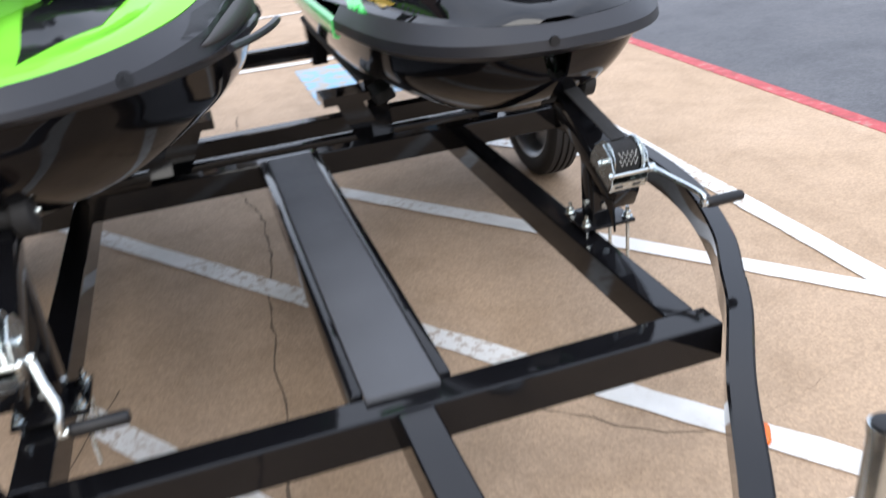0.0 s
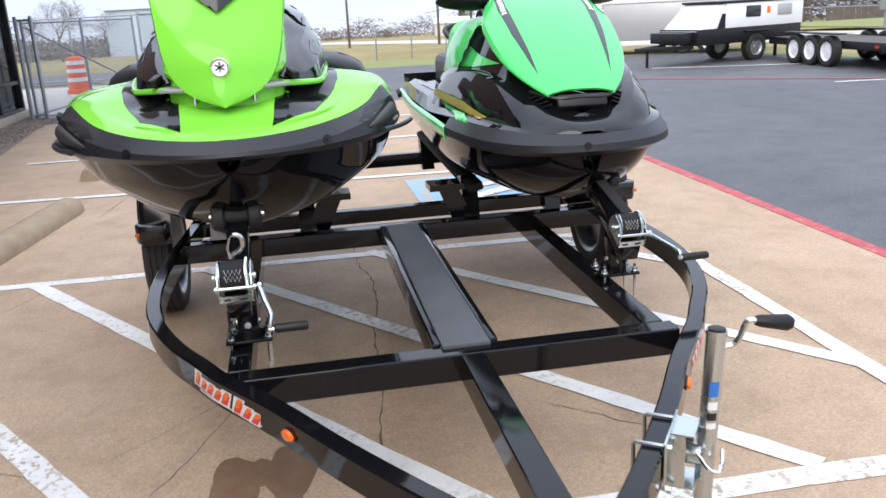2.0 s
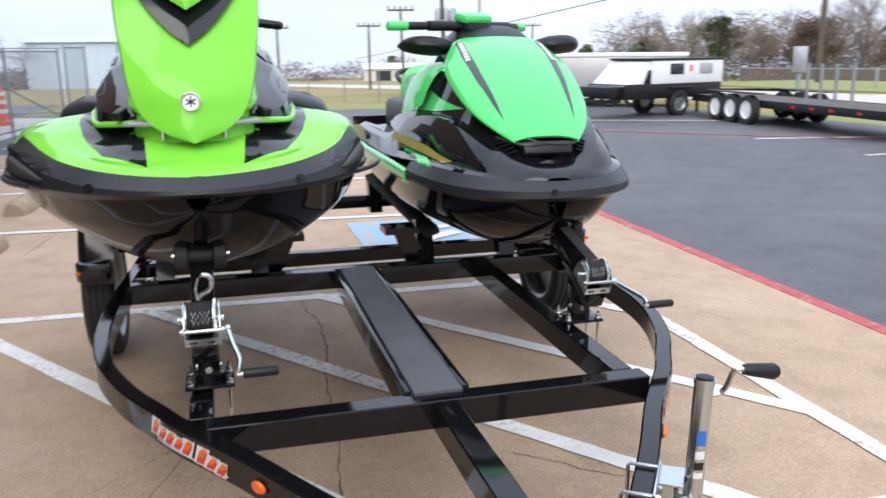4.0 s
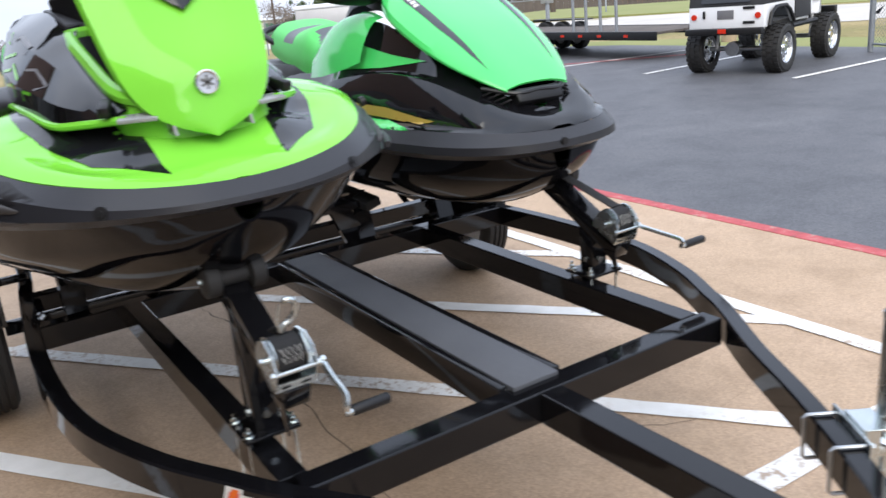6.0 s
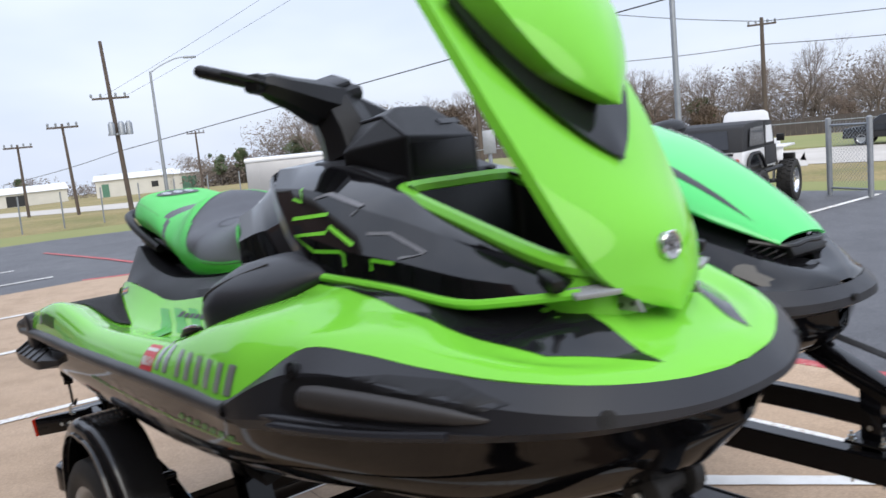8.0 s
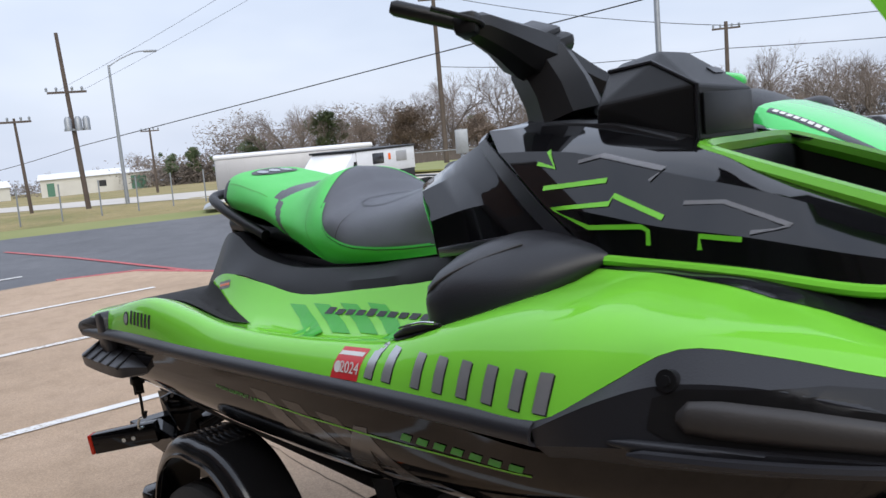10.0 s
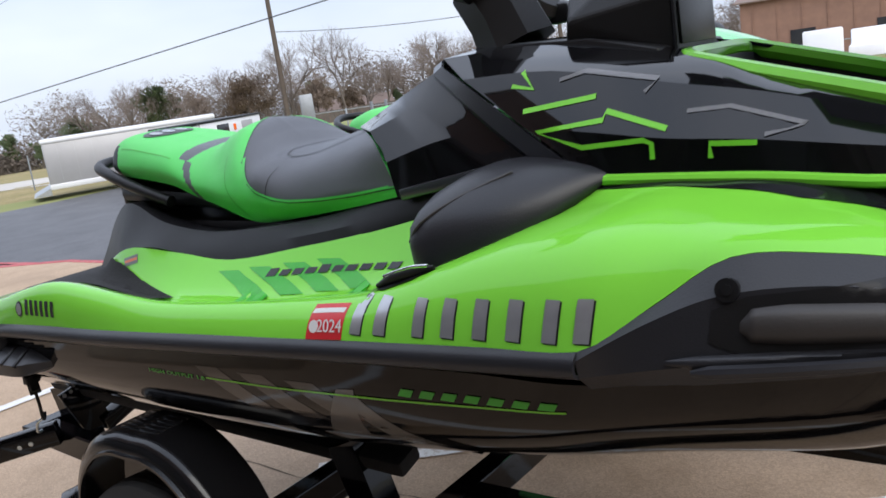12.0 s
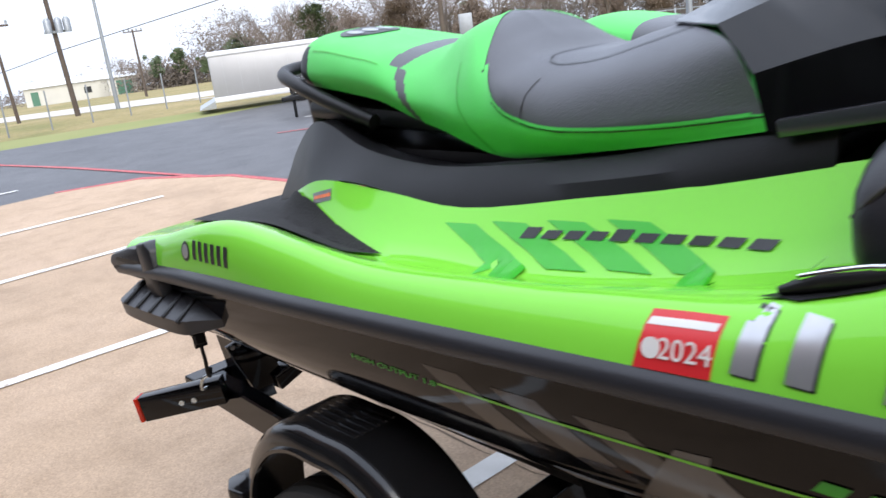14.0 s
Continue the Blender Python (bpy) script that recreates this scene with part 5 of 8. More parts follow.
part("housing_face", box((0.20, 0.004, 0.085), (C1 - 0.006, 1.0545, 1.742), (-1, 0, 0), 0.001), RUBBER, craft)
for x, y in ((-0.05, 1.115), (0.05, 1.115), (0.09, 1.13)):
    part("housing_vent", box((0.045, 0.022, 0.006), (C1 + x, y, 1.832), (38, 0, 6)), INK, craft)
part("dash_ledge", side_prism([(1.055, 1.672), (1.07, 1.70), (1.22, 1.738), (1.42, 1.752), (1.42, 1.73), (1.12, 1.675)], C1 - 0.19, C1 + 0.19, 0.006), PLASTIC, craft)
bars = part("handlebar", merge(tube([(C1, 1.49, 1.745), (C1, 1.52, 1.82), (C1 - 0.01, 1.565, 1.90), (C1 - 0.02, 1.58, 1.945)], [0.10, 0.092, 0.085, 0.055], 8), box((0.17, 0.13, 0.05), (C1 - 0.02, 1.565, 1.945), (16, -14, 0), 0.018), tube([(C1, 1.56, 1.905), (C1 - 0.09, 1.555, 1.93), (C1 - 0.17, 1.545, 1.958), (C1 - 0.235, 1.55, 1.982), (C1 - 0.255, 1.555, 1.987)], [0.076, 0.068, 0.050, 0.040, 0.030], 8), tube([(C1, 1.56, 1.90), (C1 + 0.08, 1.55, 1.875), (C1 + 0.16, 1.535, 1.845), (C1 + 0.235, 1.51, 1.825)], [0.07, 0.055, 0.045, 0.030], 8)), PLASTIC, craft, "black handlebar turned to one side")
part("bar_pad", box((0.14, 0.10, 0.03), (C1 - 0.03, 1.575, 1.975), (18, -14, 0), 0.012), RUBBER, bars)
for s, a, b, c in ((-1, (-0.255, 1.56, 1.988), (-0.28, 1.58, 2.0), (-0.392, 1.682, 2.047)), (1, (0.245, 1.505, 1.822), (0.27, 1.49, 1.818), (0.385, 1.42, 1.80))):
    p0, p1, p2 = (Vector((C1 + v[0], v[1], v[2])) for v in (a, b, c))
    part("switch_pod", box((0.09, 0.06, 0.055), p0, (0, -8 * s, 25), 0.014), PLASTIC, bars)
    part("grip", tube([p0, p1, p1.lerp(p2, 0.92), p2], [0.018, 0.020, 0.019, 0.013], 12), PLASTIC, bars)
    part("lever", tube(curve_pts([p0 + Vector((0, -0.04, -0.004)), p1 + Vector((0, -0.06, -0.004)), p1.lerp(p2, 0.7) + Vector((0, -0.07, -0.004))], 4), 0.007, 8), PLASTIC, bars)

# mirror pods: a blunt rear face, a creased outer side and a top that tapers forward into the flank
pod = [[(u, y, z) for u, z in sec] for y, sec in (
    (1.462, [(0.36, 1.375), (0.47, 1.38), (0.505, 1.39), (0.50, 1.425), (0.45, 1.445), (0.37, 1.45)]),
    (1.452, [(0.36, 1.345), (0.525, 1.350), (0.556, 1.370), (0.550, 1.432), (0.48, 1.468), (0.37, 1.478)]),
    (1.420, [(0.36, 1.332), (0.545, 1.340), (0.572, 1.366), (0.562, 1.440), (0.48, 1.490), (0.37, 1.502)]),
    (1.36, [(0.36, 1.340), (0.55, 1.350), (0.575, 1.383), (0.556, 1.455), (0.465, 1.511), (0.36, 1.523)]),
    (1.27, [(0.36, 1.368), (0.525, 1.376), (0.550, 1.406), (0.528, 1.463), (0.44, 1.517), (0.35, 1.529)]),
    (1.20, [(0.36, 1.408), (0.475, 1.412), (0.497, 1.434), (0.478, 1.472), (0.42, 1.511), (0.35, 1.521)]),
    (1.145, [(0.36, 1.450), (0.415, 1.453), (0.428, 1.466), (0.418, 1.484), (0.395, 1.502), (0.36, 1.507)]),
    (1.115, [(0.36, 1.475), (0.380, 1.476), (0.384, 1.481), (0.381, 1.487), (0.375, 1.492), (0.36, 1.494)]))]
for sgn in (-1, 1):
    sheet = smooth_rows(pod, 4, 2)
    bm = skin([[(C1 + sgn * p.x, p.y, p.z) for p in row] for row in sheet], close=True)
    n = len(sheet[0])
    bm.verts.ensure_lookup_table()
    bm.faces.new(bm.verts[:n])
    bm.faces.new(bm.verts[-n:])
    part("mirror_pod", bm, RUBBER, craft, "dark grey side mirror pod")
    # thin paler tube along the crease: the highlight on the edge, put in as colour
    crease = [(0.556, 1.452, 1.405), (0.562, 1.415, 1.444), (0.518, 1.35, 1.482), (0.448, 1.27, 1.5135)]
    part("pod_crease_highlight", tube(curve_pts([(C1 + sgn * u, y, z) for u, y, z in crease], 5), 0.0035, 6), INSERT, craft)

# seat base and seat
base_rows = [[(u, y, z) for u, z in sec] for y, sec in (
    (1.55, [(0.362, 1.415), (0.36, 1.43), (0.345, 1.462), (0.30, 1.47), (0.18, 1.47)]),
    (1.70, [(0.358, 1.385), (0.35, 1.41), (0.32, 1.45), (0.27, 1.452), (0.17, 1.44)]),
    (1.95, [(0.35, 1.338), (0.335, 1.37), (0.295, 1.403), (0.25, 1.405), (0.15, 1.39)]),
    (2.25, [(0.347, 1.300), (0.325, 1.335), (0.285, 1.373), (0.24, 1.372), (0.15, 1.35)]),
    (2.45, [(0.342, 1.312), (0.318, 1.34), (0.275, 1.366), (0.23, 1.36), (0.15, 1.34)]),
    (2.67, [(0.336, 1.332), (0.305, 1.358), (0.26, 1.392), (0.21, 1.385), (0.12, 1.35)]),
    (2.86, [(0.31, 1.300), (0.275, 1.36), (0.225, 1.445), (0.18, 1.44), (0.08, 1.37)]),
    (2.98, [(0.27, 1.262), (0.245, 1.33), (0.20, 1.432), (0.14, 1.43), (0.04, 1.38)]),
    (3.15, [(0.21, 1.226), (0.195, 1.27), (0.16, 1.33), (0.10, 1.34), (0, 1.34)]),
    (3.20, [(0.20, 1.215), (0.185, 1.235), (0.15, 1.25), (0.09, 1.25), (0, 1.25)]))]
creased(sh("seat_base", base_rows, SEAT_BASE, 5, 1, 0.008, label="black moulded seat base"), 22)
part("seat_well", box((0.30, 1.3, 0.06), (C1, 2.35, 1.34), (1, 0, 0), 0.02), PLASTIC, craft)

seat_rows = [
    [(0.335, 1.655, 1.455), (0.337, 1.66, 1.490), (0.308, 1.722, 1.580), (0.15, 1.885, 1.602), (0, 1.975, 1.594)],
    [(0.312, 1.80, 1.432), (0.322, 1.81, 1.478), (0.278, 1.855, 1.555), (0.145, 1.96, 1.588), (0, 2.025, 1.586)],
    [(0.285, 1.96, 1.410), (0.302, 1.97, 1.457), (0.258, 2.00, 1.532), (0.14, 2.06, 1.566), (0, 2.09, 1.570)],
    [(0.268, 2.09, 1.394), (0.292, 2.10, 1.450), (0.250, 2.12, 1.520), (0.14, 2.16, 1.562), (0, 2.17, 1.567)],
    [(0.260, 2.17, 1.386), (0.288, 2.18, 1.455), (0.262, 2.20, 1.525), (0.15, 2.225, 1.563), (0, 2.235, 1.570)],
    [(0.256, 2.22, 1.384), (0.282, 2.235, 1.465), (0.246, 2.262, 1.538), (0.15, 2.290, 1.594), (0, 2.300, 1.612)],
    [(0.252, 2.28, 1.392), (0.276, 2.295, 1.470), (0.234, 2.325, 1.560), (0.14, 2.360, 1.635), (0, 2.375, 1.658)],
    [(0.246, 2.36, 1.415), (0.264, 2.375, 1.480), (0.216, 2.41, 1.550), (0.13, 2.44, 1.620), (0, 2.455, 1.648)],
    [(0.238, 2.43, 1.436), (0.250, 2.45, 1.492), (0.204, 2.48, 1.550), (0.12, 2.50, 1.598), (0, 2.51, 1.618)],
    [(0.228, 2.52, 1.458), (0.240, 2.535, 1.505), (0.198, 2.56, 1.558), (0.12, 2.58, 1.598), (0, 2.59, 1.613)],
    [(0.212, 2.65, 1.495), (0.230, 2.65, 1.540), (0.20, 2.67, 1.586), (0.13, 2.68, 1.610), (0, 2.69, 1.618)],
    [(0.2, 2.78, 1.515), (0.216, 2.78, 1.56), (0.19, 2.79, 1.606), (0.13, 2.79, 1.630), (0, 2.79, 1.638)],
    [(0.19, 2.90, 1.53), (0.204, 2.90, 1.57), (0.18, 2.90, 1.622), (0.125, 2.90, 1.648), (0, 2.90, 1.656)],
    [(0.175, 2.985, 1.54), (0.187, 2.99, 1.575), (0.165, 2.99, 1.628), (0.115, 2.98, 1.657), (0, 2.98, 1.666)],
    [(0.150, 3.03, 1.545), (0.160, 3.035, 1.57), (0.14, 3.04, 1.606), (0.09, 3.04, 1.628), (0, 3.04, 1.634)]]
PAD_EDGE = [(1.655, 1.482), (1.80, 1.464), (1.94, 1.452), (2.06, 1.449), (2.13, 1.457), (2.19, 1.476), (2.232, 1.502), (2.262, 1.532), (2.285, 1.562)]


def seat_zone(y, z, u):
    """1 on the rider's grey pad, up over its bolster, 2 on the grey strap behind it, 3 at the black back end, else 0."""
    if y > 2.955 + 0.35 * max(0.0, z - 1.60) and z < 1.655 - 0.12 * u:
        return 3
    if y < 2.285:
        for (y0, z0), (y1, z1) in zip(PAD_EDGE, PAD_EDGE[1:]):
            if y0 <= y <= y1:
                return z > z0 + (z1 - z0) * (y - y0) / (y1 - y0)
        return y < PAD_EDGE[0][0] and z > 1.482
    if z > 1.55 and y < 2.405 - 0.5 * u:
        return True
    if u > 0.195 and z < 1.58:
        return 2 if abs(y - 2.487 - 0.72 * (z - 1.435)) < 0.013 else 0
    return 2 if 2.590 - (0.2 - u) * 0.55 < y < 2.635 - u * 0.05 else 0


def split_seat(rows, cx, zone, parent, mats, along=16, across=18):
    sheet = smooth_rows(rows, along, across)
    made = [bmesh.new() for _ in mats]
    for sgn in (-1, 1):
        for a, b in zip(sheet, sheet[1:]):
            for k in range(len(a) - 1):
                q = (a[k], a[k + 1], b[k + 1], b[k])
                c = sum(q, Vector()) / 4
                bm = made[int(zone(c.y, c.z, c.x))]
                bm.faces.new([bm.verts.new((cx + sgn * p.x, p.y, p.z)) for p in q])
    # close the ends
    for row, bm in ((sheet[0], made[0]), (sheet[-1], made[3 if len(made) > 3 else 0])):
        bm.faces.new([bm.verts.new((cx - p.x, p.y, p.z)) for p in row] + [bm.verts.new((cx + p.x, p.y, p.z)) for p in row[::-1][1:]])
    for bm, nm, mt, lb in zip(made, ("seat_cover", "seat_pad", "seat_strap", "seat_end"), mats, ("green vinyl seat sides and rear", "grey vinyl seat pad", "grey vinyl seat strap", "black seat back end")):
        bmesh.ops.remove_doubles(bm, verts=bm.verts, dist=0.0006)
        part(nm, bm, mt, parent, lb)


seat = tagged(new("seat_assembly"), "green and grey vinyl touring seat")
seat.parent = craft
split_seat(seat_rows, C1, seat_zone, seat, (VINYL_GREEN, VINYL_GREY, VINYL_GREY, SEAT_BASE))
part("seat_underside", box((0.34, 1.35, 0.05), (C1, 2.35, 1.42), (4.5, 0, 0), 0.02), PLASTIC, seat)
tree_all = bvh_of(*[o for o in seat.children if o.name.startswith(("seat_cover", "seat_pad", "seat_strap"))])
for way, sgn in (("side+", -1), ("side-", 1)):
    part("piping", drape_line([p.to_2d() for p in curve_pts([(y, z, 0) for y, z in PAD_EDGE], 3)], 0.0055, tree_all, way, 0.0022), VINYL_GREEN, seat)
    part("seam", drape_line([(y, z - 0.0055) for y, z in PAD_EDGE[:-2]], 0.0022, tree_all, way, 0.0018), INK, seat)
    part("piping", drape_line([(C1 + sgn * u, y) for u, y in ((0.236, 2.286), (0.20, 2.305), (0.16, 2.325), (0.12, 2.345), (0.06, 2.375), (0, 2.405))], 0.006, tree_all, "down", 0.0022), VINYL_GREEN, seat)
    part("seam", drape_line([(C1 + sgn * u, y) for u, y in ((0.0, 2.218), (0.06, 2.214), (0.12, 2.198), (0.165, 2.170), (0.185, 2.135), (0.192, 2.06), (0.195, 1.98), (0.20, 1.90), (0.205, 1.83))], 0.0045, tree_all, "down", 0.0016), INK, seat, "dark stitched seam")
    part("seam", drape_line([(y, z) for y, z in ((2.255, 1.392), (2.300, 1.44), (2.335, 1.49), (2.352, 1.53), (2.362, 1.57))], 0.003, tree_all, way, 0.0012), LIME_DARK, seat)
    part("seam", drape_line([(2.142, 1.532), (2.150, 1.505), (2.152, 1.466)], 0.003, tree_all, way, 0.0014), INK, seat)
    part("seam", drape_line([(C1 + sgn * u, y) for u, y in ((0.205, 2.65), (0.196, 2.75), (0.186, 2.85), (0.178, 2.94))], 0.003, tree_all, "down", 0.0014), LIME_DARK, seat)
tree_s = bvh_of(*[o for o in seat.children if o.name.startswith("seat_cover")])
part("seat_badge", drape([(C1 + 0.095 * math.cos(a) - 0.02, 2.89 + 0.052 * math.sin(a)) for a in np.linspace(0, math.tau, 21)[:-1]], tree_s, "down", 0.003), INK, seat, "round-ended black badge with pale marks")
part("badge_marks", merge(*[drape([(C1 - 0.02 + dx + 0.02 * math.cos(a), 2.89 + 0.028 * math.sin(a)) for a in np.linspace(0, math.tau, 11)[:-1]], tree_s, "down", 0.005) for dx in (-0.05, 0.0, 0.05)]), SILVER, seat)
part("seat_back", front_prism([(C1 - 0.14, 1.36), (C1 + 0.14, 1.36), (C1 + 0.155, 1.54), (C1 + 0.10, 1.60), (C1 - 0.10, 1.60), (C1 - 0.155, 1.54)], 2.99, 3.06, 0.025), PLASTIC, seat)
grab = curve_pts([(C1 + u, y, z) for u, y, z in ((-0.20, 2.70, 1.445), (-0.205, 2.86, 1.495), (-0.195, 3.02, 1.545), (-0.15, 3.13, 1.572), (0, 3.165, 1.58), (0.15, 3.13, 1.572), (0.195, 3.02, 1.545), (0.205, 2.86, 1.495), (0.20, 2.70, 1.445))], 5)
part("grab_handle", tube(grab, 0.019, 10), PLASTIC, craft, "black grab handle behind the seat")

# footwell mats, rear corners, sponsons, cleats
for sgn in (-1, 1):
    part("traction_mat", drape([(C1 + sgn * u, y) for u, y in ((0.445, 2.42), (0.40, 2.60), (0.33, 2.86), (0.24, 3.08), (0.06, 3.14), (0.06, 3.34), (0.42, 3.33), (0.47, 3.10), (0.49, 2.85), (0.485, 2.6))], tree_d, "down", 0.006), MAT_PAD, craft, "ribbed black traction mat")
    x0, x1 = sorted((C1 + sgn * 0.46, C1 + sgn * 0.632))
    rr = part("rear_bumper_corner", side_prism([(3.17, 1.095), (3.19, 1.195), (3.30, 1.182), (3.43, 1.150), (3.455, 1.125), (3.42, 1.095)], x0, x1, 0.016), RUBBER, craft, "dark grey slotted stern corner")
    x0, x1 = sorted((C1 + sgn * 0.50, C1 + sgn * 0.645))
    part("corner_collar", side_prism([(3.10, 1.075), (3.12, 1.20), (3.15, 1.216), (3.205, 1.205), (3.19, 1.09), (3.16, 1.065)], x0, x1, 0.010), RUBBER, rr)
    x0, x1 = sorted((C1 + sgn * 0.628, C1 + sgn * 0.6335))
    for z0 in (1.108, 1.136):
        part("corner_slot", side_prism([(3.225, z0), (3.225, z0 + 0.018), (3.40 - (z0 - 1.108), z0 + 0.014), (3.415 - (z0 - 1.108), z0 + 0.004)], x0, x1), PLASTIC, rr)
    rows = [[(u, y, z) for u, z in sec] for y, sec in (
        (2.80, [(0.56, 1.062), (0.575, 1.064), (0.585, 1.055), (0.58, 1.045), (0.56, 1.04)]),
        (2.90, [(0.56, 1.088), (0.60, 1.086), (0.655, 1.055), (0.65, 1.025), (0.56, 1.01)]),
        (2.98, [(0.56, 1.092), (0.61, 1.090), (0.680, 1.050), (0.675, 1.012), (0.56, 0.998)]),
        (3.26, [(0.56, 1.086), (0.61, 1.084), (0.682, 1.046), (0.677, 1.010), (0.56, 0.996)]),
        (3.34, [(0.56, 1.076), (0.60, 1.074), (0.660, 1.042), (0.655, 1.018), (0.56, 1.00)]))]
    sp = part("sponson", skin([[(C1 + sgn * p.x, p.y, p.z) for p in r] for r in smooth_rows(rows, 4, 1)], close=True), RUBBER, craft, "dark grey ribbed sponson")
    for k in range(5):
        part("rib", beam((C1 + sgn * 0.605, 2.97 + k * 0.075, 1.091), (C1 + sgn * 0.684, 2.955 + k * 0.075, 1.047), 0.014, 0.012, 0.004), PLASTIC, sp)
    cleat = part("cleat", tube([(C1 + sgn * 0.605, 1.51, 1.330), (C1 + sgn * 0.607, 1.46, 1.350), (C1 + sgn * 0.607, 1.41, 1.362), (C1 + sgn * 0.605, 1.365, 1.370)], [0.005, 0.013, 0.012, 0.005], 10), PLASTIC, craft, "black retracting cleat")
    part("cleat_edge", tube(curve_pts([(C1 + sgn * 0.611, 1.485, 1.351), (C1 + sgn * 0.613, 1.45, 1.362), (C1 + sgn * 0.613, 1.41, 1.372), (C1 + sgn * 0.610, 1.375, 1.374)], 3), 0.0035, 8), CHROME, cleat, "bright chrome edge")
    part("cleat_seat", drape([(C1 + sgn * (0.605 + du), y) for du, y in ((-0.018, 1.41), (-0.020, 1.48), (0, 1.535), (0.020, 1.48), (0.018, 1.40), (0, 1.35))], tree_d, "down", 0.003), PLASTIC, craft)


# ---- graphics on the flanks ----
def slanted_bars(y0, y1, z0, z1, n, tree, mat, gap=0.35, lean=0.0, lift=0.004, fall=0.0, heights=None):
    """Plain bars in the place of lettering; y0 is the end that reads first."""
    step = (y1 - y0) / n
    for way in ("side+", "side-"):
        out = []
        for k in range(n):
            a, b = y0 + step * k, y0 + step * (k + 1 - gap)
            dz = fall * (k + 0.5) / n
            hi = z1 if not heights else z0 + (z1 - z0) * heights[k % len(heights)]
            out.append(drape([(a, z0 + dz), (b, z0 + dz), (b + lean, hi + dz), (a + lean, hi + dz)], tree, way, lift, 2))
        part("lettering", merge(*out), mat, craft)


# registration bars on the gunwale with a dark shadow edge
for dy, dz, mt, lf in ((-0.003, -0.002, INK, 0.0010), (0, 0, SILVER, 0.0018)):
    for k, (a, b) in enumerate(((1.530, 1.502), (1.468, 1.438), (1.370, 1.344), (1.303, 1.275), (1.233, 1.205), (1.163, 1.135), (1.092, 1.066), (1.036, 1.010))):
        for way in ("side+", "side-"):
            zb = 1.256 + (1.535 - (a + b) / 2) * 0.058
            part("registration_bar", drape([(a + dy, zb + dz), (b + dy, zb + dz), (b + dy - 0.006, zb + 0.064 + dz), (a + dy - 0.006, zb + 0.064 + dz)], tree_d, way, lf), mt, craft)
both_sides("year_sticker", [(1.655, 1.237), (1.552, 1.244), (1.549, 1.305), (1.650, 1.296)], tree_d, RED_DECAL, 0.0012, "red 2024 validation sticker")
both_sides("sticker_strip", [(1.648, 1.283), (1.556, 1.291), (1.554, 1.298), (1.646, 1.290)], tree_d, WHITE_PAINT, 0.0018)


def wall_sides(name, outline, mat, lift=0.0014, label=""):
    for way in ("wall+", "wall-"):
        part(name, drape(outline, tree_w, way, lift), mat, craft, label)


tree_w = bvh_of(deck)
for o in (0.0, 0.127, 0.262, 0.392):
    r = o * 0.105
    wall_sides("stripe_decal", [(2.298 - o, 1.276 + r), (2.21 - o, 1.281 + r), (2.022 - o * 0.93, 1.234 + r), (2.108 - o * 0.93, 1.227 + r)], LIME_DARK)
for k in range(10):
    a = 2.082 - k * 0.049
    z = 1.272 + k * 0.0042
    hi = 0.0175 if k in (0, 4) else 0.0135
    wall_sides("lettering", [(a, z), (a - 0.036, z + 0.003), (a - 0.046, z + hi + 0.003), (a - 0.010, z + hi)], INK, 0.0024)
wall_sides("warning_label", [(2.79, 1.272), (2.71, 1.288), (2.72, 1.312), (2.805, 1.294)], GREY_DECAL, 0.0016)
wall_sides("warning_bars", [(2.79, 1.281), (2.715, 1.296), (2.72, 1.303), (2.795, 1.288)], AMBER, 0.0024)
slanted_bars(2.885, 2.70, 1.204, 1.248, 6, tree_d, INK, 0.42, 0.0, 0.0016, 0.003)
for way in ("side+", "side-"):
    part("round_mark", drape([(2.925 + 0.023 * math.cos(a), 1.218 + 0.023 * math.sin(a)) for a in np.linspace(0, math.tau, 17)[:-1]], tree_d, way, 0.0014), INK, craft)
    part("round_mark_inner", drape([(2.925 + 0.017 * math.cos(a), 1.218 + 0.017 * math.sin(a)) for a in np.linspace(0, math.tau, 13)[:-1]], tree_d, way, 0.0022), SILVER, craft)
    part("hull_line", drape_line([(2.065, 1.097), (1.82, 1.102), (1.5, 1.118), (1.09, 1.145)], 0.004, tree_h, way, 0.0022), LIME, craft)
slanted_bars(1.45, 1.09, 1.132, 1.148, 7, tree_h, LIME_DARK, 0.40, -0.012, 0.0022, 0.016)
for o in (0.0, 0.16, 0.32):
    both_sides("hull_stripe", [(2.10 - o, 1.125), (2.01 - o, 1.128), (1.84 - o, 1.035), (1.93 - o, 1.03)], tree_h, HULL_FILM, 0.0007)
both_sides("hull_flash", [(1.62, 1.125), (1.57, 1.13), (1.60, 1.00), (1.72, 0.985)], tree_h, HULL_FILM_PALE, 0.0012)
both_sides("hull_flash", [(1.61, 1.105), (1.57, 1.115), (1.42, 0.985), (1.52, 0.978)], tree_h, HULL_FILM_PALE, 0.0009)


def words(text, size, mat, m, parent, name="lettering"):
    """Flat lettering, placed by m (text runs along m's x, up along its y)."""
    cu = bpy.data.curves.new(name, "FONT")
    cu.body, cu.size, cu.extrude = text, size, 0.0004
    cu.align_x, cu.align_y = "CENTER", "CENTER"
    tmp = bpy.data.objects.new(name, cu)
    me = bpy.data.meshes.new_from_object(tmp)
    bpy.data.objects.remove(tmp)
    me.transform(m)
    me.materials.append(mat)
    ob = new(name, me)
    ob.parent = parent
    return ob


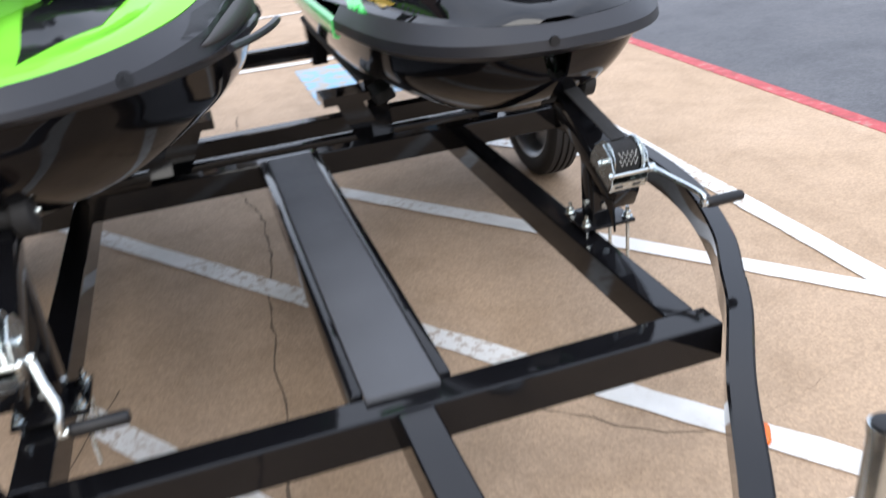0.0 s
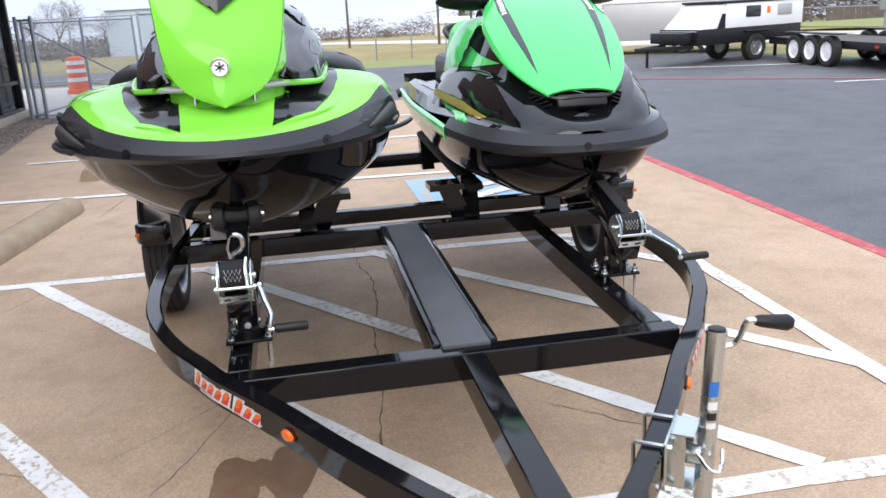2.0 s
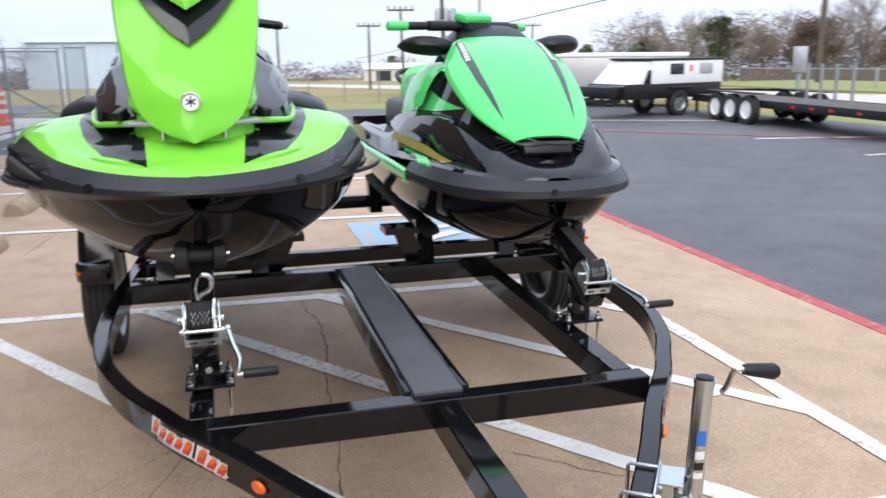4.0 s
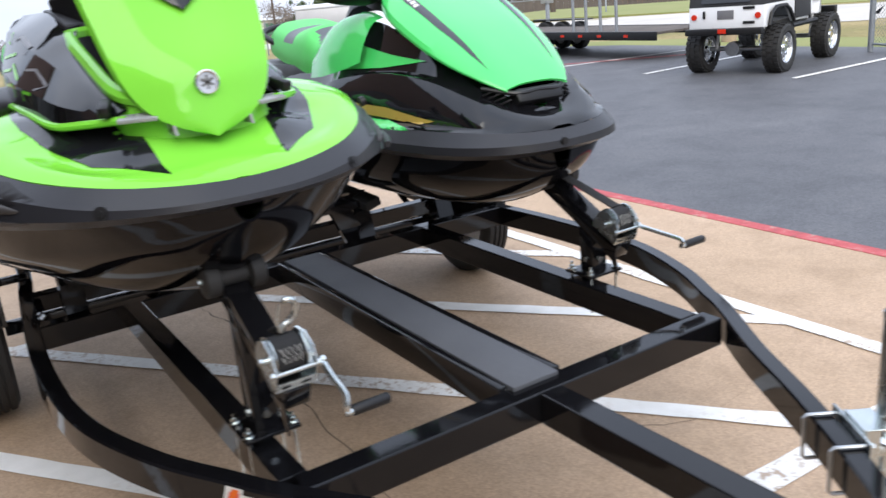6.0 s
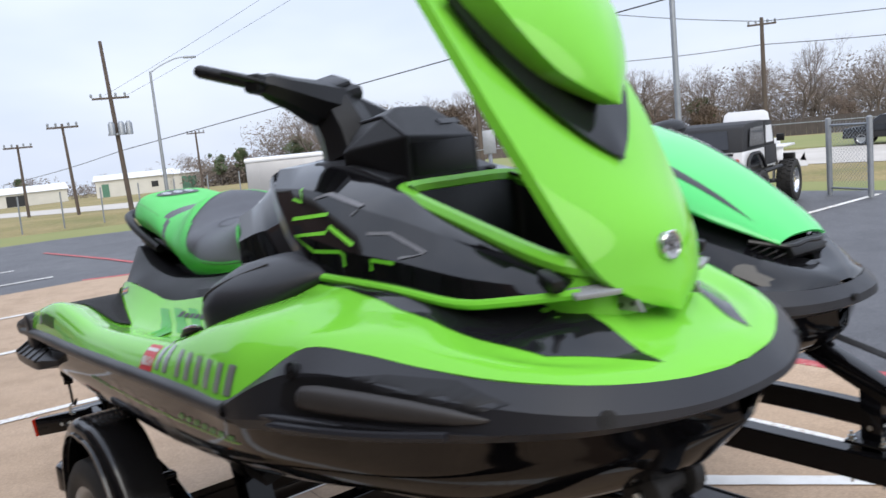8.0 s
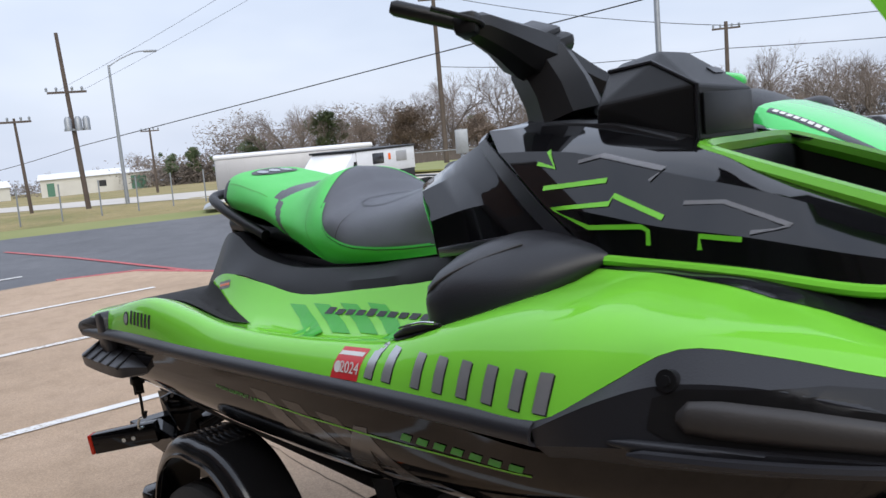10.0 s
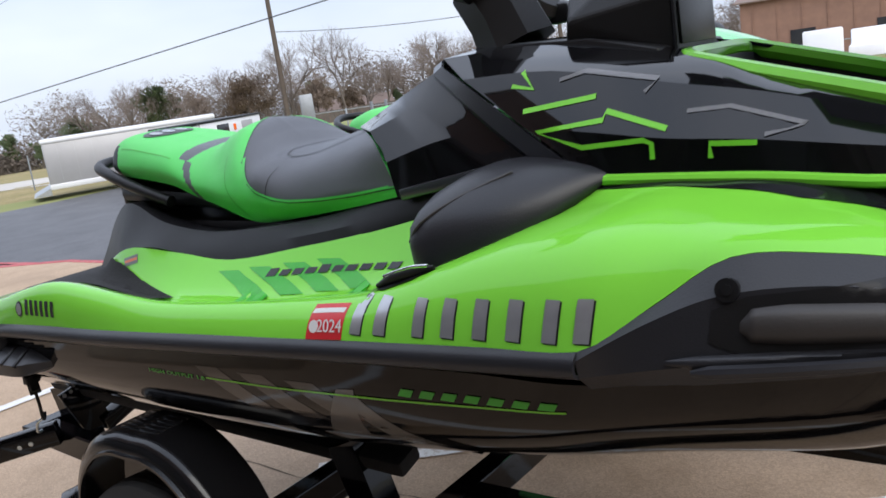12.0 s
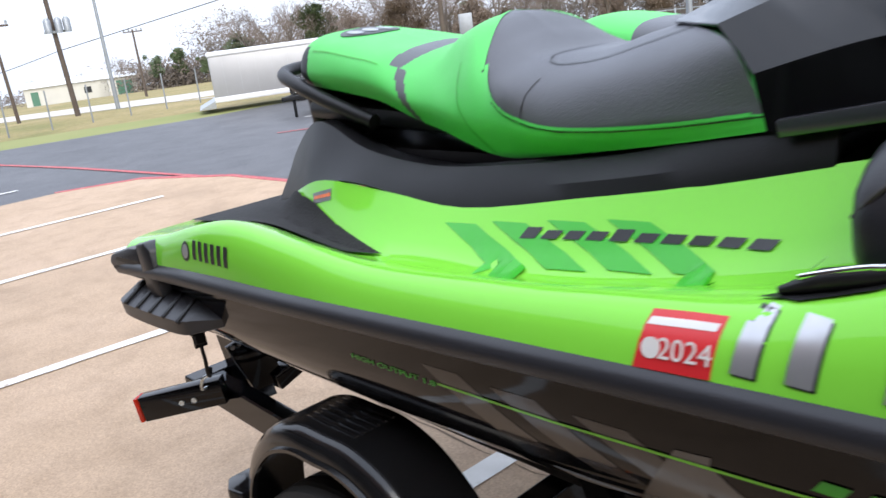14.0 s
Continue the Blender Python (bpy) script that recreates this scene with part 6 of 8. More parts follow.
def flank_m(y, z, tree, lift, slope=0.0, stretch=1.0):
    """A frame on the starboard flank: x towards the bow, y up."""
    hit, nrm, _, _ = tree.ray_cast(Vector((-3, y, z)), Vector((1, 0, 0)))
    nrm = nrm if nrm.x < 0 else -nrm
    h2, _, _, _ = tree.ray_cast(Vector((-3, y - 0.04, z + 0.04 * slope)), Vector((1, 0, 0)))
    ax = (h2 - hit).normalized()
    up = nrm.cross(ax).normalized()
    m = Matrix((ax * stretch, up, nrm)).transposed().to_4x4()
    m.translation = hit + nrm * lift
    return m


words("2024", 0.036, WHITE_PAINT, flank_m(1.588, 1.265, tree_d, 0.0030, 0.07), craft)
part("sticker_disc", tube([flank_m(1.634, 1.262, tree_d, 0.0010).translation, flank_m(1.634, 1.262, tree_d, 0.0024).translation], 0.013, 14), WHITE_PAINT, craft)
words("HIGH OUTPUT 1.8", 0.0145, LIME_DARK, flank_m(2.19, 1.092, tree_h, 0.0016, 0.012, 2.0), craft)

# ---- second watercraft: bright green over black ----
C2 = 0.76
kraft = thing("watercraft", "bright green and black watercraft with closed hood", "watercraft", group="watercraft on the trailer")


def sk(name, rows, mat, along=5, across=3, thick=0.008, parent=None, label=""):
    return part(name, shell(rows, C2, along, across, thick), mat, parent or kraft, label)


def narrow(rows):
    return [[(u * 0.88, y, z) for u, y, z in r] for r in rows]


k_hull = [[(u, y, z) for u, z in sec] for y, sec in (
    (0.70, [(0.05, 1.068), (0.04, 1.03), (0.03, 1.0), (0.015, 0.99), (0, 0.985)]),
    (0.78, [(0.29, 1.068), (0.24, 1.01), (0.17, 0.96), (0.08, 0.93), (0, 0.92)]),
    (0.95, [(0.42, 1.068), (0.36, 0.985), (0.28, 0.92), (0.14, 0.86), (0, 0.84)]),
    (1.20, [(0.51, 1.068), (0.46, 0.975), (0.38, 0.90), (0.2, 0.81), (0, 0.775)]),
    (1.70, [(0.58, 1.06), (0.53, 0.95), (0.46, 0.87), (0.26, 0.78), (0, 0.74)]),
    (2.40, [(0.60, 1.05), (0.56, 0.94), (0.49, 0.86), (0.3, 0.78), (0, 0.735)]),
    (3.30, [(0.58, 1.03), (0.55, 0.93), (0.48, 0.86), (0.3, 0.78), (0, 0.735)]),
    (3.95, [(0.54, 1.02), (0.52, 0.93), (0.46, 0.86), (0.3, 0.78), (0, 0.735)]))]
sk("hull", narrow(k_hull), HULL_BLACK, 5, 4, 0.01, label="glossy black hull")
part("transom", front_prism([(C2 - 0.475, 1.2), (C2 + 0.475, 1.2), (C2 + 0.45, 0.93), (C2 + 0.3, 0.78), (C2, 0.74), (C2 - 0.3, 0.78), (C2 - 0.45, 0.93)], 3.93, 3.96), BLACK_GLOSS, kraft)
k_bump = [
    [(0, 0.685, 1.155), (0, 0.645, 1.118), (0, 0.642, 1.090), (0, 0.690, 1.066)],
    [(0.18, 0.71, 1.160), (0.185, 0.668, 1.120), (0.19, 0.666, 1.090), (0.17, 0.715, 1.066)],
    [(0.32, 0.785, 1.168), (0.345, 0.745, 1.122), (0.35, 0.744, 1.092), (0.315, 0.785, 1.066)],
    [(0.43, 0.92, 1.175), (0.465, 0.895, 1.124), (0.47, 0.894, 1.094), (0.43, 0.93, 1.066)],
    [(0.505, 1.12, 1.178), (0.54, 1.11, 1.126), (0.545, 1.11, 1.095), (0.50, 1.13, 1.066)],
    [(0.555, 1.40, 1.170), (0.59, 1.40, 1.126), (0.593, 1.40, 1.096), (0.55, 1.40, 1.066)]]
creased(sk("front_bumper", narrow(k_bump), RUBBER, 5, 1, 0.01, label="black moulded bow bumper"), 24)
sk("gunwale_rail", [[(u, y, z + 0.01), (u + 0.02, y, z), (u + 0.02, y, z - 0.05), (u, y, z - 0.06)] for y, u, z in ((1.40, 0.505, 1.12), (2.0, 0.53, 1.12), (2.8, 0.53, 1.10), (3.95, 0.495, 1.08))], GREEN_K, 4, 3, 0.008, label="green gunwale rail")
k_deck = [[(u, y, z) for u, z in sec] for y, sec in (
    (0.688, [(0.06, 1.157), (0.05, 1.163), (0.04, 1.166), (0.03, 1.168), (0.02, 1.168), (0, 1.168)]),
    (0.73, [(0.225, 1.162), (0.17, 1.18), (0.12, 1.192), (0.08, 1.196), (0.05, 1.196), (0, 1.196)]),
    (0.80, [(0.335, 1.169), (0.295, 1.180), (0.275, 1.200), (0.20, 1.228), (0.13, 1.224), (0, 1.222)]),
    (0.92, [(0.43, 1.176), (0.385, 1.190), (0.368, 1.235), (0.295, 1.286), (0.24, 1.284), (0.18, 1.306)]),
    (1.12, [(0.505, 1.18), (0.455, 1.198), (0.438, 1.270), (0.365, 1.350), (0.31, 1.358), (0.245, 1.41)]),
    (1.35, [(0.545, 1.175), (0.497, 1.195), (0.482, 1.285), (0.425, 1.380), (0.365, 1.385), (0.30, 1.50)]),
    (1.60, [(0.57, 1.16), (0.53, 1.185), (0.515, 1.285), (0.465, 1.368), (0.41, 1.375), (0.30, 1.58)]),
    (1.90, [(0.59, 1.14), (0.562, 1.175), (0.55, 1.26), (0.50, 1.32), (0.44, 1.33), (0.30, 1.56)]),
    (2.20, [(0.60, 1.13), (0.57, 1.20), (0.52, 1.22), (0.46, 1.20), (0.38, 1.22), (0.30, 1.40)]),
    (2.80, [(0.60, 1.12), (0.575, 1.19), (0.53, 1.21), (0.46, 1.18), (0.38, 1.18), (0.29, 1.36)]),
    (3.40, [(0.58, 1.10), (0.56, 1.18), (0.50, 1.20), (0.42, 1.18), (0.34, 1.18), (0.22, 1.30)]),
    (3.95, [(0.56, 1.08), (0.54, 1.13), (0.48, 1.15), (0.4, 1.15), (0.3, 1.15), (0, 1.15)]))]
kdeck = creased(sk("deck", narrow(k_deck), BLACK_GLOSS, 4, 1, 0.008, label="glossy black faceted deck"), 32)
k_hood = [[(u, y, z) for u, z in sec] for y, sec in (
    (0.84, [(0.145, 1.300), (0.142, 1.310), (0.095, 1.322), (0.050, 1.327), (0, 1.328)]),
    (0.93, [(0.208, 1.345), (0.203, 1.362), (0.130, 1.392), (0.06, 1.400), (0, 1.402)]),
    (1.05, [(0.262, 1.400), (0.254, 1.424), (0.168, 1.470), (0.08, 1.482), (0, 1.484)]),
    (1.20, [(0.298, 1.470), (0.290, 1.500), (0.195, 1.556), (0.09, 1.572), (0, 1.575)]),
    (1.40, [(0.312, 1.565), (0.302, 1.600), (0.214, 1.655), (0.10, 1.670), (0, 1.674)]),
    (1.54, [(0.284, 1.622), (0.276, 1.660), (0.214, 1.710), (0.10, 1.724), (0, 1.728)]),
    (1.62, [(0.245, 1.668), (0.240, 1.696), (0.202, 1.738), (0.10, 1.750), (0, 1.753)]))]
khood = creased(sk("hood", k_hood, GREEN_K, 5, 2, 0.01, label="bright green closed hood"), 24)
tk_h, tk_d = bvh_of(khood), bvh_of(kdeck)
for s in (-1, 1):
    part("hood_stripe", drape([(C2 + s * u, y) for u, y in ((0.160, 0.93), (0.182, 1.02), (0.214, 1.20), (0.232, 1.42), (0.222, 1.58), (0.186, 1.58), (0.190, 1.42), (0.180, 1.20), (0.168, 1.05))], tk_h, "down", 0.0016), GREY_GLOSS, kraft)
    part("lettering", merge(*[drape([(C2 + s * (0.204 + 0.001 * k) + dx, 1.562 - 0.026 * k + dy) for dx, dy in ((-0.011, 0), (0.011, 0), (0.011, -0.019), (-0.011, -0.019))], tk_h, "down", 0.0026, 1) for k in range(8)]), WHITE_PAINT, kraft)
    # green and gold flashes on the bow flank
    way = "side+" if s < 0 else "side-"
    part("gold_flash", drape([(1.02, 1.208), (1.08, 1.192), (1.32, 1.208), (1.70, 1.222), (2.0, 1.228), (2.0, 1.262), (1.70, 1.262), (1.32, 1.250)], tk_d, way, 0.005), GOLD, kraft)
    part("green_flash", drape([(1.10, 1.178), (1.32, 1.198), (1.66, 1.208), (1.64, 1.190), (1.42, 1.184), (1.22, 1.172)], tk_d, way, 0.006), GREEN_K, kraft)
    part("green_side_panel", drape([(1.22, 1.420), (1.45, 1.448), (1.72, 1.487), (1.92, 1.425), (1.98, 1.365), (1.72, 1.385), (1.48, 1.395)], tk_d, way, 0.006), GREEN_K, kraft, "bright green panel below the hood")
    part("grille_fin", merge(*[box((0.05, 0.012, 0.006), (C2 + s * (0.15 + 0.012 * k), 0.845 + 0.02 * k, 1.262 + 0.012 * k), (0, s * 20, s * 35), 0.002) for k in range(4)]), PLASTIC, kraft)
    part("knee_fairing", skin([[(C2 + s * p.x, p.y, p.z) for p in row] for row in smooth_rows([[(u, y, z) for u, z in sec] for y, sec in (
        (1.62, [(0.385, 1.42), (0.355, 1.50), (0.30, 1.580), (0.24, 1.60)]),
        (1.76, [(0.415, 1.385), (0.385, 1.50), (0.325, 1.605), (0.25, 1.63)]),
        (1.98, [(0.425, 1.35), (0.395, 1.48), (0.335, 1.575), (0.26, 1.60)]),
        (2.20, [(0.395, 1.33), (0.37, 1.42), (0.32, 1.48), (0.26, 1.50)]))], 4, 3)]), GREEN_K, kraft, "green knee fairing beside the seat")
    wing = smooth_rows([[(u, y + dy, z + dz) for dy, dz in ((0.055 * q, -0.026 * q), (0.035 * q, 0.026 * q), (-0.03 * q, 0.034 * q), (-0.065 * q, -0.002 * q), (-0.02 * q, -0.046 * q), (0.055 * q, -0.026 * q))] for u, y, z, q in ((0.22, 1.70, 1.705, 0.7), (0.30, 1.68, 1.712, 1.15), (0.40, 1.69, 1.718, 1.1), (0.46, 1.72, 1.715, 0.7), (0.485, 1.745, 1.708, 0.15))], 4, 3)
    part("mirror", skin([[(C2 + s * p.x, p.y, p.z) for p in row] for row in wing]), PLASTIC, kraft, "black wing mirror")
part("bow_grille", box((0.22, 0.07, 0.06), (C2, 0.85, 1.268), (-28, 0, 0), 0.014), PLASTIC, kraft)
part("hood_gap", tube(curve_pts([(C2 - 0.20, 0.93, 1.317), (C2 - 0.11, 0.835, 1.292), (C2, 0.83, 1.295), (C2 + 0.11, 0.835, 1.292), (C2 + 0.20, 0.93, 1.317)], 4), 0.010, 8), INK, kraft)
part("bow_plug", tube([(C2 - 0.03, 0.65, 1.115), (C2 - 0.03, 0.638, 1.115)], 0.014, 12), PLASTIC, kraft)
k_dash = [[(u, y, z) for u, z in sec] for y, sec in (
    (1.61, [(0.225, 1.62), (0.195, 1.690), (0.12, 1.735), (0, 1.742)]),
    (1.72, [(0.25, 1.64), (0.20, 1.745), (0.12, 1.785), (0, 1.795)]),
    (1.82, [(0.24, 1.66), (0.19, 1.765), (0.12, 1.805), (0, 1.812)]),
    (1.98, [(0.24, 1.63), (0.19, 1.73), (0.12, 1.775), (0, 1.782)]),
    (2.15, [(0.24, 1.50), (0.20, 1.58), (0.12, 1.62), (0, 1.63)]))]
sk("dash", k_dash, PLASTIC, 4, 3, 0.008)
turned = Matrix.Translation((C2 - 0.08, 1.80, 1.795)) @ Matrix.Rotation(radians(28), 4, "Z")
kb = part("handlebar", merge(box((0.18, 0.14, 0.08), turned @ Vector((0, 0, 0)), (10, 0, 28), 0.03), *[tube(curve_pts([turned @ Vector((s * a, b, c)) for a, b, c in ((0.06, 0, 0.01), (0.18, 0.005, 0.012), (0.28, 0.02, 0.012))], 3), 0.026, 10) for s in (-1, 1)]), PLASTIC, kraft)
for s in (-1, 1):
    part("grip", tube([turned @ Vector((s * a, b, 0.012)) for a, b in ((0.28, 0.02), (0.30, 0.03), (0.46, 0.09), (0.475, 0.095))], [0.018, 0.021, 0.021, 0.012], 12), PLASTIC, kb)
    part("grip_end", tube([turned @ Vector((s * a, b, 0.012)) for a, b in ((0.38, 0.06), (0.40, 0.0675), (0.476, 0.096), (0.482, 0.098))], [0.022, 0.0235, 0.0235, 0.014], 12), GREEN_K, kb, "green grip end")
part("bar_pad", box((0.20, 0.10, 0.05), turned @ Vector((0, -0.01, 0.052)), (12, 0, 28), 0.022), GREEN_K, kb, "green handlebar pad")
k_seat = [[(u, y, z) for u, z in sec] for y, sec in (
    (1.98, [(0.30, 1.36), (0.29, 1.43), (0.22, 1.50), (0.12, 1.525), (0, 1.53)]),
    (2.20, [(0.29, 1.33), (0.28, 1.40), (0.23, 1.47), (0.12, 1.495), (0, 1.50)]),
    (2.42, [(0.28, 1.32), (0.28, 1.40), (0.24, 1.48), (0.14, 1.505), (0, 1.51)]),
    (2.56, [(0.28, 1.32), (0.28, 1.41), (0.25, 1.51), (0.17, 1.56), (0, 1.57)]),
    (2.70, [(0.27, 1.34), (0.27, 1.42), (0.24, 1.51), (0.15, 1.555), (0, 1.565)]),
    (2.92, [(0.25, 1.36), (0.25, 1.43), (0.22, 1.51), (0.14, 1.545), (0, 1.555)]),
    (3.20, [(0.22, 1.40), (0.22, 1.46), (0.19, 1.54), (0.12, 1.585), (0, 1.594)]),
    (3.36, [(0.18, 1.42), (0.18, 1.47), (0.15, 1.53), (0.1, 1.555), (0, 1.56)]))]
kseat = new("seat_assembly")
kseat.parent = kraft
tagged(kseat, "bright green vinyl seat with dark grey pad")
split_seat(k_seat, C2, lambda y, z, u: 1 if y < 2.54 and z > 1.41 + max(0, y - 2.27) * 0.5 and u < 0.275 else 2 if 2.80 < y < 2.95 and z > 1.48 else 0, kseat, (VINYL_GREEN, VINYL_GREY, VINYL_GREY), 5, 5)
part("seat_base", box((0.56, 1.6, 0.25), (C2, 2.75, 1.25), (-1, 0, 0), 0.05), PLASTIC, kraft)
part("grab_handle", tube(curve_pts([(C2 - 0.20, 3.16, 1.46), (C2 - 0.21, 3.38, 1.53), (C2, 3.53, 1.56), (C2 + 0.21, 3.38, 1.53), (C2 + 0.20, 3.16, 1.46)], 5), 0.018, 10), PLASTIC, kraft)

# the second craft sits a little askew on its bunks
kraft.matrix_world = Matrix.Translation((C2, 1.6, 0)) @ Matrix.Rotation(radians(-2.4), 4, "Z") @ Matrix.Translation((-C2, -1.6, 0))

# ---- surroundings ----
GLASS_DARK = material("dark_tinted_glass", (0.006, 0.007, 0.008), 0.04, color2=(0.009, 0.010, 0.011), scale=1.0, rough_var=0.015, spec=0.5)
MULLION = material("black_anodised_mullion", (0.012, 0.012, 0.013), 0.35, color2=(0.018, 0.017, 0.017), scale=6, fine=80)
LEDGE = material("pale_stone_ledge", (0.42, 0.37, 0.29), 0.8, color2=(0.32, 0.28, 0.22), scale=5, fine=90, bump=0.4)
FASCIA = material("brown_metal_fascia", (0.05, 0.032, 0.027), 0.5, color2=(0.07, 0.045, 0.036), scale=3)
WEATHERED = material("weathered_tan_concrete", (0.40, 0.31, 0.21), 0.85, color2=(0.27, 0.20, 0.13), scale=7, fine=110, bump=0.6)
POST_GREY = material("galvanised_post", (0.30, 0.32, 0.35), 0.5, 0.6, color2=(0.24, 0.26, 0.28), scale=8)
ORANGE_P = material("orange_plastic", (0.80, 0.13, 0.03), 0.5, color2=(0.66, 0.10, 0.03), scale=7)
ALUMINIUM = material("pale_aluminium_skin", (0.42, 0.42, 0.43), 0.42, 0.35, color2=(0.36, 0.36, 0.37), scale=1.6, fine=30)
VAN_WHITE = material("white_vehicle_paint", (0.74, 0.75, 0.77), 0.3, color2=(0.66, 0.67, 0.69), scale=2, coat=0.3)
SOFT_TOP = material("black_canvas", (0.016, 0.017, 0.020), 0.75, color2=(0.024, 0.025, 0.029), scale=5, fine=120, bump=0.3)
WINDOW_FILM = material("smoked_window", (0.022, 0.024, 0.030), 0.15, color2=(0.03, 0.032, 0.038), scale=3)
WOOD_POLE = material("creosoted_wood_pole", (0.060, 0.044, 0.036), 0.85, color2=(0.10, 0.078, 0.064), scale=3, fine=40, bump=0.4)
WOOD_GREY = material("grey_weathered_wood", (0.11, 0.092, 0.08), 0.85, color2=(0.07, 0.06, 0.054), scale=2, fine=30)
METAL_WALL = material("pale_metal_cladding", (0.55, 0.54, 0.50), 0.55, color2=(0.46, 0.45, 0.42), scale=0.6)
BLUE_WALL = material("pale_blue_cladding", (0.42, 0.50, 0.60), 0.55, color2=(0.37, 0.44, 0.53), scale=0.6)
ROOF_WHITE = material("white_metal_roof", (0.70, 0.72, 0.75), 0.45, color2=(0.60, 0.62, 0.65), scale=0.8)
ROOF_BROWN = material("brown_shingle_roof", (0.20, 0.145, 0.125), 0.9, color2=(0.15, 0.11, 0.095), scale=1.5, fine=20)
HOUSE_BRICK = material("tan_house_brick", (0.26, 0.15, 0.11), 0.85, color2=(0.19, 0.11, 0.085), scale=2, fine=24)
GREEN_BOX = material("faded_green_paint", (0.05, 0.15, 0.10), 0.5, color2=(0.07, 0.17, 0.12), scale=2)
BARK = material("grey_brown_bark", (0.125, 0.105, 0.090), 0.9, color2=(0.085, 0.070, 0.060), scale=2, fine=20)
TWIG = material("bare_twigs", (0.185, 0.150, 0.132), 0.9, color2=(0.130, 0.104, 0.090), scale=0.6, fine=12)
SCRUB = material("brown_winter_scrub", (0.165, 0.132, 0.110), 0.95, color2=(0.112, 0.094, 0.074), scale=0.35, fine=4)
PINE = material("dark_evergreen_needles", (0.060, 0.098, 0.042), 0.85, color2=(0.095, 0.120, 0.058), scale=0.8, fine=6)
RUST_LEAF = material("russet_dead_leaves", (0.165, 0.125, 0.098), 0.9, color2=(0.120, 0.090, 0.070), scale=0.8, fine=6)
TURF = material("green_verge_grass", (0.17, 0.20, 0.055), 0.95, color2=(0.24, 0.235, 0.09), scale=0.5, fine=9, bump=0.3)

# roads and verges beyond the lot
near = curve_pts([(22, -60, 0), (20.5, 4, 0), (19.3, 11, 0), (17.4, 17, 0), (14.5, 25, 0), (11.6, 31, 0), (9.2, 41, 0), (6.0, 60, 0), (-2, 110, 0)], 5)
far_ = curve_pts([(29, -60, 0), (27.4, 6, 0), (25.8, 15, 0), (23.3, 23, 0), (20.5, 34, 0), (18, 42, 0), (15.5, 50, 0), (12.5, 64, 0), (6, 110, 0)], 5)
bm = skin([[(*p.lerp(q, k / 4).to_2d(), ground_z(*p.lerp(q, k / 4).to_2d()) + (0.02 if 0 < k < 4 else 0.012)) for k in range(5)] for p, q in zip(near, far_)])
tagged(link("road", bm, ROAD, None, False), "pale concrete road beyond the grass verge", "road", kind="structure")
slab("verge", [(13.6, -60), (15.6, -60), (15.3, 12), (12.6, 21.5), (8.4, 24.0), (3.0, 26.2), (-6.0, 27.0), (-6.0, 23.5), (3.6, 22.8), (8.3, 21.2), (11.8, 21.2), (13.6, 13.4)], -0.12, -0.035, TURF, "short green grass verge along the asphalt", "grass")
slab("far_lawn", [(28.5, 6), (27, 15), (24.5, 23), (21.5, 36), (30, 36), (36, 20), (38, 6)], -0.12, -0.04, TURF, "green lawn across the road", "grass")
slab("side_lane", [(-40, 25.0), (-6, 24.2), (-6, 29.5), (-40, 31)], -0.12, -0.042, ASPHALT, "grey lane behind the chain-link gate", "road")
slab("side_apron", [(-12, 15.3), (-5.0, 15.3), (-4.4, 22.5), (-12, 23.5)], -0.12, -0.02, ROAD, "pale concrete apron behind the gate", "pavement")

# cracks in the pavement
random.seed(11)


def crack(pts, w):
    line = curve_pts([(x, y, 0) for x, y in pts], 14)
    rows, wander = [], 0.0
    for i, p in enumerate(line):
        wander = wander * 0.8 + random.uniform(-0.012, 0.012)
        q = p + Vector((wander, random.uniform(-0.006, 0.006), 0.0016))
        ww = w * random.uniform(0.35, 1.5)
        rows.append([q - Vector((ww, ww * 0.4, 0)), q + Vector((ww, ww * 0.4, 0))])
    return skin(rows)


CRACK = material("dark_crack_dirt", (0.10, 0.072, 0.05), 0.95, color2=(0.17, 0.125, 0.085), scale=9, fine=60)
cracks = thing("pavement_cracks", "thin dark cracks wandering across the pavement", "crack", kind="structure")
for pts, w in (([(-0.40, -1.9), (-0.30, -1.1), (-0.344, -0.157), (-0.22, 0.8), (-0.154, 1.83), (-0.10, 2.5), (-0.152, 3.21), (-0.05, 4.6)], 0.0045), ([(-0.9, 1.05), (-1.5, 0.55), (-2.1, 0.72), (-3.0, 0.45), (-4.0, 0.5)], 0.0035), ([(-0.75, 1.3), (-1.1, 0.4), (-1.4, -0.3), (-1.6, -1.2)], 0.003), ([(-2.2, 3.1), (-2.6, 2.2), (-2.9, 1.7)], 0.003), ([(0.5, 0.6), (0.95, 0.25), (1.5, 0.35)], 0.0025), ([(-2.3, 5.2), (-1.9, 7.6), (-1.0, 9.4)], 0.004), ([(-0.5, 6.4), (0.9, 7.3), (1.6, 9.0)], 0.004)):
    part("crack", crack(pts, w), CRACK, cracks, smooth=False)

